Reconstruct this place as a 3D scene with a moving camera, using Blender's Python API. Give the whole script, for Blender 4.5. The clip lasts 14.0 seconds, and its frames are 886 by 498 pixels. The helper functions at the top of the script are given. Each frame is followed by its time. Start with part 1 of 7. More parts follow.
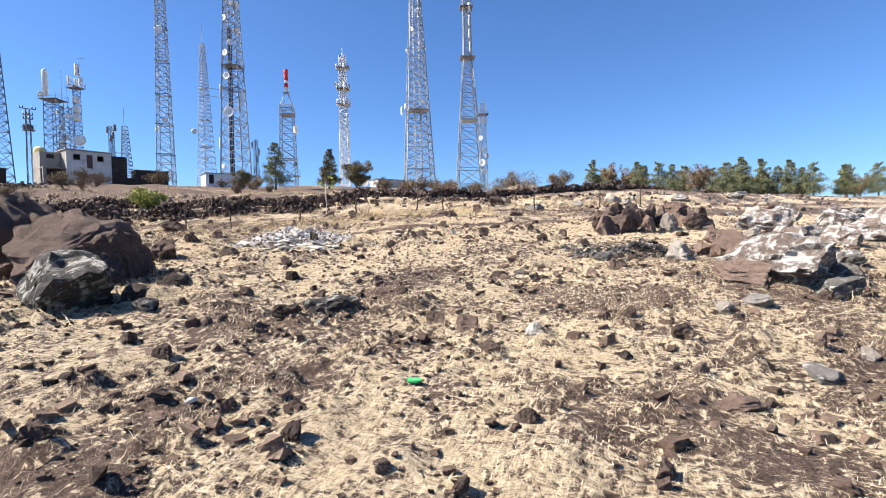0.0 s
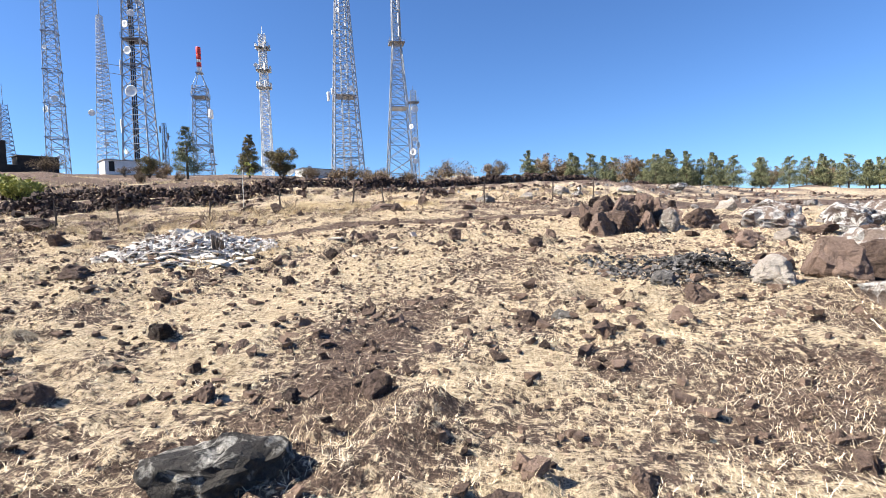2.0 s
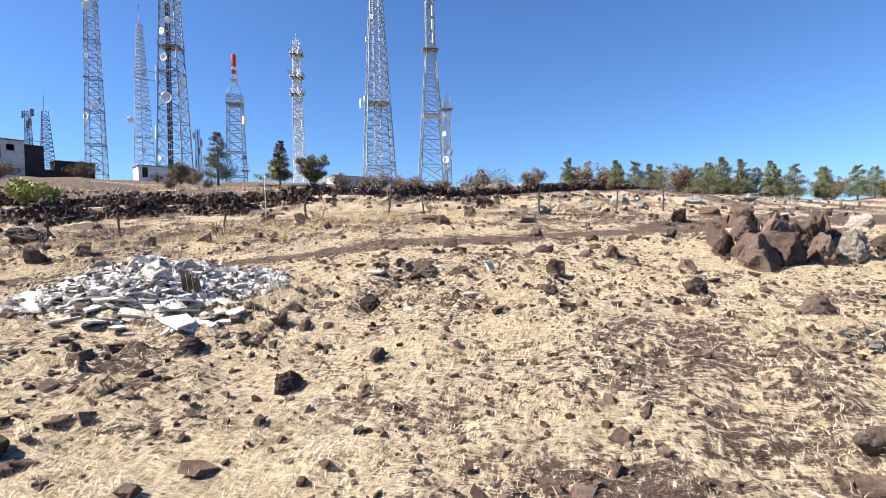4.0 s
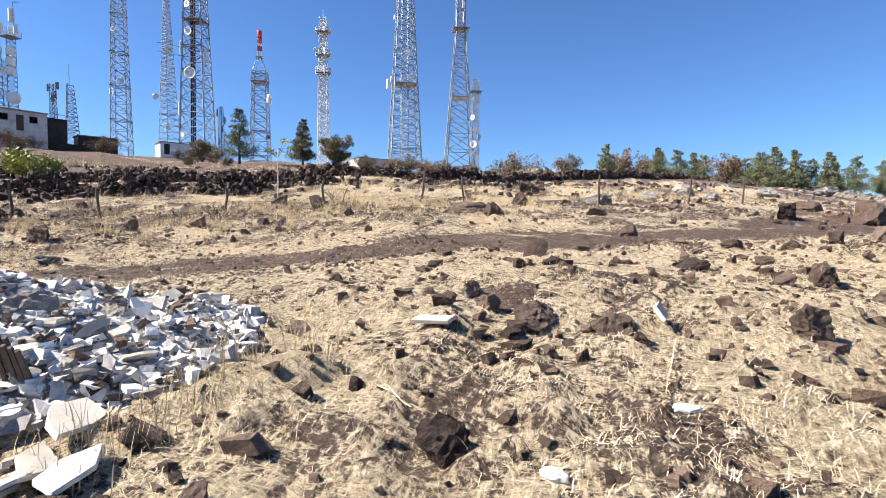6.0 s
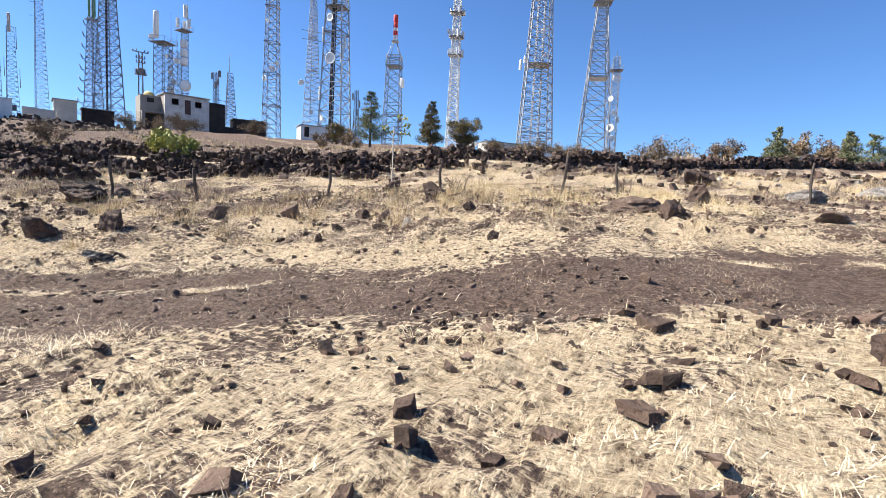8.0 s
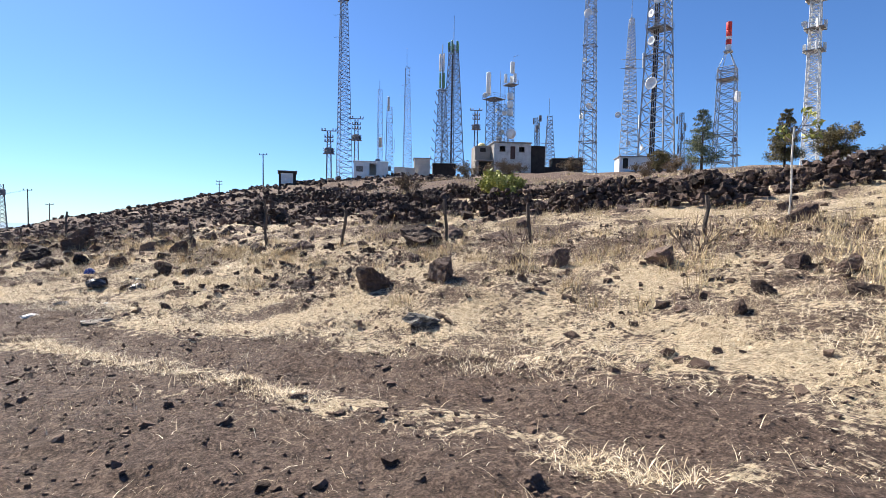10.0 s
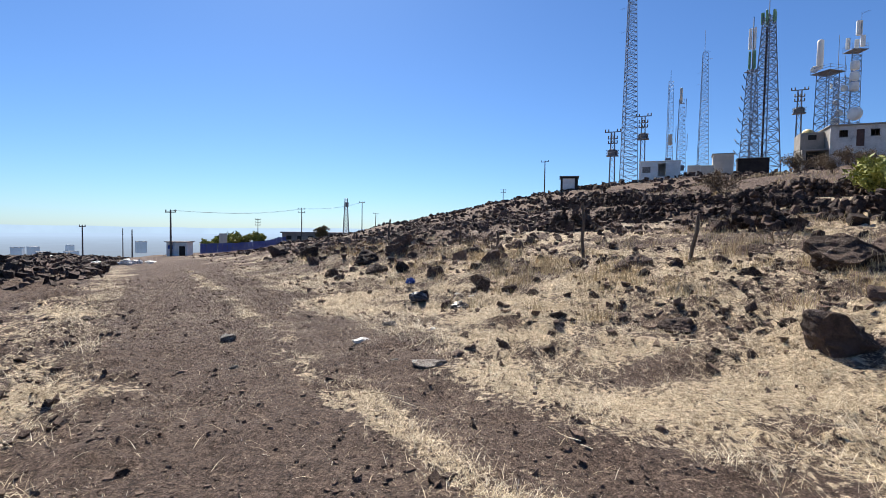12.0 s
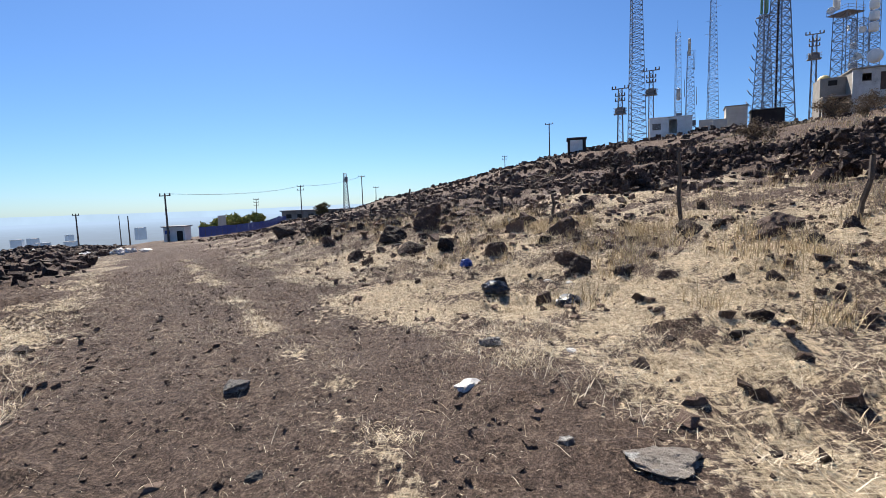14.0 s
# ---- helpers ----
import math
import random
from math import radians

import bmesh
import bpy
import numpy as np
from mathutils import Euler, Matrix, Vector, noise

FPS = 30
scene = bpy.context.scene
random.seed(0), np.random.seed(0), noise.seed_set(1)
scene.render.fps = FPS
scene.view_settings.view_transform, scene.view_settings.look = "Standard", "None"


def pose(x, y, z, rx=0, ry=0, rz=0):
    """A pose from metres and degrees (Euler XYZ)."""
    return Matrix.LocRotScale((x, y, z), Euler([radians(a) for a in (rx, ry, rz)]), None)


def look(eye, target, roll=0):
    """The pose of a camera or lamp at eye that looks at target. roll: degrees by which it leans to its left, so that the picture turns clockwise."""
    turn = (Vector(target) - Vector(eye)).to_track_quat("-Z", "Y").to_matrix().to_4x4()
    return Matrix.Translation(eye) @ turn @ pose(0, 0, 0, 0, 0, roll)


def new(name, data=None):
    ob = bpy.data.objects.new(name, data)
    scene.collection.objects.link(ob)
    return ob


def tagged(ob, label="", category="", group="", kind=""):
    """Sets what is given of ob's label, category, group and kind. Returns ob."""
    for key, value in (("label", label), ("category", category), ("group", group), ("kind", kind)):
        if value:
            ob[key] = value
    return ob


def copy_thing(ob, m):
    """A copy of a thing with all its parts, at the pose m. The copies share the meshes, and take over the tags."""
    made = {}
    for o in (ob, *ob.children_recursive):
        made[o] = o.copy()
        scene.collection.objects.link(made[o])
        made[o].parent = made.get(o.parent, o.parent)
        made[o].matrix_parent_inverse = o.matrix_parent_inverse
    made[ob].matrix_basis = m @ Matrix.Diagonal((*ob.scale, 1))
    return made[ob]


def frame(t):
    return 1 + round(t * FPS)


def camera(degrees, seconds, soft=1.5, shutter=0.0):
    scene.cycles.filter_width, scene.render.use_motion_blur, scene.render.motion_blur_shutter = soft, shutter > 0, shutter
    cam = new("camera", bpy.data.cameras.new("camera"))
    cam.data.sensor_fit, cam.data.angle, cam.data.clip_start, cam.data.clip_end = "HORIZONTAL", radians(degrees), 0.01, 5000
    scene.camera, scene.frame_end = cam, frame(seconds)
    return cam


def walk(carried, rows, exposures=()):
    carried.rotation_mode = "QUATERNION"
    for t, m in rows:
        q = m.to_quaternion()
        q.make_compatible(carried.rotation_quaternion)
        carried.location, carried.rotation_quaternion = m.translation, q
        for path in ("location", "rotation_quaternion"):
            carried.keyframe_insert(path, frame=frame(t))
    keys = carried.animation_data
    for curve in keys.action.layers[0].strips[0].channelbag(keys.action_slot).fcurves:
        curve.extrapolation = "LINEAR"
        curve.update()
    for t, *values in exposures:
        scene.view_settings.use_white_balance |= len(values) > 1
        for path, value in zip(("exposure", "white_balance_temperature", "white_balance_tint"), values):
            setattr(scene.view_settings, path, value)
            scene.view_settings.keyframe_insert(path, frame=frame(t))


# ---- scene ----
cam = camera(82.1, 14.0, soft=0.6)
PATH = [
    (0, (0.963, 0.525, 1.242), (0.29, 2.408, 1.188), -1.4),
    (0.5, (0.437, 1.265, 1.314), (-0.141, 3.179, 1.261), -2.2),
    (1, (-0.013, 2.055, 1.351), (-0.483, 3.997, 1.265), -2.3),
    (1.5, (-0.373, 2.822, 1.421), (-0.81, 4.772, 1.329), -2.1),
    (2, (-0.776, 3.66, 1.532), (-1.182, 5.616, 1.433), -1.8),
    (2.5, (-1.051, 4.46, 1.604), (-1.34, 6.435, 1.487), -1.8),
    (3, (-1.405, 5.326, 1.699), (-1.749, 7.294, 1.616), -1.2),
    (3.2, (-1.594, 5.657, 1.731), (-1.982, 7.617, 1.654), -1.0),
    (5.3, (-3.533, 9.091, 1.895), (-4.146, 10.994, 1.833), -0.8),
    (5.5, (-3.696, 9.391, 1.912), (-4.318, 11.29, 1.837), -0.4),
    (6, (-3.97, 10.192, 1.967), (-4.565, 12.098, 1.849), 0.6),
    (6.5, (-4.378, 10.921, 2.075), (-4.996, 12.817, 1.918), 1.0),
    (7, (-4.692, 11.621, 2.161), (-5.475, 13.455, 2.009), 1.6),
    (7.2, (-4.816, 11.94, 2.191), (-5.69, 13.732, 2.03), 2.1),
    (9.3, (-7.396, 14.847, 2.226), (-8.773, 16.288, 2.053), 0.0),
    (9.5, (-7.782, 14.932, 2.267), (-9.312, 16.213, 2.13), 0.3),
    (10, (-8.615, 14.977, 2.225), (-10.43, 15.812, 2.136), 0.7),
    (10.5, (-9.486, 14.914, 2.269), (-11.461, 15.227, 2.211), 0.6),
    (11, (-10.199, 14.752, 2.246), (-12.198, 14.779, 2.177), -0.4),
    (11.5, (-10.882, 14.549, 2.235), (-12.878, 14.45, 2.172), 0.4),
    (12, (-11.529, 14.214, 2.272), (-13.519, 14.026, 2.191), 0.8),
    (12.5, (-12.171, 13.889, 2.286), (-14.157, 13.692, 2.162), -0.2),
    (13, (-12.863, 13.564, 2.232), (-14.848, 13.379, 2.068), -1.2),
    (13.5, (-13.519, 13.198, 2.162), (-15.5, 12.999, 1.971), -1.9),
    (14, (-14.165, 12.814, 2.19), (-16.146, 12.624, 1.996), -2.1),
]
walk(cam, [(t, look(eye, target, roll)) for t, eye, target, roll in PATH],
     [(0, 1.5, 6500, 10), (3.2, 1.48, 6500, 10), (5.3, 1.4, 6500, 10), (7.2, 1.4, 6500, 10), (9.3, 1.62, 6500, 10), (10.6, 1.0, 6500, 10), (14, 0.92, 6500, 10)])

# ---- world, sun, exposure ----
SUN_DIR = Vector((-0.93, -0.37, 0.0)).normalized()
SUN_EL = radians(43)
world = bpy.data.worlds.new("sky_world")
scene.world = world
world.use_nodes = True
wn = world.node_tree
sky = wn.nodes.new("ShaderNodeTexSky")
sky.sky_type = "NISHITA"
sky.sun_disc = False
sky.sun_elevation = SUN_EL
sky.sun_rotation = math.atan2(SUN_DIR.x, SUN_DIR.y)
sky.altitude = 600
sky.dust_density = 0.35
sky.ozone_density = 4.0
tint = wn.nodes.new("ShaderNodeMix")
tint.data_type, tint.blend_type = "RGBA", "MULTIPLY"
tint.inputs[0].default_value = 1.0
tint.inputs[7].default_value = (0.60, 0.83, 1.12, 1)
wn.links.new(sky.outputs[0], tint.inputs[6])
wn.links.new(tint.outputs[2], wn.nodes["Background"].inputs[0])
wn.nodes["Background"].inputs[1].default_value = 0.058
sun_data = bpy.data.lights.new("sun", "SUN")
sun_data.energy = 5.0
sun_data.angle = radians(0.53)
sun_data.color = (1.0, 0.93, 0.82)
sun = new("sun", sun_data)
to_sun = Vector((SUN_DIR.x * math.cos(SUN_EL), SUN_DIR.y * math.cos(SUN_EL), math.sin(SUN_EL)))
sun.matrix_world = look(to_sun * 80 + Vector((0, 0, 10)), (0, 0, 10))


# ---- materials ----
def material(name, rough=0.85, metal=0.0):
    m = bpy.data.materials.new(name)
    m.use_nodes = True
    b = m.node_tree.nodes["Principled BSDF"]
    b.inputs["Roughness"].default_value = rough
    b.inputs["Metallic"].default_value = metal
    b.inputs["Specular IOR Level"].default_value = 0.3
    return m, m.node_tree, b


def coords(nt, scale=1.0, stretch=None):
    g = nt.nodes.new("ShaderNodeTexCoord")
    mp = nt.nodes.new("ShaderNodeMapping")
    mp.inputs["Scale"].default_value = stretch or (scale, scale, scale)
    nt.links.new(g.outputs["Object"], mp.inputs["Vector"])
    return mp.outputs[0]


def noise_node(nt, scale, detail=6.0, rough=0.6, vec=None, distort=0.0):
    n = nt.nodes.new("ShaderNodeTexNoise")
    n.inputs["Scale"].default_value = scale
    n.inputs["Detail"].default_value = detail
    n.inputs["Roughness"].default_value = rough
    n.inputs["Distortion"].default_value = distort
    if vec is not None:
        nt.links.new(vec, n.inputs["Vector"])
    return n.outputs["Fac"]


def ramp(nt, fac, stops):
    r = nt.nodes.new("ShaderNodeValToRGB")
    el = r.color_ramp.elements
    while len(el) < len(stops):
        el.new(0.5)
    for e, (p, c) in zip(el, stops):
        e.position, e.color = p, (*c, 1)
    nt.links.new(fac, r.inputs[0])
    return r.outputs[0]


def mix(nt, fac, a, b, kind="MIX"):
    m = nt.nodes.new("ShaderNodeMix")
    m.data_type, m.blend_type = "RGBA", kind
    for sock, v in ((m.inputs[0], fac), (m.inputs[6], a), (m.inputs[7], b)):
        if isinstance(v, (int, float)):
            sock.default_value = v
        elif isinstance(v, tuple):
            sock.default_value = (*v, 1)
        else:
            nt.links.new(v, sock)
    return m.outputs[2]


def maths(nt, op, a, b=0.0, clamp=False):
    m = nt.nodes.new("ShaderNodeMath")
    m.operation, m.use_clamp = op, clamp
    for sock, v in ((m.inputs[0], a), (m.inputs[1], b)):
        if isinstance(v, (int, float)):
            sock.default_value = v
        else:
            nt.links.new(v, sock)
    return m.outputs[0]


def bump(nt, b, fac, strength=0.5, distance=0.02):
    n = nt.nodes.new("ShaderNodeBump")
    n.inputs["Strength"].default_value = strength
    n.inputs["Distance"].default_value = distance
    nt.links.new(fac, n.inputs["Height"])
    nt.links.new(n.outputs[0], b.inputs["Normal"])


def per_piece(nt, island=False):
    if island:
        g = nt.nodes.new("ShaderNodeNewGeometry")
        return g.outputs["Random Per Island"]
    g = nt.nodes.new("ShaderNodeObjectInfo")
    return g.outputs["Random"]


def varied(name, stops, scale=4.0, rough=0.85, metal=0.0, fine=30.0, relief=0.4, distance=0.02, piece=0.0, island=False):
    """A surface whose colour runs through stops by a noise at two scales, with fine relief."""
    m, nt, b = material(name, rough, metal)
    v = coords(nt)
    n1 = noise_node(nt, scale, 5, 0.6, v)
    n2 = noise_node(nt, fine, 4, 0.7, v)
    f = maths(nt, "ADD", maths(nt, "MULTIPLY", n1, 0.65), maths(nt, "MULTIPLY", n2, 0.35))
    if piece:
        f = maths(nt, "ADD", f, maths(nt, "MULTIPLY", maths(nt, "SUBTRACT", per_piece(nt, island), 0.5), piece))
    c = ramp(nt, f, stops)
    nt.links.new(c, b.inputs["Base Color"])
    bump(nt, b, n2, relief, distance)
    return m


def rock_material(name, dark, light, lichen, amount, island=False):
    m, nt, b = material(name, 0.9)
    v = nt.nodes.new("ShaderNodeNewGeometry").outputs["Position"]
    big = noise_node(nt, 2.2, 5, 0.6, v)
    fine = noise_node(nt, 24, 5, 0.75, v)
    f = maths(nt, "ADD", maths(nt, "MULTIPLY", big, 0.5), maths(nt, "MULTIPLY", fine, 0.5))
    f = maths(nt, "ADD", f, maths(nt, "MULTIPLY", maths(nt, "SUBTRACT", per_piece(nt, island), 0.5), 0.28))
    c = ramp(nt, f, [(0.33, dark), (0.68, light)])
    spots = noise_node(nt, 5.5, 7, 0.7, v, 0.6)
    k = ramp(nt, spots, [(0.62 - amount, (0, 0, 0)), (0.70 - amount * 0.8, (1, 1, 1))])
    c = mix(nt, k, c, lichen)
    nt.links.new(c, b.inputs["Base Color"])
    bump(nt, b, maths(nt, "ADD", fine, maths(nt, "MULTIPLY", noise_node(nt, 9, 6, 0.75, v, 0.5), 1.2)), 1.0, 0.06)
    return m


M_BASALT = rock_material("basalt", (0.024, 0.016, 0.013), (0.16, 0.108, 0.086), (0.24, 0.205, 0.175), 0.0)
M_BASALT_LOOSE = rock_material("basalt_loose", (0.024, 0.016, 0.013), (0.15, 0.10, 0.08), (0.25, 0.21, 0.18), 0.0, True)
M_FIELD = rock_material("field_stone", (0.04, 0.026, 0.02), (0.23, 0.155, 0.12), (0.32, 0.265, 0.22), 0.0, True)
M_CRUST = rock_material("crusted_boulder", (0.075, 0.055, 0.047), (0.24, 0.185, 0.155), (0.56, 0.54, 0.51), 0.15)
M_CLOD = rock_material("earth_clod", (0.06, 0.037, 0.027), (0.29, 0.20, 0.15), (0.38, 0.30, 0.23), 0.0, True)
M_BROWN = rock_material("brown_stone", (0.06, 0.039, 0.03), (0.25, 0.175, 0.138), (0.36, 0.31, 0.265), 0.0)
M_GREY = rock_material("grey_stone", (0.12, 0.11, 0.10), (0.34, 0.31, 0.285), (0.6, 0.59, 0.56), 0.08)
M_LICHEN = rock_material("lichen_basalt", (0.03, 0.027, 0.025), (0.13, 0.115, 0.10), (0.42, 0.40, 0.36), 0.12)
M_PALE = rock_material("pale_stone", (0.22, 0.185, 0.155), (0.48, 0.43, 0.375), (0.56, 0.54, 0.51), 0.05)
M_STEEL = varied("galvanised_steel", [(0.3, (0.26, 0.275, 0.30)), (0.7, (0.44, 0.455, 0.48))], 0.8, 0.5, 0.25, 8, 0.05)
M_DARKSTEEL = varied("weathered_steel", [(0.3, (0.12, 0.12, 0.13)), (0.7, (0.24, 0.24, 0.26))], 0.8, 0.6, 0.2, 8, 0.05)
# steel with a darker base colour, for masts standing against the sun
M_BLUESTEEL = varied("backlit_steel", [(0.3, (0.13, 0.155, 0.21)), (0.7, (0.25, 0.28, 0.34))], 0.8, 0.55, 0.2, 8, 0.05)
M_DISH = varied("dish_white", [(0.3, (0.68, 0.68, 0.66)), (0.7, (0.82, 0.82, 0.80))], 2, 0.45, 0, 14, 0.05)
M_YELLOW = varied("faded_yellow", [(0.3, (0.6, 0.46, 0.16)), (0.7, (0.72, 0.6, 0.28))], 2, 0.5, 0, 14, 0.05)
M_RED = varied("mast_red", [(0.3, (0.55, 0.035, 0.03)), (0.7, (0.68, 0.07, 0.05))], 2, 0.5, 0, 14, 0.05)
M_GREEN = varied("panel_green", [(0.3, (0.10, 0.22, 0.12)), (0.7, (0.18, 0.33, 0.2))], 2, 0.5, 0, 14, 0.05)
M_PLASTER = varied("stained_plaster", [(0.30, (0.22, 0.20, 0.185)), (0.46, (0.50, 0.48, 0.45)), (0.7, (0.72, 0.70, 0.67))], 0.7, 0.9, 0, 9, 0.4, 0.03)
M_CONCRETE = varied("raw_concrete", [(0.3, (0.16, 0.145, 0.13)), (0.7, (0.36, 0.335, 0.305))], 0.6, 0.92, 0, 8, 0.5, 0.03)
M_BLACKWALL = varied("tarred_wall", [(0.3, (0.016, 0.013, 0.013)), (0.7, (0.06, 0.047, 0.042))], 0.8, 0.85, 0, 8, 0.4, 0.03)
M_WHITE = varied("white_sheet", [(0.28, (0.55, 0.54, 0.52)), (0.6, (0.80, 0.80, 0.79))], 0.9, 0.5, 0, 12, 0.1)
M_BEIGE = varied("beige_sheet", [(0.28, (0.42, 0.38, 0.32)), (0.7, (0.64, 0.59, 0.52))], 0.9, 0.6, 0, 12, 0.2)
# near-black colour that stands for the shade inside doorways and windows
M_VOID = varied("opening_shade", [(0.3, (0.012, 0.011, 0.011)), (0.7, (0.03, 0.027, 0.025))], 2, 0.7, 0, 12, 0.1)
M_DOOR = varied("rusty_door", [(0.3, (0.05, 0.03, 0.025)), (0.7, (0.14, 0.07, 0.055))], 2, 0.6, 0, 12, 0.2)
M_WOOD = varied("weathered_wood", [(0.3, (0.035, 0.028, 0.024)), (0.7, (0.14, 0.11, 0.09))], 3, 0.9, 0, 40, 0.5, 0.01)
M_POLE = varied("pole_wood", [(0.3, (0.07, 0.06, 0.055)), (0.7, (0.19, 0.165, 0.14))], 2, 0.9, 0, 20, 0.3)
M_INSUL = varied("insulator", [(0.3, (0.10, 0.07, 0.06)), (0.7, (0.2, 0.16, 0.14))], 3, 0.4)
M_CABLE = varied("cable_black", [(0.3, (0.02, 0.02, 0.02)), (0.7, (0.05, 0.05, 0.05))], 3, 0.6)
M_BARK = varied("bark", [(0.3, (0.05, 0.036, 0.028)), (0.7, (0.15, 0.115, 0.09))], 6, 0.95, 0, 40, 0.8, 0.03)
M_TWIG = varied("dry_twigs", [(0.3, (0.09, 0.065, 0.05)), (0.7, (0.24, 0.18, 0.135))], 3, 0.95, 0, 20, 0.2, piece=0.3, island=True)
M_PINE = varied("pine_needles", [(0.25, (0.055, 0.068, 0.036)), (0.75, (0.25, 0.25, 0.125))], 1.2, 0.75, 0, 9, 0.3, piece=0.5, island=True)
M_CYPRESS = varied("olive_needles", [(0.25, (0.06, 0.055, 0.024)), (0.75, (0.24, 0.185, 0.08))], 1.2, 0.8, 0, 9, 0.3, piece=0.5, island=True)
M_RUST = varied("autumn_leaves", [(0.25, (0.08, 0.056, 0.034)), (0.75, (0.27, 0.19, 0.115))], 1.2, 0.85, 0, 9, 0.3, piece=0.5, island=True)
M_LEAF = varied("yellow_green_leaves", [(0.25, (0.16, 0.18, 0.035)), (0.75, (0.38, 0.37, 0.10))], 2, 0.65, 0, 9, 0.2, piece=0.5, island=True)
M_STRAW = varied("straw", [(0.2, (0.36, 0.27, 0.17)), (0.5, (0.66, 0.53, 0.35)), (0.85, (0.86, 0.76, 0.58))], 0.8, 0.8, 0, 5, 0.1, piece=0.75, island=True)
M_GOLD = varied("tall_dry_grass", [(0.2, (0.38, 0.28, 0.15)), (0.8, (0.74, 0.60, 0.37))], 0.8, 0.8, 0, 5, 0.1, piece=0.6, island=True)
M_ASH = varied("charcoal", [(0.3, (0.016, 0.015, 0.015)), (0.7, (0.15, 0.14, 0.135))], 5, 0.95, 0, 30, 0.6, piece=0.5, island=True)
M_SLAB = varied("broken_plaster", [(0.2, (0.15, 0.135, 0.12)), (0.47, (0.50, 0.47, 0.44)), (0.78, (0.80, 0.77, 0.735))], 3, 0.95, 0, 25, 0.5, 0.02, piece=0.6, island=True)
M_SLAB1 = varied("slab_plaster", [(0.22, (0.28, 0.25, 0.215)), (0.5, (0.52, 0.48, 0.435)), (0.8, (0.74, 0.70, 0.65))], 3, 0.9, 0, 25, 0.5, 0.02, piece=0.5)
M_TERRACOTTA = varied("terracotta", [(0.3, (0.34, 0.22, 0.165)), (0.7, (0.5, 0.36, 0.28))], 4, 0.9, 0, 30, 0.4)
M_SLAB_DUSTY = varied("dusty_slab", [(0.22, (0.34, 0.30, 0.25)), (0.5, (0.52, 0.465, 0.40)), (0.8, (0.66, 0.605, 0.53))], 2, 0.95, 0, 25, 0.4, 0.02, piece=0.4)
M_BAG = varied("pale_plastic", [(0.3, (0.36, 0.34, 0.31)), (0.7, (0.72, 0.70, 0.67))], 6, 0.4, 0, 30, 0.4)
M_BLACKBAG = varied("black_plastic", [(0.3, (0.012, 0.012, 0.016)), (0.7, (0.04, 0.04, 0.05))], 6, 0.35, 0, 30, 0.4)
M_BLUE = varied("blue_paint", [(0.3, (0.03, 0.06, 0.24)), (0.7, (0.07, 0.12, 0.36))], 3, 0.5, 0, 20, 0.2)
M_BOTTLE = varied("green_plastic", [(0.3, (0.02, 0.22, 0.06)), (0.7, (0.05, 0.38, 0.12))], 6, 0.25, 0, 20, 0.1)
M_CITY = varied("pale_render", [(0.3, (0.55, 0.55, 0.56)), (0.7, (0.74, 0.73, 0.72))], 0.05, 0.9, 0, 0.3, 0.05, piece=0.4)
M_ROOF = varied("grey_roof", [(0.3, (0.14, 0.14, 0.15)), (0.7, (0.26, 0.26, 0.27))], 0.3, 0.8, 0, 3, 0.1)


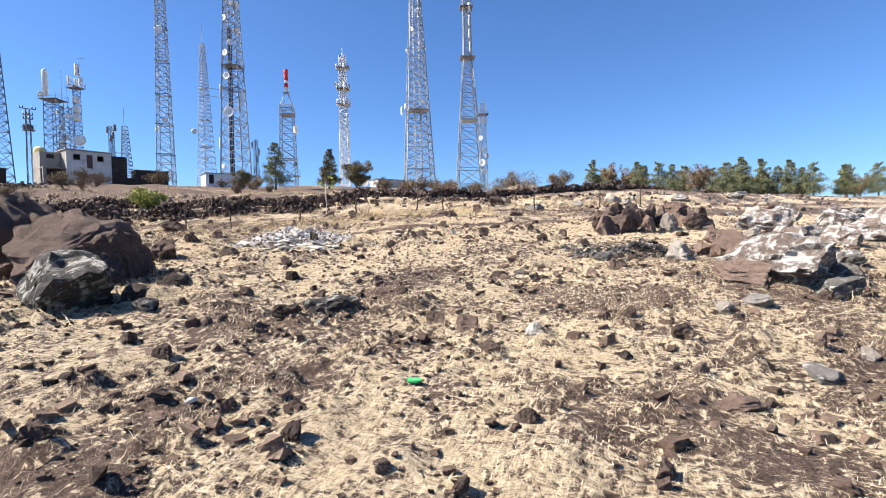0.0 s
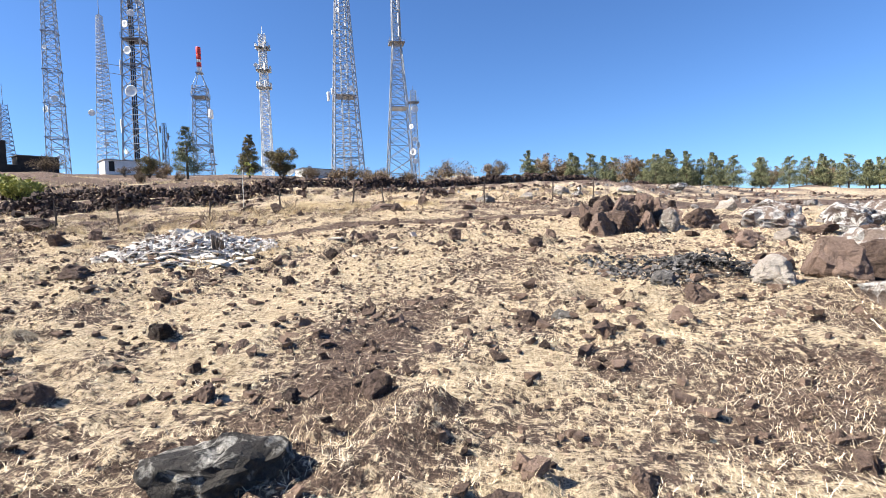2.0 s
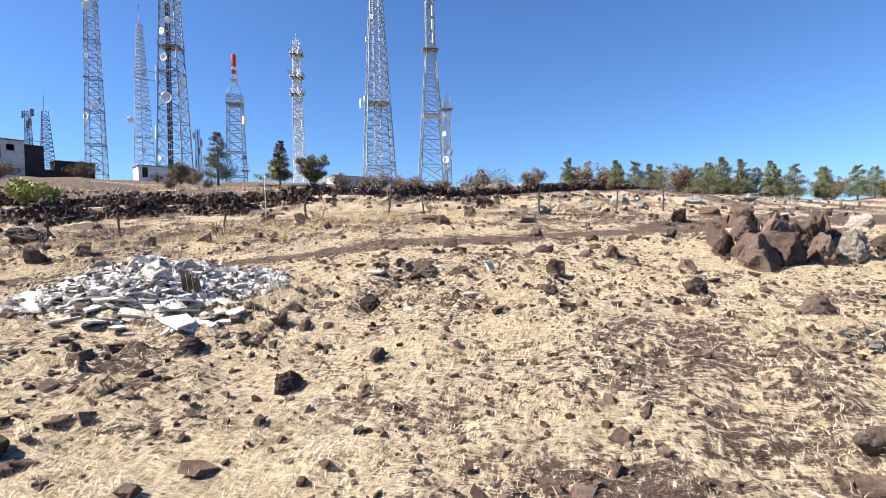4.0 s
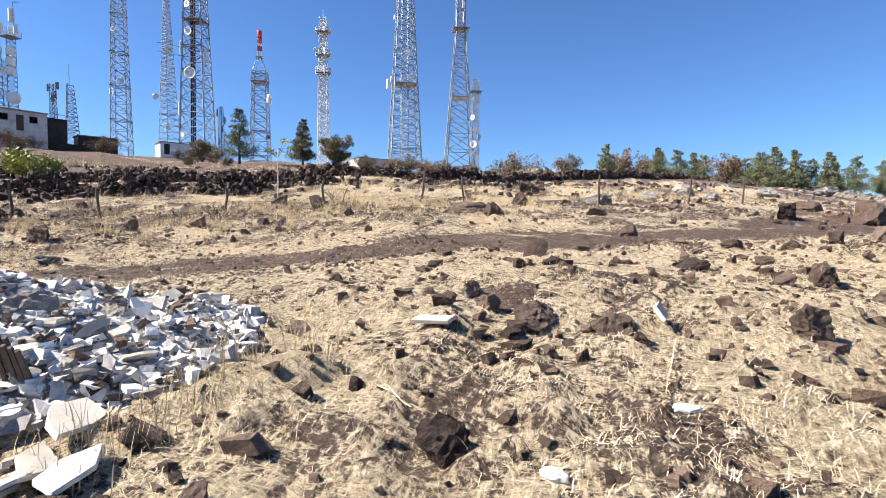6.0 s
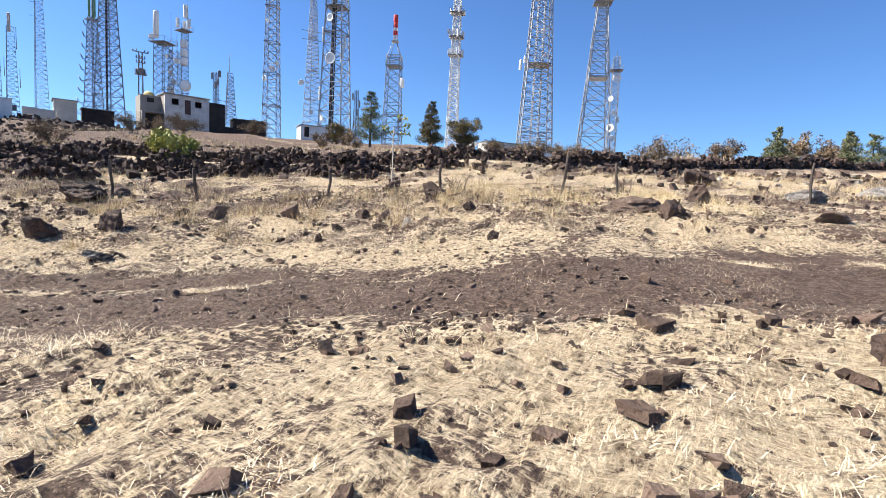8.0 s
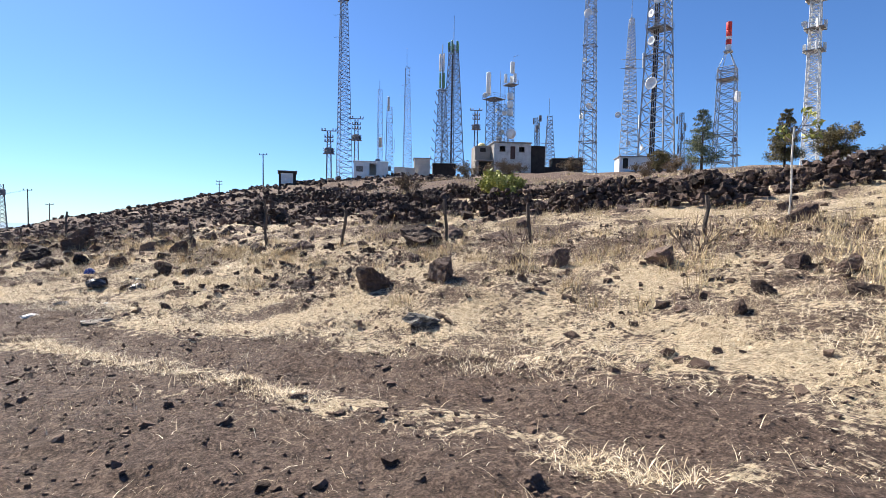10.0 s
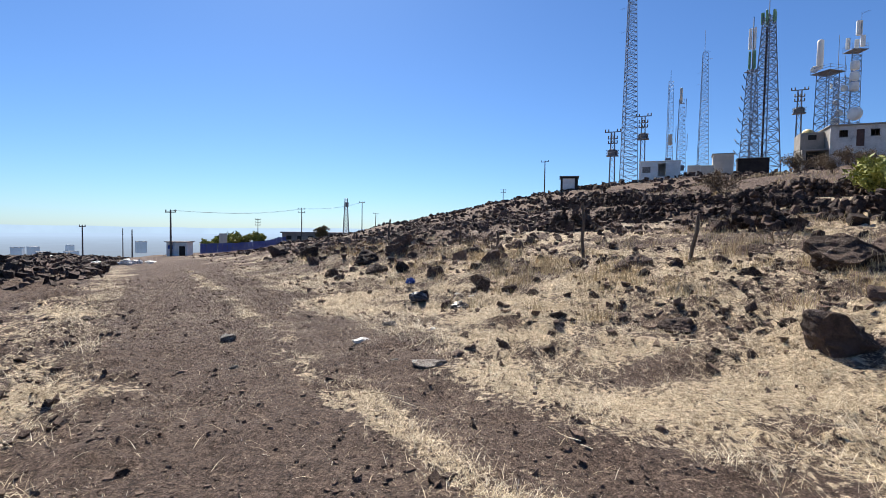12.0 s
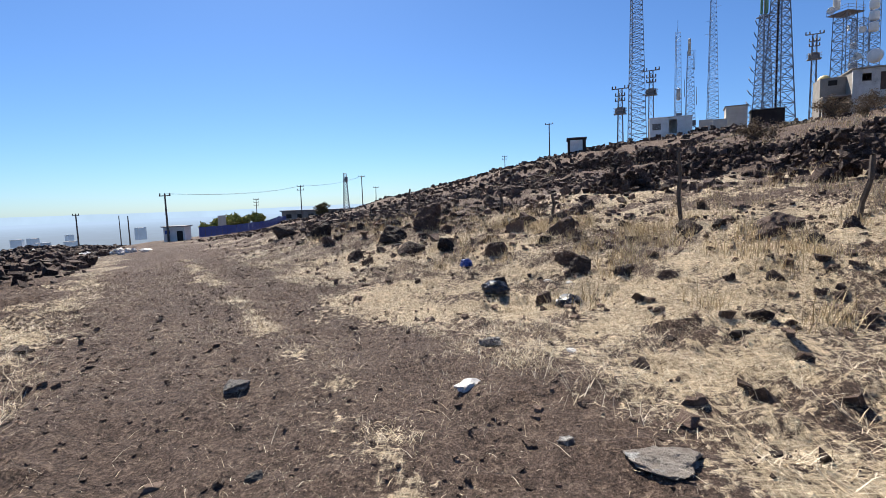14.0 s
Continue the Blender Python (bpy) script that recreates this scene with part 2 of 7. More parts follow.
def ground_material():
    m, nt, b = material("stony_ground", 0.95)
    v = coords(nt)
    at = nt.nodes.new("ShaderNodeAttribute")
    at.attribute_name = "soil"
    soil = at.outputs["Fac"]
    # matted straw: streaks in two crossing directions over mottled brown earth
    s1 = noise_node(nt, 1.0, 7, 0.72, coords(nt, 1, (46, 11, 20)), 0.8)
    s2 = noise_node(nt, 1.0, 7, 0.72, coords(nt, 1, (10, 52, 20)), 0.8)
    streak = maths(nt, "MAXIMUM", s1, s2)
    patch = noise_node(nt, 0.55, 7, 0.65, v, 0.4)
    clump = noise_node(nt, 8.5, 6, 0.7, v, 0.3)
    grain = noise_node(nt, 60, 4, 0.7, v)
    straw = ramp(nt, streak, [(0.40, (0.21, 0.15, 0.095)), (0.52, (0.57, 0.46, 0.315)), (0.66, (0.85, 0.74, 0.56))])
    nub = noise_node(nt, 17, 5, 0.75, v, 0.4)
    tone = ramp(nt, maths(nt, "ADD", maths(nt, "MULTIPLY", nub, 0.6), maths(nt, "MULTIPLY", noise_node(nt, 3.1, 6, 0.75, v, 0.8), 0.4)), [(0.40, (0.50, 0.45, 0.40)), (0.50, (0.98, 0.96, 0.94)), (0.60, (1.22, 1.19, 1.15))])
    straw = mix(nt, 1.0, straw, tone, "MULTIPLY")
    earth = ramp(nt, maths(nt, "ADD", maths(nt, "MULTIPLY", nub, 0.5), maths(nt, "MULTIPLY", grain, 0.5)),
                 [(0.38, (0.026, 0.017, 0.013)), (0.50, (0.118, 0.078, 0.058)), (0.63, (0.31, 0.22, 0.165))])
    dusty = ramp(nt, noise_node(nt, 1.7, 6, 0.7, v, 0.6), [(0.46, (0, 0, 0)), (0.66, (1, 1, 1))])
    earth = mix(nt, maths(nt, "MULTIPLY", dusty, 0.16), earth, (0.33, 0.24, 0.18))
    cover = maths(nt, "ADD", maths(nt, "MULTIPLY", patch, 0.3), maths(nt, "MULTIPLY", clump, 0.7))
    cover = maths(nt, "ADD", cover, maths(nt, "ADD", maths(nt, "MULTIPLY", streak, 0.8), maths(nt, "MULTIPLY", nub, 0.6)))
    cover = maths(nt, "SUBTRACT", cover, soil)
    k = ramp(nt, maths(nt, "MULTIPLY", cover, 0.5), [(1.085 * 0.5, (0, 0, 0)), (1.175 * 0.5, (1, 1, 1))])
    c = mix(nt, k, earth, straw)
    nt.links.new(c, b.inputs["Base Color"])
    h = maths(nt, "ADD", maths(nt, "MULTIPLY", streak, 0.6), maths(nt, "ADD", maths(nt, "ADD", maths(nt, "MULTIPLY", clump, 0.8), maths(nt, "MULTIPLY", nub, 0.7)), maths(nt, "MULTIPLY", grain, 0.3)))
    bump(nt, b, h, 1.0, 0.12)
    return m


M_GROUND = ground_material()


# distance haze as pure emission in the haze colour, mottled by noise
def haze_glow_material(name, colour, strength):
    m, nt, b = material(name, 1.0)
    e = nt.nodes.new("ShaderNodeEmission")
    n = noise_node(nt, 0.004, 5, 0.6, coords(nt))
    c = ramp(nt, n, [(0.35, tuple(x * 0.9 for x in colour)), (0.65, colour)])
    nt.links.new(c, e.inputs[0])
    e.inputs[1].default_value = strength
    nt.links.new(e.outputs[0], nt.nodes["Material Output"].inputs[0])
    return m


# ---- mesh helpers ----
rng = random.Random(7)
nrng = np.random.default_rng(11)


def mesh_of(name, bm, mat, smooth=False):
    me = bpy.data.meshes.new(name)
    bm.to_mesh(me)
    bm.free()
    if smooth:
        me.polygons.foreach_set("use_smooth", [True] * len(me.polygons))
    for q in (mat if isinstance(mat, (list, tuple)) else [mat]):
        me.materials.append(q)
    return me


def part(name, bm, mat, parent, label="", smooth=False):
    ob = new(name, mesh_of(name, bm, mat, smooth))
    ob.parent = parent
    if label:
        tagged(ob, label=label)
    return ob


def part_at(name, me, parent, m, label=""):
    ob = new(name, me)
    ob.parent = parent
    ob.matrix_basis = m
    if label:
        tagged(ob, label=label)
    return ob


def thing(name, x, y, z, label, category, group="", turn=0.0, kind=""):
    ob = new(name)
    ob.matrix_basis = pose(x, y, z, 0, 0, turn)
    return tagged(ob, label, category, group, kind)


def add_box(bm, x0, y0, z0, x1, y1, z1, m=None):
    vs = [bm.verts.new((x, y, z)) for z in (z0, z1) for x, y in ((x0, y0), (x1, y0), (x1, y1), (x0, y1))]
    for f in ((3, 2, 1, 0), (4, 5, 6, 7), (0, 1, 5, 4), (1, 2, 6, 5), (2, 3, 7, 6), (3, 0, 4, 7)):
        bm.faces.new([vs[i] for i in f])
    if m is not None:
        bmesh.ops.transform(bm, matrix=m, verts=vs)
    return vs


def add_rod(bm, a, b, r, r2=None, n=4):
    a, b = Vector(a), Vector(b)
    d = b - a
    if d.length < 1e-6:
        return
    q = d.to_track_quat("Z", "Y").to_matrix()
    r2 = r if r2 is None else r2
    lo, hi = [], []
    for i in range(n):
        w = 2 * math.pi * (i + 0.5) / n
        c = q @ Vector((math.cos(w), math.sin(w), 0))
        lo.append(bm.verts.new(a + c * r))
        hi.append(bm.verts.new(b + c * r2))
    for i in range(n):
        j = (i + 1) % n
        bm.faces.new((lo[i], lo[j], hi[j], hi[i]))
    bm.faces.new(hi)
    bm.faces.new(lo[::-1])


def add_turned(bm, profile, n=14, m=None):
    """A turned solid about z from (radius, height) steps."""
    rings = []
    for r, z in profile:
        rings.append([bm.verts.new((r * math.cos(2 * math.pi * i / n), r * math.sin(2 * math.pi * i / n), z)) for i in range(n)])
    for p, q in zip(rings, rings[1:]):
        for i in range(n):
            j = (i + 1) % n
            bm.faces.new((p[i], p[j], q[j], q[i]))
    bm.faces.new(rings[0][::-1])
    bm.faces.new(rings[-1])
    if m is not None:
        bmesh.ops.transform(bm, matrix=m, verts=[v for r in rings for v in r])


def raw_mesh(name, verts, faces, mat, smooth=False):
    me = bpy.data.meshes.new(name)
    me.from_pydata(verts, [], faces)
    me.update()
    if smooth:
        me.polygons.foreach_set("use_smooth", [True] * len(me.polygons))
    me.materials.append(mat)
    return me


# ---- ground: cross-sections of the slope, laid along u; v runs uphill ----
V_KNOTS = [-400, -60, -20, 0, 5, 10, 15, 18, 20.5, 22.5, 25, 30, 38, 46, 53, 65, 79, 95, 110, 125, 160, 400]
LOWLAND = [-60, -20, -14, -14, -14, -14, -14, -14, -14, -14, -14, -13.5, -12.5, -11, -10, -8, -6.5, -5.2, -5, -5, -5, -5]
FOOT = [-60, -17, -11, -9.5, -9, -8.6, -8.4, -8.2, -8, -7.8, -7.5, -7, -6, -4.5, -3.6, -2, -0.2, 1.0, 1.2, 1, 0, -2]
SHOULDER = [-60, -15, -8, -6, -5.4, -4.8, -4.2, -3.8, -3.6, -3.4, -3.3, -3.1, -2.7, -2, -1, 1.3, 4.6, 7.5, 8.3, 8.3, 7, 0]
FAR_WEST = [-60, -14, -6, -3.6, -3.1, -2.7, -2.3, -2.0, -1.8, -1.8, -1.75, -1.5, -0.9, 0.1, 1.2, 4.0, 7.4, 11.0, 12.6, 13, 13, 5]
WEST = [-40, -9, -3, -0.8, -0.5, -0.2, 0, 0.15, 0.45, 0.6, 1.05, 1.8, 2.9, 3.9, 4.9, 6.6, 8.4, 10.5, 12.0, 13, 13, 5]
MIDDLE_WEST = [-30, -7, -2, -0.4, 0.15, 0.62, 0.82, 0.8, 0.8, 0.88, 1.25, 1.85, 2.8, 3.95, 4.9, 6.5, 8.0, 10.1, 11.8, 12.7, 13, 5]
MIDDLE = [-30, -6.5, -2, -0.4, 0.18, 0.66, 1.08, 1.07, 1.02, 1.05, 1.55, 2.25, 3.35, 4.4, 5.2, 6.5, 8.0, 10.0, 11.9, 12.8, 13, 5]
MIDDLE_EAST = [-30, -6, -2, -0.3, 0.4, 0.86, 1.4, 1.6, 1.72, 1.95, 2.2, 2.65, 3.8, 4.75, 5.5, 6.6, 8.0, 10.2, 12.2, 13.6, 13.5, 5]
EAST = [-30, -5, -1.6, -0.1, 0.5, 1.0, 1.5, 1.75, 1.95, 2.2, 2.5, 3.0, 4.25, 5.3, 5.9, 6.5, 7.5, 9, 11, 13, 14, 5]
FAR_EAST = [-30, -6, -2, -0.2, 0.4, 0.9, 1.4, 1.6, 1.8, 2.0, 2.2, 2.7, 3.7, 4.7, 5.2, 5.8, 6.5, 7.5, 8, 9, 10, 5]
U_KNOTS = np.array([-215, -170, -112, -75, -25, -7, 0, 6, 25, 80], float)
SECTIONS = [LOWLAND, FOOT, SHOULDER, FAR_WEST, WEST, MIDDLE_WEST, MIDDLE, MIDDLE_EAST, EAST, FAR_EAST]


def along(knots, values, x):
    knots, values = np.asarray(knots, float), np.asarray(values, float)
    slope = np.gradient(values, knots)
    x = np.clip(x, knots[0], knots[-1])
    i = np.clip(np.searchsorted(knots, x) - 1, 0, len(knots) - 2)
    h = knots[i + 1] - knots[i]
    t = (x - knots[i]) / h
    return ((2 * t**3 - 3 * t * t + 1) * values[i] + (t**3 - 2 * t * t + t) * h * slope[i]
            + (3 * t * t - 2 * t**3) * values[i + 1] + (t**3 - t * t) * h * slope[i + 1])


def slope_height(x, y):
    x, y = np.atleast_1d(np.asarray(x, float)), np.atleast_1d(np.asarray(y, float))
    u, v = 0.81 * x + 0.586 * y, 0.81 * y - 0.586 * x
    g = np.array([along(V_KNOTS, s, v) for s in SECTIONS])
    i = np.clip(np.searchsorted(U_KNOTS, u) - 1, 0, len(U_KNOTS) - 2)
    t = np.clip((u - U_KNOTS[i]) / (U_KNOTS[i + 1] - U_KNOTS[i]), 0, 1)
    t = 0.5 * t + 0.5 * t * t * (3 - 2 * t)
    a = np.take_along_axis(g, i[None], 0)[0]
    b = np.take_along_axis(g, (i + 1)[None], 0)[0]
    z = a * (1 - t) + b * t
    r = np.hypot(x, y)
    f = np.clip((r - 220) / 600, 0, 1)
    f = f * f * (3 - 2 * f)
    return z * (1 - f) - 72 * f


LATTICE = nrng.random((256, 256))


def soft_noise(x, y, size):
    x, y = np.asarray(x, float) / size, np.asarray(y, float) / size
    i, j = np.floor(x).astype(int), np.floor(y).astype(int)
    a, b = x - i, y - j
    a, b = a * a * (3 - 2 * a), b * b * (3 - 2 * b)
    n = lambda p, q: LATTICE[p % 256, q % 256]
    return (n(i, j) * (1 - a) + n(i + 1, j) * a) * (1 - b) + (n(i, j + 1) * (1 - a) + n(i + 1, j + 1) * a) * b - 0.5


def lane_middle(u):
    return np.interp(u, [-100, 0, 5, 13, 20, 60], [19.4, 19.4, 18.5, 19.6, 20.7, 24])


def relief(x, y):
    x, y = np.atleast_1d(np.asarray(x, float)), np.atleast_1d(np.asarray(y, float))
    u, v = 0.81 * x + 0.586 * y, 0.81 * y - 0.586 * x
    road = np.exp(-((v - lane_middle(u)) / 1.9) ** 4)
    hill = np.clip((v - 30) / 25, 0, 1) * np.clip((300 - np.hypot(x, y)) / 100, 0, 1)
    z = 0.16 * soft_noise(x, y, 2.3) + 0.09 * soft_noise(x + 31, y, 0.7) + 0.075 * soft_noise(x, y + 17, 0.31) + 0.05 * soft_noise(x + 5, y + 3, 0.17)
    z = z * (1 - 0.3 * road) + hill * (1.1 * soft_noise(x + 9, y, 7) + 0.5 * soft_noise(x, y + 5, 2.6))
    clods = np.clip(soft_noise(x + 13, y + 29, 0.15) + 0.5 * soft_noise(x + 2, y + 19, 0.37) - 0.08, 0, 0.3)
    z = z + 0.24 * clods * (1 - 0.6 * road) * np.clip(0.7 + 3 * soft_noise(x + 3, y + 44, 1.3), 0.1, 1.3)
    z = z + 0.8 * np.exp(-((v - 13.2) / 2.0) ** 2) * np.clip((-u - 20) / 8, 0, 1) * np.clip((90 + u) / 20, 0, 1)
    for rut in (-0.95, 0.95):
        z = z - 0.05 * np.exp(-((v - lane_middle(u) - rut) / 0.28) ** 2) * np.clip((u + 60) / 30, 0, 1)
    return z


def ground_z(x, y):
    z = slope_height(x, y) + relief(x, y)
    return float(z[0]) if z.size == 1 else z


def graded(lo, hi, step, far, grow=1.12):
    mid = list(np.arange(lo, hi + 1e-6, step))
    up, s = [hi], step
    while up[-1] < far:
        s *= grow
        up.append(up[-1] + s)
    dn, s = [lo], step
    while dn[-1] > -far:
        s *= grow
        dn.append(dn[-1] - s)
    return np.array(dn[:0:-1] + mid + up[1:])


def build_ground():
    xs, ys = graded(-27, 4, 0.066, 4300, 1.14), graded(1, 25, 0.066, 4300, 1.14)
    gx, gy = np.meshgrid(xs, ys, indexing="ij")
    x, y = gx.ravel(), gy.ravel()
    z = slope_height(x, y) + relief(x, y)
    n, k = len(xs), len(ys)
    idx = np.arange(n * k).reshape(n, k)
    quads = np.stack([idx[:-1, :-1], idx[1:, :-1], idx[1:, 1:], idx[:-1, 1:]], -1).reshape(-1, 4)
    me = bpy.data.meshes.new("ground")
    me.vertices.add(n * k)
    me.vertices.foreach_set("co", np.stack([x, y, z], 1).ravel())
    me.loops.add(len(quads) * 4)
    me.loops.foreach_set("vertex_index", quads.ravel())
    me.polygons.add(len(quads))
    me.polygons.foreach_set("loop_start", np.arange(0, len(quads) * 4, 4))
    me.polygons.foreach_set("use_smooth", np.ones(len(quads), bool))
    me.update(calc_edges=True)
    # bare earth: the wheel track, the trodden patch in the field, the stony hillside
    u, v = 0.81 * x + 0.586 * y, 0.81 * y - 0.586 * x
    w = v + 0.9 * soft_noise(x, y, 1.6) + 0.4 * soft_noise(x, y, 0.5)
    centre = lane_middle(u)
    bare = (0.32 + 0.4 * np.clip(soft_noise(u * 0.3, v * 1.9, 0.8) + soft_noise(x + 17, y, 0.5) * 0.5 + 0.35, 0, 1)) * np.exp(-((w - centre) / (1.75 - 0.35 * np.exp(-((u - 5) / 4) ** 2))) ** 4)
    strip = 0.34 * np.exp(-((v + 0.5 * soft_noise(x, y, 0.8) - centre - 0.42) / 0.3) ** 2) * np.clip(0.4 + 1.3 * soft_noise(x + 3, y, 0.5) + 1.4 * soft_noise(x, y + 9, 0.18), 0, 1)
    bare += np.clip(0.3 * soft_noise(x + 8, y, 0.55) + 0.26 * soft_noise(x, y + 8, 1.9), -0.1, 0.3) * np.clip(1 - bare, 0, 1)
    bare += np.clip((v - 20.8) / 2, 0, 1) * np.clip((44 - v) / 4, 0, 1) * np.clip(0.45 * soft_noise(x + 60, y, 0.9) + 0.3 * soft_noise(x + 60, y, 3), -0.08, 0.3)
    bare = bare - strip
    bare += 0.09 * np.clip((v - 21) / 1.5, 0, 1) * np.clip(1 + 3 * soft_noise(x + 21, y, 0.45), 0, 2)
    bare += 0.13 * np.clip((7 - v) / 3, 0, 1)
    bare += 0.3 * np.exp(-(((x + 2.3) / 0.55) ** 2 + ((y - 7.7) / 1.3) ** 2))
    bare += 0.13 * np.exp(-(((x + 3.0) / 1.6) ** 2 + ((y - 6.4) / 1.6) ** 2))
    bare += 0.2 * np.exp(-(((x + 3.6) / 0.5) ** 2 + ((y - 12.4) / 0.45) ** 2))
    bare += np.clip((v - 36) / 14, 0, 1) * (0.28 - 0.3 * np.clip((u + 40) / 30, 0, 1) + 0.5 * soft_noise(x, y + 40, 9))
    bare += np.clip((-u - 12) / 20, 0, 1) * 0.45 * np.clip((v - 20) / 10, 0, 1)
    bare += np.clip((-u - 3) / 12, 0, 1) * np.clip((17.8 - v) / 2.5, 0, 1) * 0.36
    bare += 0.22 * np.clip((v - 43) / 4, 0, 1) * np.clip((140 - v) / 30, 0, 1)
    at = me.attributes.new("soil", "FLOAT", "POINT")
    at.data.foreach_set("value", np.clip(bare, -0.5, 1).astype(np.float32))
    me.materials.append(M_GROUND)
    return tagged(new("ground", me), "stony hillside ground with trampled straw and bare brown earth", "ground", kind="structure")


build_ground()


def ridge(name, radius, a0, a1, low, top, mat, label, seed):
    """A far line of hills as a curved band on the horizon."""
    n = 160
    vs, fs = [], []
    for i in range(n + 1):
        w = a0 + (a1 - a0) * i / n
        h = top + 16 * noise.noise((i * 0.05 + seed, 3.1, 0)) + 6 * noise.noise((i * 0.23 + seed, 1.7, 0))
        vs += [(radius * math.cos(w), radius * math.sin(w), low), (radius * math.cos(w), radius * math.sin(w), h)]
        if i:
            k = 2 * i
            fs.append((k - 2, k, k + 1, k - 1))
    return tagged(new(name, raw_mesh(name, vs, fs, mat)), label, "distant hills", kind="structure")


# the blue haze over these hills is their own glowing colour
ridge("backdrop", 4700, radians(150), radians(285), -90, -16, haze_glow_material("far_hills_haze_glow", (0.42, 0.56, 0.72), 0.75), "hazy blue plain and low hills on the horizon", 2.0)


def hazy_plain():
    """The far lowland under the horizon; its haze is painted as a glow, bluer with distance."""
    m, nt, bs = material("lowland_haze_glow", 1.0)
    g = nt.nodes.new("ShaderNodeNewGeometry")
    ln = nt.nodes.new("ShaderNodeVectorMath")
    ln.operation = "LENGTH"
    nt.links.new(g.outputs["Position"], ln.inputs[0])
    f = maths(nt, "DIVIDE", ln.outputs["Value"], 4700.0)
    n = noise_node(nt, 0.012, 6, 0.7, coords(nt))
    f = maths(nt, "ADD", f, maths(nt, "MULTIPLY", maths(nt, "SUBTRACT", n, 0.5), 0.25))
    # haze tones run from grey to pale blue with distance from the origin
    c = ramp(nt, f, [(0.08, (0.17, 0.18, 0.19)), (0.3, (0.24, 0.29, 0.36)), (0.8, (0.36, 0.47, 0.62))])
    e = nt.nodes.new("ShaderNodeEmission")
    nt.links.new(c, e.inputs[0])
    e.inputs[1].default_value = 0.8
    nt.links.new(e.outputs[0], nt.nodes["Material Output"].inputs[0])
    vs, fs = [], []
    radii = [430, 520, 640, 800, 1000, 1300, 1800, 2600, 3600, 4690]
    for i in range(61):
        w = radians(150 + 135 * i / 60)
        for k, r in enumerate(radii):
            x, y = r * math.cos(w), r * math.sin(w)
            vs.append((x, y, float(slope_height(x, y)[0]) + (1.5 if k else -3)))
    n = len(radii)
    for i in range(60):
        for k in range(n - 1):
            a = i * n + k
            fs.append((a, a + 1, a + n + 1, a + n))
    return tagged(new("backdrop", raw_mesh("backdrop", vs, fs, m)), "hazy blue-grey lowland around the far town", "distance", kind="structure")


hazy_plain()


# ---- lattice masts ----
def dish(parent, x, y, z, d, turn, mat=None, drum=False):
    """A round antenna on a short arm, facing turn degrees from +x."""
    bm = bmesh.new()
    if drum:
        prof = [(d * 0.3, -d * 0.25), (d * 0.5, -d * 0.2), (d * 0.52, 0.0), (d * 0.5, d * 0.16), (d * 0.34, d * 0.2)]
    else:
        prof = [(d * 0.06, -d * 0.3), (d * 0.2, -d * 0.24), (d * 0.42, -d * 0.1), (d * 0.5, 0.02), (d * 0.46, 0.03), (d * 0.2, -d * 0.12)]
    add_turned(bm, prof, 16)
    ob = part("dish", bm, mat or M_DISH, parent, "white round microwave dish", True)
    ob.matrix_basis = Matrix.Translation((x, y, z)) @ Matrix.Rotation(radians(turn), 4, "Z") @ Matrix.Rotation(radians(90), 4, "Y")
    bm = bmesh.new()
    add_rod(bm, (0, 0, -d * 0.28), (0, 0, -d * 0.28 - 0.5), 0.05)
    part("mount", bm, M_STEEL, ob)
    return ob


def panel(parent, x, y, z, h, w, mat=None):
    bm = bmesh.new()
    add_box(bm, -w / 2, -w * 0.3, 0, w / 2, w * 0.3, h)
    bmesh.ops.bevel(bm, geom=bm.edges[:], offset=w * 0.12, segments=1, affect="EDGES")
    ob = part("panel_antenna", bm, mat or M_DISH, parent)
    ob.matrix_basis = pose(x, y, z, 0, 0, rng.uniform(0, 180))
    bm = bmesh.new()
    add_rod(bm, (0, -w * 0.3, h * 0.5), (0, -w * 0.3 - 0.35, h * 0.5), 0.05)
    part("bracket", bm, M_STEEL, ob)
    return ob


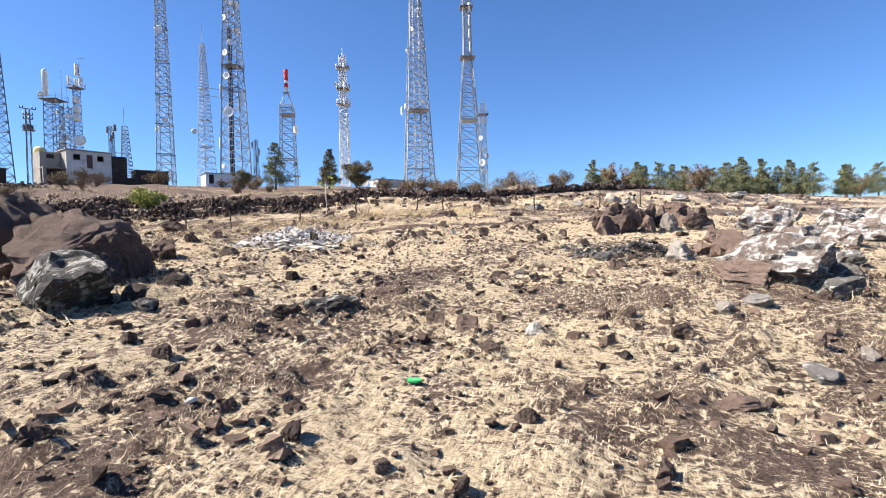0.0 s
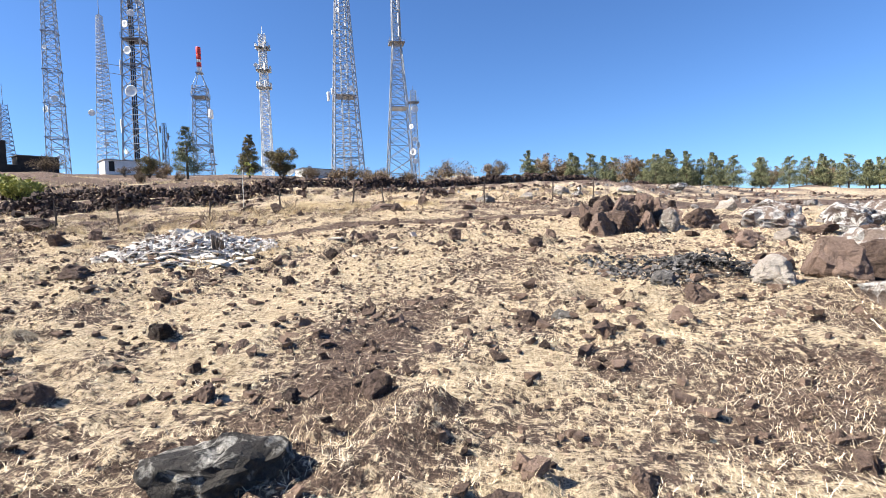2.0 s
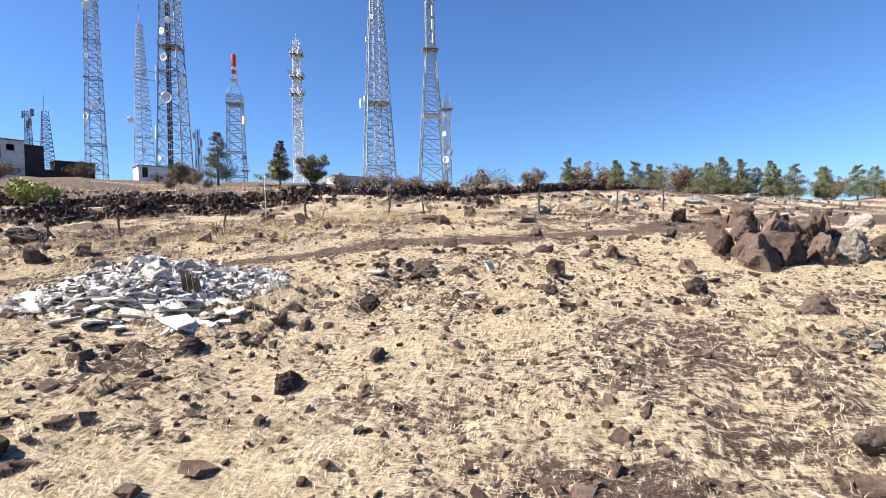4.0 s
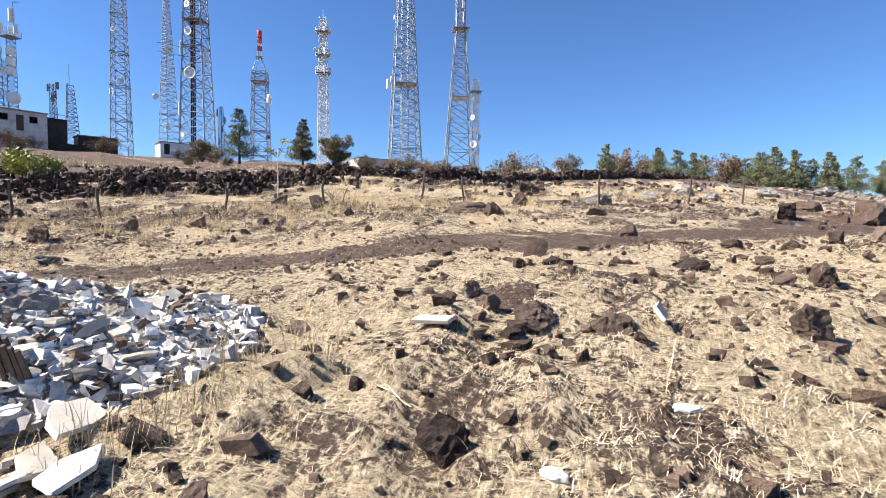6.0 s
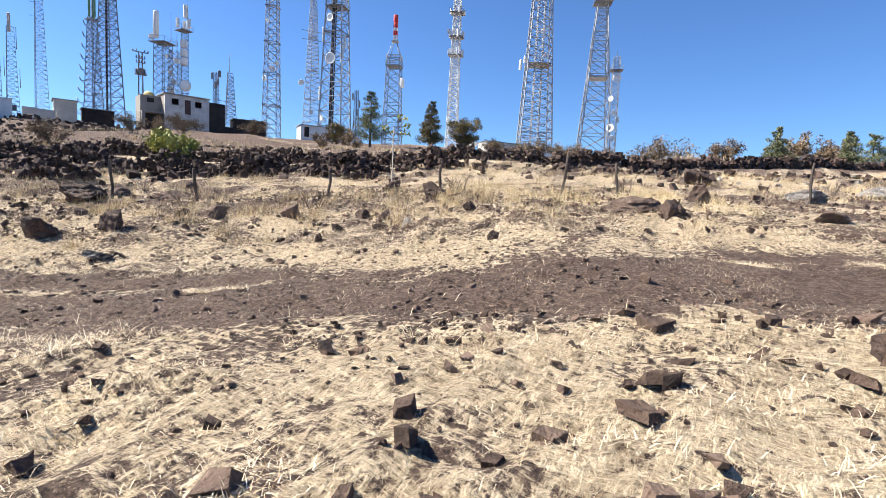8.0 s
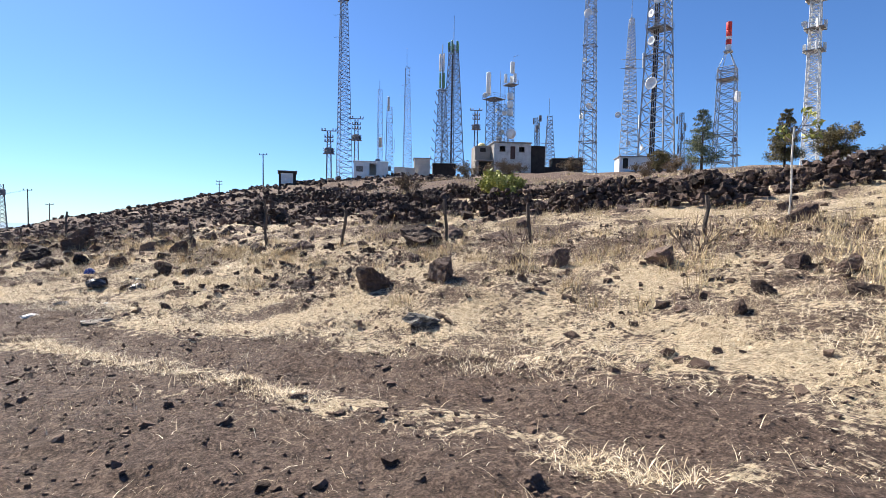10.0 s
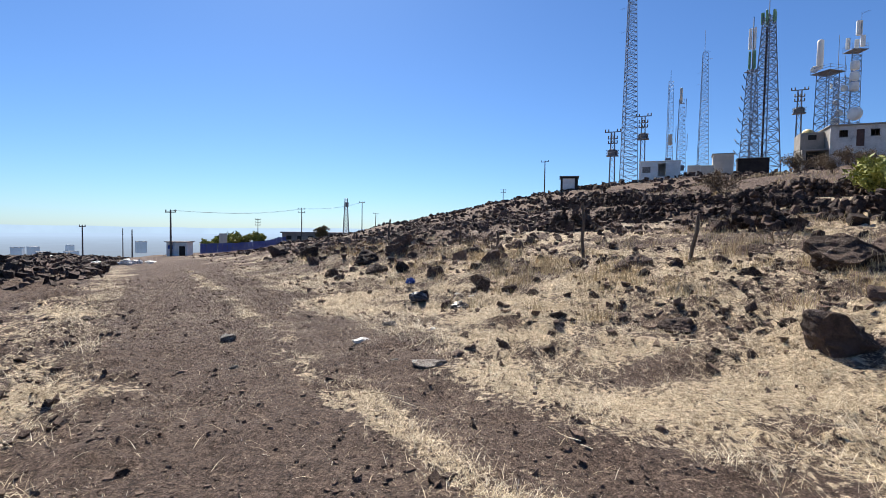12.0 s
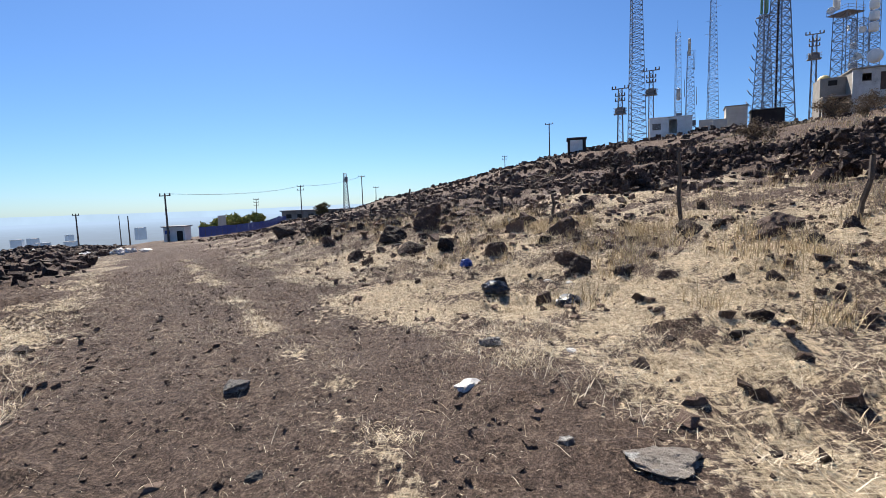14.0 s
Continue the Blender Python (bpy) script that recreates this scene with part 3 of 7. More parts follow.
def mast(x, y, h, wb, wt, label, mat=None, legs=4, turn=20, bays=None, waist=None, leg_r=None, brace_r=None, base=None, cross=True):
    """A lattice mast: h metres tall, wb wide at the foot and wt at the top; waist=(height, width) for a kink in the taper."""
    mat = mat or M_STEEL
    z0 = ground_z(x, y) - 0.2 if base is None else base
    top = thing("radio_mast", x, y, z0, label, "radio mast", "masts on the hilltop", turn)
    steps = [(0, wb)] + ([waist] if waist else []) + [(h, wt)]
    hs, ws = [a for a, _ in steps], [b for _, b in steps]
    width = lambda z: float(np.interp(z, hs, ws))
    leg_r = 1.25 * (leg_r or 0.035 + 0.014 * wb)
    brace_r = 1.3 * brace_r if brace_r else leg_r * 0.6
    off = [(math.cos(math.pi / legs + 2 * math.pi * i / legs) / math.cos(math.pi / legs) * 0.5, math.sin(math.pi / legs + 2 * math.pi * i / legs) / math.cos(math.pi / legs) * 0.5) for i in range(legs)]
    pt = lambda i, z: Vector((off[i % legs][0] * width(z), off[i % legs][1] * width(z), z))
    for i in range(legs):
        bm = bmesh.new()
        for a, b in zip(hs, hs[1:]):
            add_rod(bm, pt(i, a), pt(i, b), leg_r, leg_r * 0.8, 5)
        part("leg", bm, mat, top)
    bm = bmesh.new()
    z, k = 0.0, 0
    while z < h - 0.3:
        s = min(max(width(z) * (0.62 if cross else 0.6), 0.9), h - z)
        if bays:
            s = h / bays
        for i in range(legs):
            a, b, c, d = pt(i, z), pt(i + 1, z), pt(i, min(z + s, h)), pt(i + 1, min(z + s, h))
            add_rod(bm, c, d, brace_r, n=3)
            if cross:
                add_rod(bm, a, d, brace_r, n=3)
                if width(z) > 0.8:
                    add_rod(bm, b, c, brace_r, n=3)
            else:
                add_rod(bm, a if (k + i) % 2 else b, d if (k + i) % 2 else c, brace_r, n=3)
        z += s
        k += 1
    part("bracing", bm, mat, top)
    return top, width


def deck(top, z, r, mat=None, rail=True):
    bm = bmesh.new()
    if rail:
        add_box(bm, -r, -r, z - 0.06, r, r, z + 0.04)
    else:
        for a, b in (((-r, -r), (r, -r)), ((r, -r), (r, r)), ((r, r), (-r, r)), ((-r, r), (-r, -r)), ((-r, -r), (r, r))):
            add_rod(bm, (*a, z), (*b, z), 0.09)
    floor = part("platform", bm, mat or M_DARKSTEEL, top)
    if rail:
        bm = bmesh.new()
        for a, b in (((-r, -r), (r, -r)), ((r, -r), (r, r)), ((r, r), (-r, r)), ((-r, r), (-r, -r))):
            for dz in (0.5, 1.0):
                add_rod(bm, (*a, z + dz), (*b, z + dz), 0.03, n=3)
            add_rod(bm, (*a, z), (*a, z + 1.0), 0.03, n=3)
        part("railing", bm, mat or M_STEEL, floor)


def whip(top, x, y, z0, z1, r=0.05, mat=None):
    bm = bmesh.new()
    add_rod(bm, (x, y, z0), (x, y, z1), r, r * 0.6, 5)
    part("whip_antenna", bm, mat or M_DARKSTEEL, top)


def yagi(top, x, y, z, turn, n=5, size=0.9):
    bm = bmesh.new()
    add_rod(bm, (0, 0, 0), (size, 0, 0), 0.02, n=3)
    for i in range(n):
        p = size * (0.15 + 0.85 * i / (n - 1))
        add_rod(bm, (p, -size * 0.3, 0), (p, size * 0.3, 0), 0.014, n=3)
    ob = part("yagi_antenna", bm, M_DARKSTEEL, top)
    ob.matrix_basis = pose(x, y, z, 0, 0, turn)


FACE = -60  # the side of the masts that looks down the slope, degrees from +x

# the tall masts along the crest
mA, w = mast(-116.3, 106.4, 62, 4.0, 1.7, "tall galvanised lattice mast with round dishes", M_STEEL, 4, 32)
for z, d, a in ((18.5, 1.7, -95), (21.0, 1.5, -40), (45, 2.2, -65), (22.5, 1.2, -10), (33, 1.0, -80)):
    dish(mA, math.cos(radians(a - 32)) * (w(z) / 2 + 0.6), math.sin(radians(a - 32)) * (w(z) / 2 + 0.6), z, d, a - 32)
for z in (12, 20, 28, 37, 46):
    deck(mA, z, w(z) / 2 + 0.2, rail=False)
whip(mA, 2.6, -2.0, 10, 22, 0.06)

mS, w = mast(-114.3, 118.6, 46, 3.4, 0.8, "slender triangular lattice mast with a tip antenna", M_STEEL, 3, 10)
dish(mS, -2.2, -1.8, 20.5, 1.7, FACE - 10)
dish(mS, 0.8, -1.2, 12.5, 1.2, FACE)
whip(mS, 0, 0, 46, 52, 0.09)
for z in (16, 24, 33):
    deck(mS, z, w(z) / 2, rail=False)

mB, w = mast(-78.2, 90.0, 52, 4.9, 1.6, "broad steel mast crowded with microwave dishes", M_STEEL, 4, 18, leg_r=0.14, brace_r=0.06)
for z, d, a in ((15.8, 2.2, -75), (23.5, 1.5, -85), (28.5, 1.4, -95), (30.5, 1.3, -60), (33, 1.6, -20), (36, 1.2, -100), (38.5, 2.2, -25), (41, 1.4, -90),
                (43, 1.2, -50), (45.5, 1.4, -20), (46.5, 1.1, -110), (48.5, 1.3, -70), (50, 1.2, -30), (4.5, 1.2, -110)):
    r = w(z) / 2 + 0.5
    dish(mB, r * math.cos(radians(a - 18)), r * math.sin(radians(a - 18)), z, d, a - 18)
for z, a, hh in ((8, -125, 2.6), (19, -120, 2.8), (16, -20, 2.4), (18, -12, 2.4), (12.5, -25, 3.0)):
    r = w(z) / 2 + 0.8
    panel(mB, r * math.cos(radians(a - 18)), r * math.sin(radians(a - 18)), z, hh, 0.5)
bm = bmesh.new()
for s in (-0.35, 0.0, 0.35):
    add_rod(bm, (-0.4 + s, -1.0, 0.5), (-0.2 + s, -0.6, 34), 0.16, 0.12, 5)
part("cable_run", bm, M_BLACKWALL, mB, "black feeder cables")
deck(mB, 26, w(26) / 2 + 0.2)
deck(mB, 21, w(21) / 2 + 0.1, rail=False)
bm = bmesh.new()
for dz in (0, 1.6):
    add_rod(bm, (-w(19) / 2, -w(19) / 2, 19 + dz), (-w(19) / 2 - 3.2, -w(19) / 2 - 2.6, 19 + dz), 0.06)
part("side_arm", bm, M_STEEL, mB)

mR, w = mast(-85.4, 118.3, 24.5, 4.4, 3.3, "steel mast with a red and white antenna cylinder on top", M_STEEL, 4, 25, waist=(22, 3.3))
bm = bmesh.new()
for i in range(4):
    a = math.pi / 4 + i * math.pi / 2
    add_rod(bm, (2.2 * math.cos(a), 2.2 * math.sin(a), 24.4), (0.5 * math.cos(a), 0.5 * math.sin(a), 28), 0.08)
add_box(bm, -0.8, -0.8, 27.9, 0.8, 0.8, 28.2)
part("top_cone", bm, M_STEEL, mR)
for i, (z0, z1, mt) in enumerate(((28.2, 29.5, M_DISH), (29.5, 30.6, M_RED), (30.6, 31.3, M_DISH), (31.3, 32.6, M_RED), (32.7, 34.4, M_RED))):
    bm = bmesh.new()
    add_turned(bm, [(0.55, z0), (0.58, z0 + 0.1), (0.58, z1 - 0.1), (0.55, z1)], 12)
    part("antenna_drum", bm, mt, mR, "red drum" if mt is M_RED else "white drum", True)
panel(mR, 2.5, -1.8, 16.5, 2.2, 1.2)
dish(mR, 2.2, -1.9, 8.5, 1.1, FACE - 20, M_DARKSTEEL)
for z in (22, 10, 4):
    deck(mR, z, 1.9, rail=z > 20)
bm = bmesh.new()
add_box(bm, 1.6, -3.2, 5.0, 3.4, -1.4, 5.2)
for z in (5.9, 6.6):
    add_rod(bm, (1.6, -3.2, z), (3.4, -3.2, z), 0.05)
    add_rod(bm, (3.4, -3.2, z), (3.4, -1.4, z), 0.05)
part("side_platform", bm, M_DARKSTEEL, mR)

mW, w = mast(-69.1, 120.6, 36, 2.5, 1.4, "slim white lattice mast with ring platforms", M_DISH, 4, 20, leg_r=0.12, brace_r=0.07)
for z in (22.8, 27.0, 32.5):
    deck(mW, z, 1.6)
    for a in range(0, 360, 90):
        panel(mW, 1.6 * math.cos(radians(a + 20)), 1.6 * math.sin(radians(a + 20)), z - 0.2, 1.7 if z < 30 else 1.2, 0.55)
dish(mW, -1.5, -1.3, 28.0, 1.2, FACE)
dish(mW, 0.8, -1.2, 17.0, 0.9, FACE)
whip(mW, 0, 0, 36, 38, 0.1, M_DISH)

mE, w = mast(-57.4, 144.1, 70, 8.8, 2.0, "huge steel lattice mast with dense cross bracing", M_STEEL, 4, 30, leg_r=0.16, brace_r=0.07, bays=30)
inner = bmesh.new()
for i in range(4):
    a = math.pi / 4 + i * math.pi / 2
    add_rod(inner, (1.4 * math.cos(a), 1.4 * math.sin(a), 0), (1.2 * math.cos(a), 1.2 * math.sin(a), 62), 0.12)
for z in range(0, 62, 2):
    for i in range(4):
        a, b = math.pi / 4 + i * math.pi / 2, math.pi / 4 + (i + 1) * math.pi / 2
        add_rod(inner, (1.3 * math.cos(a), 1.3 * math.sin(a), z), (1.3 * math.cos(b), 1.3 * math.sin(b), z + 2), 0.07, n=3)
part("ladder_shaft", inner, M_STEEL, mE)
deck(mE, 26.4, 3.0)
deck(mE, 8.5, w(8.5) / 2, rail=False)
for z, a, d in ((27.8, -150, 1.9), (44.5, -150, 1.4), (44.5, -15, 1.4), (55, -60, 1.2), (34, -55, 1.4), (28, -40, 1.6), (50, -95, 1.3), (60, -40, 1.4)):
    r = w(z) / 2 + 0.8
    dish(mE, r * math.cos(radians(a - 30)), r * math.sin(radians(a - 30)), z, d, a - 30)
panel(mE, -5.0, -2.2, 24.5, 2.6, 0.9)

mF, w = mast(-44.3, 154.0, 70, 8.6, 2.0, "tapering steel mast with a narrow upper shaft", M_STEEL, 4, 24, waist=(45, 2.4), leg_r=0.17, brace_r=0.075)
deck(mF, 44.5, 2.3)
deck(mF, 60, 2.0)
bm = bmesh.new()
add_box(bm, -w(25.5) / 2, -w(25.5) / 2, 25.0, w(25.5) / 2, w(25.5) / 2, 25.4)
part("cable_deck", bm, M_STEEL, mF)
for z in range(46, 66, 4):
    panel(mF, 0.6, -1.5, z, 3.0, 0.6)

mG, w = mast(-36.8, 142.8, 27.5, 2.2, 1.5, "short square mast hung with white dishes", M_STEEL, 4, 20)
deck(mG, 24.3, 1.5)
for z, a, d in ((22.3, -60, 2.0), (17.5, -110, 1.4), (12.5, -20, 1.7), (10.5, -95, 1.9), (8, -70, 1.4), (14, -70, 1.2)):
    dish(mG, 1.3 * math.cos(radians(a - 20)), 1.3 * math.sin(radians(a - 20)), z, d, a - 20)
whip(mG, 0, 0, 27.5, 29, 0.09)

# masts over the western part of the crest
mT, w = mast(-118.9, 41.5, 46, 2.1, 0.7, "tall slim triangular mast with a blue-grey cast", M_BLUESTEEL, 3, 5, leg_r=0.06, brace_r=0.032)
whip(mT, 0.1, 0, 46, 50, 0.05)
whip(mT, 0.9, -0.2, 34, 37, 0.05)
for z in (30.5, 35.2):
    yagi(mT, -0.4, -0.4, z, 220, 4, 1.6)
deck(mT, 38, 0.9, rail=False)
m2, w = mast(-129.2, 53.0, 22.5, 0.95, 0.6, "thin dark mast with a whip antenna", M_BLUESTEEL, 3, 0, leg_r=0.035, brace_r=0.018)
whip(m2, 0, 0, 22.5, 25, 0.06)
panel(m2, 0.7, 0, 8.5, 2.4, 0.8, M_BEIGE)
m3, w = mast(-125.7, 54.1, 18, 1.35, 0.7, "short lattice mast with pole antennas", M_BLUESTEEL, 3, 15, leg_r=0.035, brace_r=0.018)
panel(m3, 0, 0, 17.0, 3.4, 0.5, M_BEIGE)
whip(m3, 0.9, 0.6, 14, 18, 0.07)
whip(m3, -0.9, -0.4, 9, 12.5, 0.07)
whip(m3, 1.3, 0.8, 7, 10.5, 0.07)
m4, w = mast(-129.8, 60.2, 29, 1.6, 0.7, "thin mast with yagi antennas near its tip", M_BLUESTEEL, 3, 15, leg_r=0.035, brace_r=0.018)
for i, z in enumerate((27.5, 29.5, 25, 22, 18.5)):
    yagi(m4, 0, 0, z, 40 + 75 * i, 4, 1.5)
whip(m4, 0, 0, 29, 34, 0.05)

mN, w = mast(-117.3, 64.3, 22, 2.6, 1.1, "dark mast wrapped in curved dipole arms", M_BLUESTEEL, 4, 15)
bm = bmesh.new()
for i in range(9):
    z = 3 + i * 2.1
    r = 3.2 - 0.2 * i
    pts = [(r * math.cos(radians(200 + 12 * k)) * (0.5 + 0.5 * k / 6), r * math.sin(radians(200 + 12 * k)), z + 1.3 * math.sin(k * 0.5)) for k in range(7)]
    for p, q in zip(pts, pts[1:]):
        add_rod(bm, p, q, 0.06, n=3)
    add_rod(bm, (0, 0, z), pts[0], 0.06, n=3)
    add_rod(bm, (0, 0, z + 1.2), pts[-1], 0.06, n=3)
part("dipole_arm", bm, M_BLUESTEEL, mN)
for a in (0, 120, 240):
    panel(mN, 0.5 * math.cos(radians(a)), 0.5 * math.sin(radians(a)), 22, 3.4, 0.5, M_GREEN)
    panel(mN, 0.5 * math.cos(radians(a)), 0.5 * math.sin(radians(a)), 25.8, 4.0, 0.55, M_DISH)
whip(mN, 0, 0, 22, 32, 0.14)
deck(mN, 21.5, 0.9, rail=False)
mO, w = mast(-118.9, 67.9, 32, 4.2, 1.5, "dark lattice mast crowned by green panel antennas", M_BLUESTEEL, 4, 25, leg_r=0.1, brace_r=0.055)
for a in range(0, 360, 72):
    panel(mO, 1.1 * math.cos(radians(a)), 1.1 * math.sin(radians(a)), 30.6, 2.3, 0.6, M_GREEN)
whip(mO, 0, 0, 32, 39, 0.09)
bm = bmesh.new()
add_rod(bm, (-0.5, 0, 0), (-0.4, 0, 30), 0.2, n=5)
part("cable_run", bm, M_BLACKWALL, mO)

# the cluster behind the concrete house
mH, w = mast(-113.5, 75.9, 19.5, 2.9, 2.4, "steel platform mast under a white radome", M_BLUESTEEL, 4, 20)
deck(mH, 19.5, 1.9, M_DARKSTEEL)
bm = bmesh.new()
add_turned(bm, [(0.3, 20.4), (0.55, 20.6), (0.55, 25.4), (0.5, 25.7), (0.2, 25.9)], 14, Matrix.Translation((-1.0, -0.8, 0)))
part("radome", bm, M_DISH, mH, "white cylinder radome", True)
dish(mH, -1.3, -1.6, 20.4, 1.3, FACE, M_DISH)
whip(mH, 1.4, 0.6, 19.5, 26, 0.06)
dish(mH, -2.2, -1.6, 8.3, 2.2, FACE - 30, M_YELLOW, True)
mC, w = mast(-114.9, 79.3, 19, 2.6, 1.7, "lattice mast carrying several white drums", M_BLUESTEEL, 4, 35)
for z, a, d in ((10.5, -60, 1.4), (12.0, -40, 1.3), (9.0, -100, 1.3), (16.5, -20, 1.2), (17.5, -110, 1.2), (7.5, -70, 1.4), (14, -60, 1.1)):
    dish(mC, 1.7 * math.cos(radians(a - 35)), 1.7 * math.sin(radians(a - 35)), z, d, a - 35, drum=z < 11)
whip(mC, 0.4, 0, 19, 23, 0.05)
mI, w = mast(-109.8, 78.1, 22.0, 1.0, 0.9, "slim mast stacked with white drum antennas", M_BLUESTEEL, 3, 0)
deck(mI, 21.6, 1.3, M_DARKSTEEL)
for z in (14.5, 16.3, 18.2):
    bm = bmesh.new()
    add_turned(bm, [(0.6, z), (0.7, z + 0.2), (0.7, z + 1.3), (0.6, z + 1.5)], 12, Matrix.Translation((0.5, -0.3, 0)))
    part("antenna_drum", bm, M_DISH, mI, "white drum", True)
for a in (20, 140, 260):
    panel(mI, 1.2 * math.cos(radians(a)), 1.2 * math.sin(radians(a)), 22, 2.0, 0.7)
panel(mI, 0.4, 0.2, 24.2, 2.6, 0.9)
whip(mI, 0.9, 0.2, 22, 28, 0.05)
yagi(mI, 0.9, 0.2, 27.8, 10, 4, 1.4)
dish(mI, 1.9, -0.9, 10.2, 2.2, FACE - 10, M_DISH, True)
mK, w = mast(-106.3, 83.2, 14.5, 1.1, 0.7, "short dark mast with small panel antennas", M_DARKSTEEL, 4, 20)
for a, z in ((0, 13.5), (100, 12), (220, 13), (300, 11)):
    panel(mK, 0.8 * math.cos(radians(a)), 0.8 * math.sin(radians(a)), z, 1.4, 0.6, M_DARKSTEEL)
bm = bmesh.new()
for z in (7.6, 8.8):
    add_rod(bm, (0, 0, z), (1.6, 3.4, z), 0.08)
add_rod(bm, (1.6, 3.4, 7.6), (1.6, 3.4, 9.4), 0.06)
part("gangway", bm, M_STEEL, mK)
mL, w = mast(-108.0, 87.7, 15.5, 1.9, 0.7, "tapered lattice mast with a lightning rod", M_BLUESTEEL, 3, 0)
whip(mL, 0, 0, 15.5, 19.5, 0.06)
mP, w = mast(-75.4, 93.1, 11, 1.0, 0.5, "short mast beside a larger tower with panels", M_DARKSTEEL, 4, 0)
for a, z in ((0, 7.5), (120, 6), (200, 9), (280, 3.5)):
    panel(mP, 0.8 * math.cos(radians(a)), 0.8 * math.sin(radians(a)), z, 1.4, 0.4, M_DARKSTEEL)


# ---- buildings on the crest ----
def slab_box(name, parent, mat, x0, y0, z0, x1, y1, z1, label="", bevel=0.03):
    bm = bmesh.new()
    add_box(bm, x0, y0, z0, x1, y1, z1)
    if bevel:
        bmesh.ops.bevel(bm, geom=bm.edges[:], offset=bevel, segments=1, affect="EDGES")
    return part(name, bm, mat, parent, label)


def holed_wall(name, parent, mat, length, z0, z1, holes, thick=0.25, y=0.0, label=""):
    """A wall along local x from 0, with rectangular holes (x0, z0, x1, z1) right through it."""
    xs = sorted({0, length, *[h[0] for h in holes], *[h[2] for h in holes]})
    zs = sorted({z0, z1, *[h[1] for h in holes], *[h[3] for h in holes]})
    solid = lambda i, j: 0 <= i < len(xs) - 1 and 0 <= j < len(zs) - 1 and not any(h[0] <= xs[i] < h[2] and h[1] <= zs[j] < h[3] for h in holes)
    bm = bmesh.new()
    vert = {}

    def at(i, j, k):
        if (i, j, k) not in vert:
            vert[i, j, k] = bm.verts.new((xs[i], y + k * thick, zs[j]))
        return vert[i, j, k]

    for i in range(len(xs) - 1):
        for j in range(len(zs) - 1):
            if not solid(i, j):
                continue
            bm.faces.new((at(i, j, 0), at(i + 1, j, 0), at(i + 1, j + 1, 0), at(i, j + 1, 0)))
            bm.faces.new((at(i, j + 1, 1), at(i + 1, j + 1, 1), at(i + 1, j, 1), at(i, j, 1)))
            for (di, dj), (p, q) in (((-1, 0), ((0, 0), (0, 1))), ((1, 0), ((1, 1), (1, 0))), ((0, -1), ((1, 0), (0, 0))), ((0, 1), ((0, 1), (1, 1)))):
                if not solid(i + di, j + dj):
                    bm.faces.new((at(i + p[0], j + p[1], 0), at(i + p[0], j + p[1], 1), at(i + q[0], j + q[1], 1), at(i + q[0], j + q[1], 0)))
    return part(name, bm, mat, parent, label)


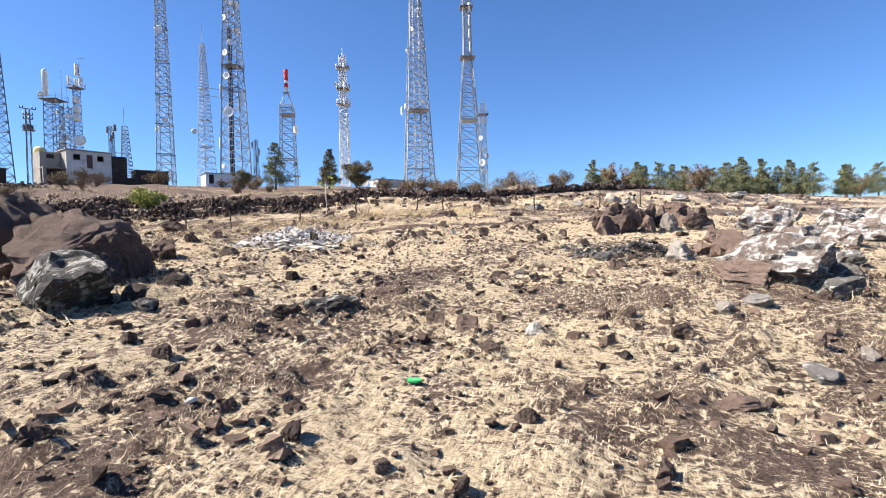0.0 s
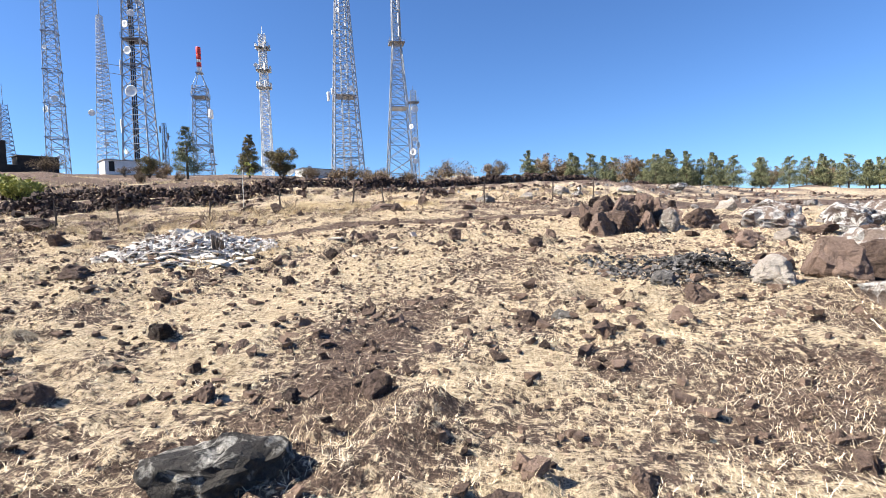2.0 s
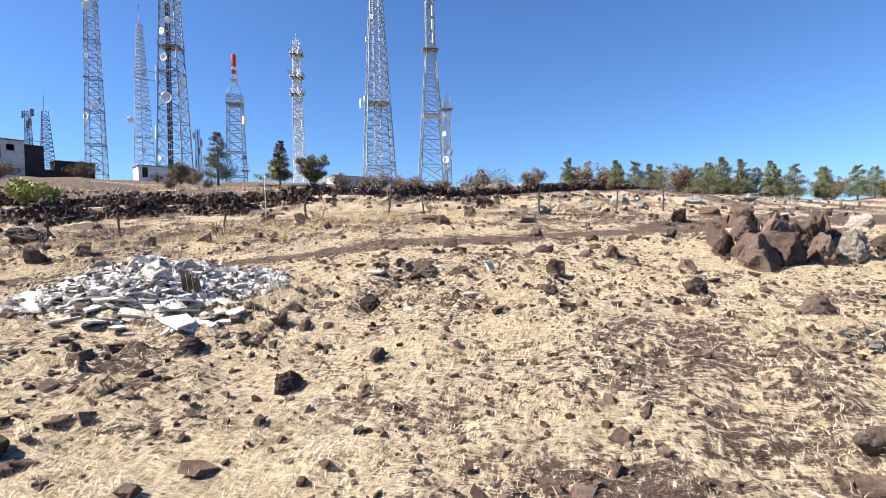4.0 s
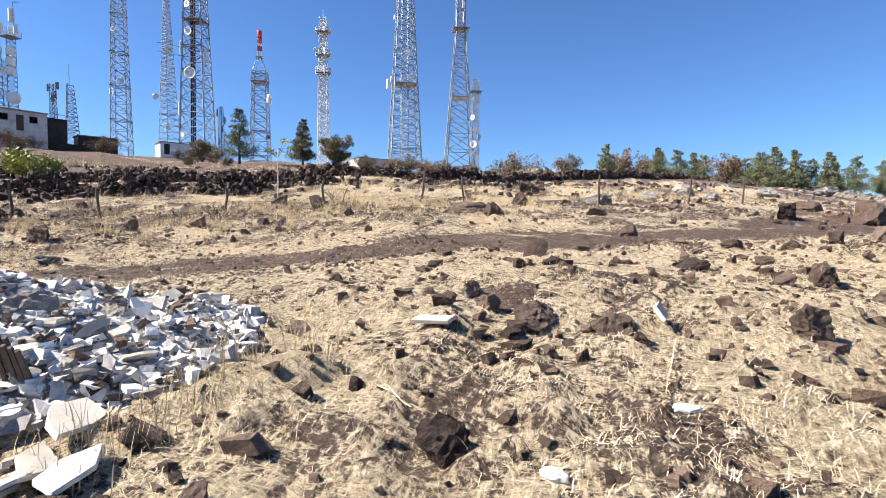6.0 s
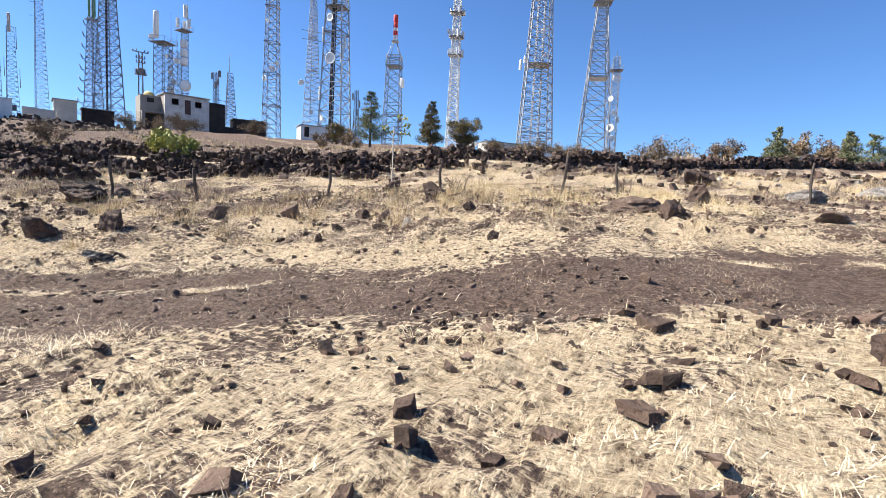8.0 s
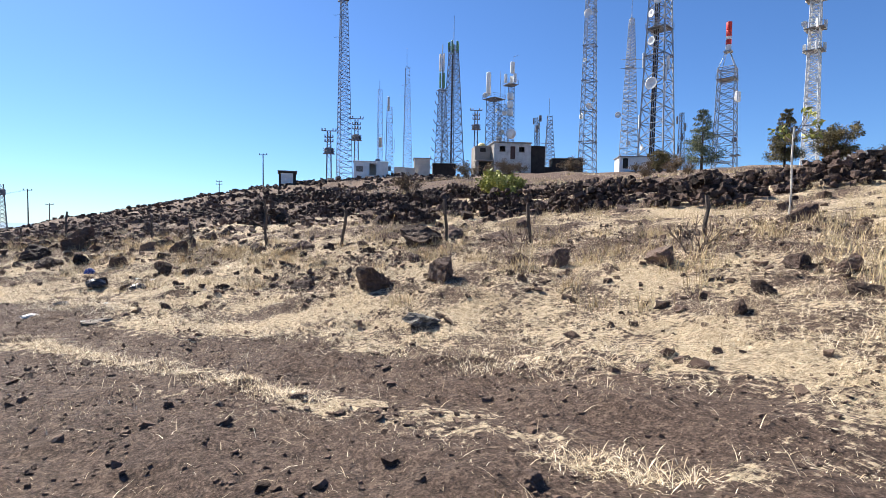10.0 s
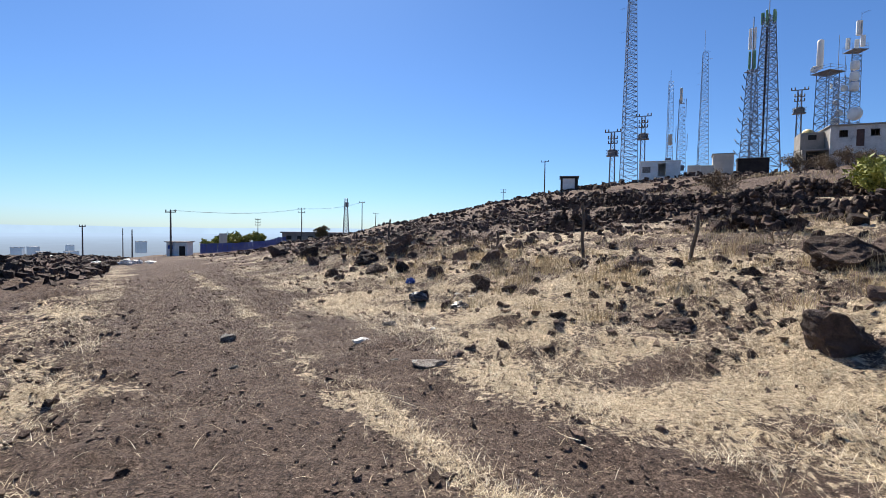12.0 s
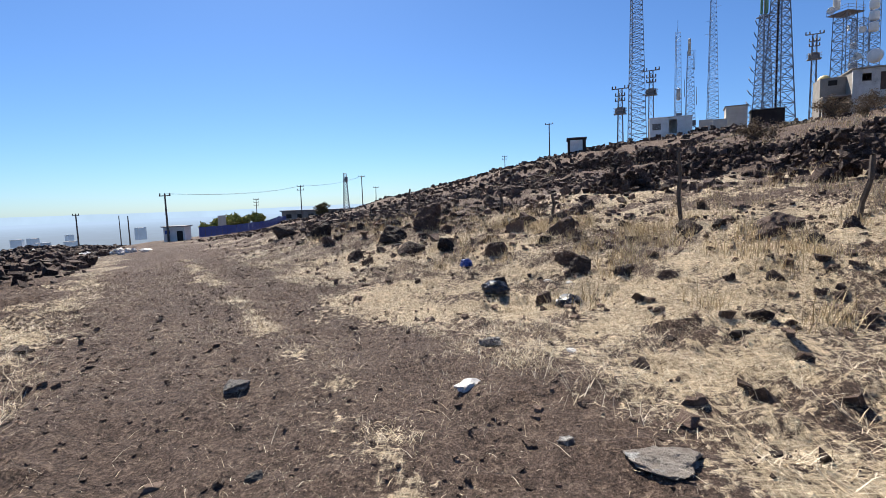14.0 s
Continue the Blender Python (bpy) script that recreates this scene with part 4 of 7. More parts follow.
def concrete_house():
    t = thing("concrete_house", -93.8, 64.7, 12.0, "two-storey stained white concrete house with a black annex", "house", turn=73)
    hgt = 6.4
    wall = holed_wall("front_wall", t, M_PLASTER, 7.3, -1.5, hgt, [(1.1, hgt - 1.65, 2.2, hgt - 0.65), (3.2, hgt - 3.1, 4.2, hgt - 0.6), (4.9, hgt - 1.65, 6.0, hgt - 0.65)], label="patchy whitewashed front wall")
    for x in (1.1, 4.9):
        bm = bmesh.new()
        add_box(bm, x - 0.05, -0.05, hgt - 1.75, x + 1.15, 0.12, hgt - 1.65)
        part("window_sill", bm, M_CONCRETE, wall)
        bm = bmesh.new()
        for a in (0.0, 0.52, 1.04):
            add_box(bm, x + a, 0.1, hgt - 1.65, x + a + 0.06, 0.16, hgt - 0.65)
        part("window_frame", bm, M_DOOR, wall)
    slab_box("door", t, M_DOOR, 3.22, 0.14, hgt - 3.08, 4.18, 0.2, hgt - 0.62, "brown metal door", 0)
    slab_box("side_wall", t, M_CONCRETE, 0, 0.26, -1.5, 0.25, 6, hgt, "", 0)
    slab_box("back_wall", t, M_CONCRETE, 0.26, 5.75, -1.5, 7.3, 6, hgt, "", 0)
    slab_box("end_wall", t, M_CONCRETE, 7.05, 0.26, -1.5, 7.3, 5.74, hgt, "", 0)
    slab_box("floor_slab", t, M_CONCRETE, 0.26, 0.26, 2.6, 7.04, 5.74, 2.8, "", 0)
    slab_box("roof", t, M_CONCRETE, -0.2, -0.25, hgt + 0.003, 7.45, 6.2, hgt + 0.2, "thin flat concrete roof")
    slab_box("annex", t, M_BLACKWALL, 7.32, 0.9, -1.5, 10.4, 6.0, hgt - 0.25, "black tarred annex")
    slab_box("annex_step", t, M_BLACKWALL, 10.42, 1.6, -1.5, 12.6, 5.0, 2.2, "low dark extension")
    slab_box("rear_block", t, M_CONCRETE, -3.2, 2.6, -1.5, -0.02, 6.4, hgt - 0.35, "brown concrete rear block")
    slab_box("rear_window", t, M_VOID, -2.2, 2.56, hgt - 1.5, -1.1, 2.62, hgt - 0.75, "", 0)
    slab_box("porch_roof", t, M_CONCRETE, -3.4, 0.3, 2.9, -0.05, 2.55, 3.1)
    slab_box("porch_pier", t, M_CONCRETE, -3.4, 0.35, -1.5, -2.9, 0.8, 2.88)
    # solid dark sheet painted as the shaded recess below the porch roof
    slab_box("porch_back", t, M_VOID, -3.1, 1.9, -1.5, -0.1, 2.1, 2.88, "near-black sheet for the shade under the porch", 0)
    bm = bmesh.new()
    for x in (1.0, 3.4, 5.2, 6.6):
        add_rod(bm, (x, 5.0, hgt + 0.2), (x, 5.0, hgt + 0.9), 0.04)
    add_rod(bm, (1.0, 5.0, hgt + 0.9), (6.6, 5.0, hgt + 0.9), 0.03)
    part("roof_rail", bm, M_DARKSTEEL, t)
    slab_box("buttress", t, M_CONCRETE, 1.9, -0.5, -1.5, 2.3, -0.03, 2.4)
    slab_box("plinth", t, M_CONCRETE, 3.2, -0.7, -1.5, 7.0, -0.02, 0.7, "rough grey plinth")


concrete_house()


def cabin():
    t = thing("site_cabin", -110.6, 41.7, 12.45, "white metal site cabin with a dark open doorway", "cabin", turn=75)
    holed_wall("front_wall", t, M_WHITE, 7.0, -0.6, 2.75, [(3.2, 0.0, 4.5, 2.4)], 0.1, label="white sheet wall")
    slab_box("left_wall", t, M_WHITE, 0, 0.11, -0.6, 0.1, 2.9, 2.75, "", 0)
    slab_box("right_wall", t, M_WHITE, 6.9, 0.11, -0.6, 7.0, 2.9, 2.75, "", 0)
    slab_box("back_wall", t, M_WHITE, 0.11, 2.8, -0.6, 6.89, 2.9, 2.75, "", 0)
    slab_box("cabin_floor", t, M_VOID, 0.11, 0.11, -0.3, 6.89, 2.79, -0.15, "", 0)
    slab_box("roof", t, M_WHITE, -0.1, -0.15, 2.753, 7.1, 3.05, 2.9, "flat white roof")
    slab_box("logo_panel", t, M_GREY, 0.5, -0.03, 0.7, 1.9, -0.004, 1.8, "weathered grey patch", 0)
    slab_box("roof_tank", t, M_DARKSTEEL, 4.4, 0.6, 2.905, 5.4, 1.6, 3.45, "dark rooftop cooler")
    slab_box("side_cooler", t, M_DARKSTEEL, 7.02, 0.4, 1.1, 7.6, 1.3, 2.0)
    d = slab_box("ajar_door", t, M_WHITE, 4.5, -0.9, 0.02, 4.56, -0.02, 2.36, "white door standing open", 0.01)


cabin()


def hut(name, x, y, z, turn, w, d, h, mat, label, door=None, roofmat=None, tilt=0.0):
    t = thing(name, x, y, z, label, "hut", turn=turn)
    holes = [(door[0], 0.0, door[0] + door[1], door[2])] if door else []
    holed_wall("front_wall", t, mat, w, -0.8, h, holes, 0.15)
    slab_box("left_wall", t, mat, 0, 0.155, -0.8, 0.15, d, h, "", 0)
    slab_box("right_wall", t, mat, w - 0.15, 0.155, -0.8, w, d, h, "", 0)
    slab_box("back_wall", t, mat, 0.155, d - 0.15, -0.8, w - 0.155, d, h, "", 0)
    bm = bmesh.new()
    vs = add_box(bm, -0.2, -0.25, h + 0.003, w + 0.2, d + 0.2, h + 0.13)
    for v in vs:
        v.co.z += tilt * max(v.co.y, 0)
    part("roof", bm, roofmat or M_ROOF, t)
    if door:
        slab_box("door", t, door[3], door[0] + 0.02, 0.06, 0.0, door[0] + door[1] - 0.02, 0.11, door[2] - 0.02, "", 0)
    return t


hut("equipment_hut", -112.4, 55.6, 13.9, 70, 3.4, 4.5, 3.0, M_BEIGE, "beige rendered equipment hut with a flat roof")
hut("equipment_hut", -112.6, 60.2, 13.4, 70, 5.0, 4.0, 2.7, M_BLACKWALL, "dark stone hut behind lattice masts")
hut("tool_shed", -107.6, 26.8, 9.2, 83, 3.1, 2.6, 2.9, M_BLACKWALL, "small dark shed with a pale door panel", (0.35, 2.2, 2.6, M_WHITE), tilt=-0.1)
hut("flat_roofed_hut", -55.6, 112.6, 12.8, 55, 7.5, 4.0, 2.5, M_PLASTER, "low grey hut with a flat roof", (1.0, 1.0, 2.0, M_VOID))
hut("white_hut", -76.5, 79.6, 12.6, 58, 5.6, 4.0, 2.0, M_WHITE, "low white hut among bushes", (0.6, 0.9, 1.8, M_VOID))
hut("ruined_hut", -92.0, 77.0, 13.2, 62, 6.0, 4.0, 2.7, M_BLACKWALL, "low dark stone hut beside bare bushes")
t = thing("yard_wall", -113.0, 51.2, 13.4, "low beige wall joining two huts", "wall", turn=72)
for i in range(2):
    slab_box("wall_panel", t, M_BEIGE, i * 2.3, 0, -0.6, i * 2.3 + 2.28, 0.2, 1.5 - 0.1 * i)
t = thing("canvas_lean_to", -58.6, 108.6, 12.9, "torn white canvas shelter against a hut", "shelter", turn=50)
bm = bmesh.new()
grid = [[bm.verts.new((i * 0.6, j * 0.7, 1.9 - 0.35 * j + 0.2 * math.sin(i * 2.1 + j) - (0.5 if i == 0 else 0))) for j in range(4)] for i in range(6)]
for i in range(5):
    for j in range(3):
        bm.faces.new((grid[i][j], grid[i + 1][j], grid[i + 1][j + 1], grid[i][j + 1]))
bmesh.ops.solidify(bm, geom=bm.faces[:], thickness=0.04)
part("canvas", bm, M_WHITE, t)
for x, y in ((0.1, 0.1), (2.9, 0.1), (0.1, 2.0), (2.9, 2.0)):
    bm = bmesh.new()
    add_rod(bm, (x, y, -0.6), (x, y, 1.3), 0.05)
    part("post", bm, M_WOOD, t)


# ---- poles and power lines ----
def utility_pole(x, y, h, label, base=None, turn=0, arms=1, lean=0.0, mat=None):
    z = (ground_z(x, y) - 0.3) if base is None else base
    t = thing("utility_pole", x, y, z, label, "utility pole", "power line poles", turn)
    bm = bmesh.new()
    add_rod(bm, (0, 0, 0), (lean * h, 0, h), 0.15, 0.1, 8)
    part("pole", bm, mat or M_POLE, t)
    for k in range(arms):
        za = h - 0.3 - 0.9 * k
        bm = bmesh.new()
        add_box(bm, -0.95 + lean * h, -0.06, za, 0.95 + lean * h, 0.06, za + 0.12)
        arm = part("crossarm", bm, M_POLE, t)
        for s in (-0.85, 0, 0.85):
            bm = bmesh.new()
            add_turned(bm, [(0.04, za + 0.12), (0.09, za + 0.2), (0.06, za + 0.28), (0.09, za + 0.34), (0.03, za + 0.42)], 8, Matrix.Translation((s + lean * h, 0, 0)))
            part("insulator", bm, M_INSUL, arm)
    return t


def switch_pylon(x, y, h, label):
    z = ground_z(x, y) - 0.3
    t = thing("switch_pylon", x, y, z, label, "pylon", "pylons with switch gear", 70)
    for sx, sy in ((-1, -1), (1, -1), (1, 1), (-1, 1)):
        bm = bmesh.new()
        add_rod(bm, (sx * 0.5, sy * 0.5, 0), (sx * 0.32, sy * 0.32, h), 0.07, n=4)
        part("leg", bm, M_DARKSTEEL, t)
    bm = bmesh.new()
    n = 9
    for k in range(n):
        a, b = k * h / n, (k + 1) * h / n
        wa, wb = 0.5 - 0.18 * k / n, 0.5 - 0.18 * (k + 1) / n
        for p, q in (((-1, -1), (1, -1)), ((1, -1), (1, 1)), ((1, 1), (-1, 1)), ((-1, 1), (-1, -1))):
            add_rod(bm, (p[0] * wa, p[1] * wa, a), (q[0] * wb, q[1] * wb, b), 0.035, n=3)
    part("bracing", bm, M_DARKSTEEL, t)
    for za, half in ((h, 1.5), (h - 1.3, 0.9), (h - 2.2, 0.9)):
        bm = bmesh.new()
        add_box(bm, -half, -0.09, za, half, 0.09, za + 0.16)
        arm = part("crossarm", bm, M_DARKSTEEL, t)
        for s in (-half + 0.1, -half + 0.7, half - 0.7, half - 0.1):
            bm = bmesh.new()
            add_turned(bm, [(0.08, za + 0.16), (0.14, za + 0.3), (0.08, za + 0.42), (0.13, za + 0.52), (0.05, za + 0.66)], 8, Matrix.Translation((s, 0, 0)))
            part("insulator", bm, M_INSUL, arm)
    bm = bmesh.new()
    add_box(bm, -1.1, -0.7, h - 4.6, 1.1, 0.7, h - 4.45)
    for z2 in (h - 4.0, h - 3.5):
        for p, q in (((-1.1, -0.7), (1.1, -0.7)), ((1.1, -0.7), (1.1, 0.7)), ((1.1, 0.7), (-1.1, 0.7)), ((-1.1, 0.7), (-1.1, -0.7))):
            add_rod(bm, (*p, z2), (*q, z2), 0.04, n=3)
    part("work_platform", bm, M_DARKSTEEL, t)
    slab_box("transformer", t, M_DARKSTEEL, -0.55, -0.45, h - 4.44, 0.55, 0.45, h - 3.3, "dark transformer box")
    for a in (-0.75, 0.75):
        bm = bmesh.new()
        add_turned(bm, [(0.12, h - 4.44), (0.2, h - 4.3), (0.2, h - 3.6), (0.1, h - 3.4)], 8, Matrix.Translation((a, 0.1, 0)))
        part("breaker", bm, M_DARKSTEEL, t)


switch_pylon(-113.8, 37.4, 10.6, "lattice pylon with switch gear beside a mast")
switch_pylon(-118.2, 44.3, 13.2, "lattice pylon with insulators behind a cabin")
switch_pylon(-119.9, 74.7, 17.6, "lattice pylon with a transformer behind the house")
utility_pole(-127.7, 25.9, 8.0, "weathered wooden utility pole on the ridge", arms=1, turn=60)
utility_pole(-190.2, 18.1, 12.0, "far wooden utility pole beyond the ridge", arms=2, turn=70)
utility_pole(-76.5, -28.9, 6.4, "wooden utility pole beside a small booth", turn=75)
utility_pole(-135.7, -33.3, 9.0, "wooden utility pole with two crossarms", turn=80, arms=2)
utility_pole(-159.6, -24.0, 9.2, "slim wooden utility pole by the slope", turn=80)
utility_pole(-180.0, -24.7, 6.4, "short leaning utility pole on the slope", turn=80, lean=0.03)
utility_pole(-167.8, -60.0, 9.0, "utility pole carrying a dark transformer", turn=80, arms=3)
utility_pole(-97.1, -59.5, 7.3, "utility pole standing behind black rocks", turn=70)
utility_pole(-109.9, -59.5, 6.2, "bare wooden pole beyond the rocks", turn=70, arms=0)
utility_pole(-140.6, -85.2, 9.6, "far bare wooden pole above the town", turn=70, arms=0)
m, w = mast(-158.4, -28.5, 11.2, 1.7, 0.7, "short lattice pylon of the power line", M_DARKSTEEL, 4, 10)
panel(m, 0.6, 0.3, 8.6, 1.4, 1.0, M_DARKSTEEL)
m.name = "power_pylon"


def cable(name, points, sag, label):
    vs = []
    cu = bpy.data.curves.new(name, "CURVE")
    cu.dimensions = "3D"
    cu.bevel_depth = 0.016
    for a, b in zip(points, points[1:]):
        sp = cu.splines.new("POLY")
        sp.points.add(12)
        for i in range(13):
            t = i / 12
            p = Vector(a).lerp(Vector(b), t)
            sp.points[i].co = (p.x, p.y, p.z - sag * 4 * t * (1 - t), 1)
    cu.materials.append(M_CABLE)
    return tagged(new(name, cu), label, "cable")


zt = lambda x, y, h: ground_z(x, y) + h - 0.2
line = [(-76.5, -28.9, zt(-76.5, -28.9, 6.3)), (-135.7, -33.3, zt(-135.7, -33.3, 8.8)), (-159.6, -24.0, zt(-159.6, -24.0, 9.0))]
cable("power_cable", line, 0.7, "sagging dark overhead cable between wooden poles")
cable("power_cable", [(x + 0.5, y + 0.6, z) for x, y, z in line], 0.8, "sagging dark overhead cable between wooden poles")


# ---- down the lane: booth, long fence, low buildings, the town ----
t = hut("guard_booth", -76.6, -29.6, ground_z(-76, -28.5) - 0.45, 102, 2.6, 2.3, 2.1, M_WHITE, "small white booth beside a wooden pole", (1.6, 0.8, 1.6, M_VOID), M_ROOF)
slab_box("blue_sign", t, M_BLUE, 0.2, -0.05, 1.2, 0.8, -0.005, 1.7, "", 0)
f = thing("sheet_fence", -90, -33, 0, "long blue sheet-metal fence along the lane", "fence")
fx = np.linspace(-92, -150, 24)
for a, b in zip(fx, fx[1:]):
    ya, yb = -34 - (a + 92) * -0.16, -34 - (b + 92) * -0.16
    bm = bmesh.new()
    za, zb = ground_z(a, ya), ground_z(b, yb)
    vs = [bm.verts.new(c) for c in ((a + 90, ya + 33, za - 0.4), (b + 90 + 0.06, yb + 33, zb - 0.4), (b + 90 + 0.06, yb + 33, zb + 1.7), (a + 90, ya + 33, za + 1.7))]
    bm.faces.new(vs)
    bmesh.ops.solidify(bm, geom=bm.faces[:], thickness=0.05)
    part("fence_sheet", bm, M_BLUE, f)
t = thing("long_shed", -163, -50, -2.6, "long low grey shed with a flat roof", "shed", turn=84)
slab_box("shed_wall", t, M_CONCRETE, 0, 0, -2, 19, 6, 2.8)
slab_box("shed_roof", t, M_ROOF, -0.4, -0.4, 2.803, 19.4, 6.4, 3.2)
for i in range(5):
    slab_box("window", t, M_VOID, 1.5 + i * 3.6, -0.06, 0.8, 3.2 + i * 3.6, -0.005, 2.0, "", 0)
t = thing("notice_board", -136.4, -55.5, -5.2, "tall pale notice board among trees", "sign", turn=80)
slab_box("board", t, M_BEIGE, 0, 0, 2.2, 2.4, 0.1, 5.4)
for x in (0.2, 1.2, 2.2):
    slab_box("post", t, M_DARKSTEEL, x - 0.06, 0.11, 0, x + 0.06, 0.23, 5.4, "", 0)


def apartment(x, y, w, d, h, turn):
    z = ground_z(x, y) - 1
    t = thing("apartment_block", x, y, z, "pale concrete apartment block in the hazy town", "building", "blocks of the far town", turn)
    slab_box("wall", t, M_CITY, 0, 0, 0, w, d, h, "", 0)
    slab_box("roof", t, M_ROOF, -0.3, -0.3, h + 0.01, w + 0.3, d + 0.3, h + 0.5, "", 0)
    for i in range(int(h // 3)):
        bm = bmesh.new()
        add_box(bm, w * 0.06, -0.08, i * 3 + 1.2, w * 0.94, -0.01, i * 3 + 2.4)
        part("window", bm, M_ROOF, t, "row of dark windows")


town = random.Random(5)
for i in range(44):
    a = radians(town.uniform(198, 236))
    r = town.uniform(520, 1500)
    apartment(r * math.cos(a), r * math.sin(a), town.uniform(12, 22), town.uniform(12, 18), town.choice((14, 20, 26, 32)), math.degrees(a) + 90 + town.uniform(-30, 30))


# ---- trees and bushes ----
def crown_mesh(name, clumps, size, mat, seed, n_each=26, broad=0.42):
    """Many small leaf blades set in clumps, joined into one crown."""
    r = np.random.default_rng(seed)
    vs, fs = [], []
    for cx, cy, cz, rad in clumps:
        for _ in range(n_each):
            d = r.normal(size=3)
            d /= np.linalg.norm(d)
            p = np.array((cx, cy, cz)) + d * rad * r.random() ** 0.45
            a = r.normal(size=3)
            a /= np.linalg.norm(a)
            b = np.cross(a, r.normal(size=3))
            b /= np.linalg.norm(b)
            s = size * r.uniform(0.6, 1.35)
            k = len(vs)
            vs += [tuple(p - a * s), tuple(p + b * s * broad), tuple(p + a * s), tuple(p - b * s * broad)]
            fs.append((k, k + 1, k + 2, k + 3))
    return raw_mesh(name, vs, fs, mat)


def conifer(name, h, spread, mat, seed, label, gaps=0.25, size=0.22):
    r = random.Random(seed)
    t = thing(name, 0, 0, 0, label, "tree", "trees on the crest")
    bm = bmesh.new()
    add_rod(bm, (0, 0, -0.4), (0.05, 0, h * 0.5), 0.05 * h * 0.5, 0.03 * h * 0.5, 7)
    add_rod(bm, (0.05, 0, h * 0.5), (0, 0.04, h * 0.97), 0.03 * h * 0.5, 0.01, 6)
    clumps = []
    z = h * 0.14
    while z < h * 0.97:
        f = 1 - (z / h)
        n = max(4, int(11 * f) + 3)
        for i in range(n):
            if r.random() < gaps:
                continue
            a = r.uniform(0, 2 * math.pi)
            reach = spread * (0.18 + 0.95 * f ** 0.8) * r.uniform(0.55, 1.12)
            tip = (reach * math.cos(a), reach * math.sin(a), z + 0.12 * reach + r.uniform(-0.1, 0.2))
            add_rod(bm, (0, 0, z), tip, 0.035, 0.012, 3)
            for q in (0.45, 0.75, 1.0):
                clumps.append((tip[0] * q, tip[1] * q, z + (tip[2] - z) * q, 0.2 * spread * (0.45 + f)))
        z += h * 0.062
    clumps.append((0, 0, h * 0.96, 0.12 * spread))
    part("trunk", bm, M_BARK, t)
    ob = new("crown", crown_mesh("crown", clumps, size * 0.62, mat, seed, 36, 0.2))
    ob.parent = t
    return t


def bush(name, h, spread, mat, seed, label, leaves=16, size=0.13, category="bush", stems=9):
    r = random.Random(seed)
    t = thing(name, 0, 0, 0, label, category, "bushes on the hillside")
    bm = bmesh.new()
    clumps = []

    def grow(p, d, length, rad, depth):
        q = p + d * length
        add_rod(bm, p, q, rad, rad * 0.6, 4)
        clumps.append((q.x, q.y, q.z, 0.22 * spread))
        if depth == 0:
            return
        for _ in range(3):
            e = (d + Vector((r.uniform(-0.7, 0.7), r.uniform(-0.7, 0.7), r.uniform(-0.25, 0.5)))).normalized()
            grow(q, e, length * r.uniform(0.55, 0.8), rad * 0.6, depth - 1)

    for i in range(stems):
        a = r.uniform(0, 2 * math.pi)
        d = Vector((math.cos(a) * 0.55 * spread / h * 1.6, math.sin(a) * 0.55 * spread / h * 1.6, 1)).normalized()
        grow(Vector((0.08 * math.cos(a), 0.08 * math.sin(a), -0.15)), d, h * r.uniform(0.2, 0.45), 0.012 * h + 0.008, 2)
    part("stem", bm, M_TWIG if leaves < 8 else M_BARK, t)
    if leaves:
        ob = new("crown", crown_mesh("crown", clumps, size, mat, seed, leaves))
        ob.parent = t
    return t


def plant(proto, x, y, scale, turn, first=[]):
    m = pose(x, y, ground_z(x, y), 0, 0, turn) @ Matrix.Scale(scale, 4)
    if proto.name not in first:
        first.append(proto.name)
        proto.matrix_basis = m
        return proto
    c = copy_thing(proto, Matrix.Identity(4))
    c.matrix_basis = m
    return c


pine_a = conifer("pine_tree", 6.0, 1.7, M_PINE, 3, "dark green pine in a row along the crest")
pine_b = conifer("pine_tree", 6.0, 2.3, M_PINE, 8, "broad dark green pine in a row along the crest", 0.3)
oak = bush("autumn_tree", 5.0, 2.2, M_RUST, 21, "small tree with brown autumn leaves", 42, 0.12, "tree", 7)
for x, y, h, k in ((-9.6, 87.9, 5.0, 2), (-3.8, 86.4, 6.2, 0), (0.7, 90.5, 6.2, 2), (3.1, 84.5, 5.8, 0), (6.6, 95.4, 6.3, 1), (8.5, 92.2, 5.6, 0), (11.5, 87.9, 5.7, 2), (15.2, 97.5, 5.5, 1),
                   (18.0, 88.9, 6.6, 0), (21.3, 92.3, 6.7, 0), (15.2, 85.3, 5.2, 1)):
    plant((pine_a, pine_b, oak)[k], x, y, h / (5.0 if k == 2 else 6.0), rng.uniform(0, 360))
for x, y, h, k in ((23.7, 93.8, 5.4, 1), (24.4, 89.5, 5.8, 0), (27.0, 88.8, 5.2, 1), (31.4, 90.5, 5.0, 0), (36.0, 92.1, 5.0, 1), (-2.4, 100.5, 6.2, 1), (11.0, 100.0, 6.0, 1), (29.0, 100.7, 5.6, 0),
                   (41, 93, 5.2, 0), (46, 96, 5.5, 1), (52, 97, 5, 0), (19, 101, 6, 1), (4.5, 101, 6.2, 0), (34.5, 99, 5.6, 1)):
    plant((pine_a, pine_b, oak)[k], x, y, h / 6.0, rng.uniform(0, 360))
for i in range(26):
    plant((pine_a, pine_b, oak)[i % 7 % 3], rng.uniform(-8, 60), rng.uniform(96, 118), rng.uniform(0.75, 1.0), rng.uniform(0, 360))

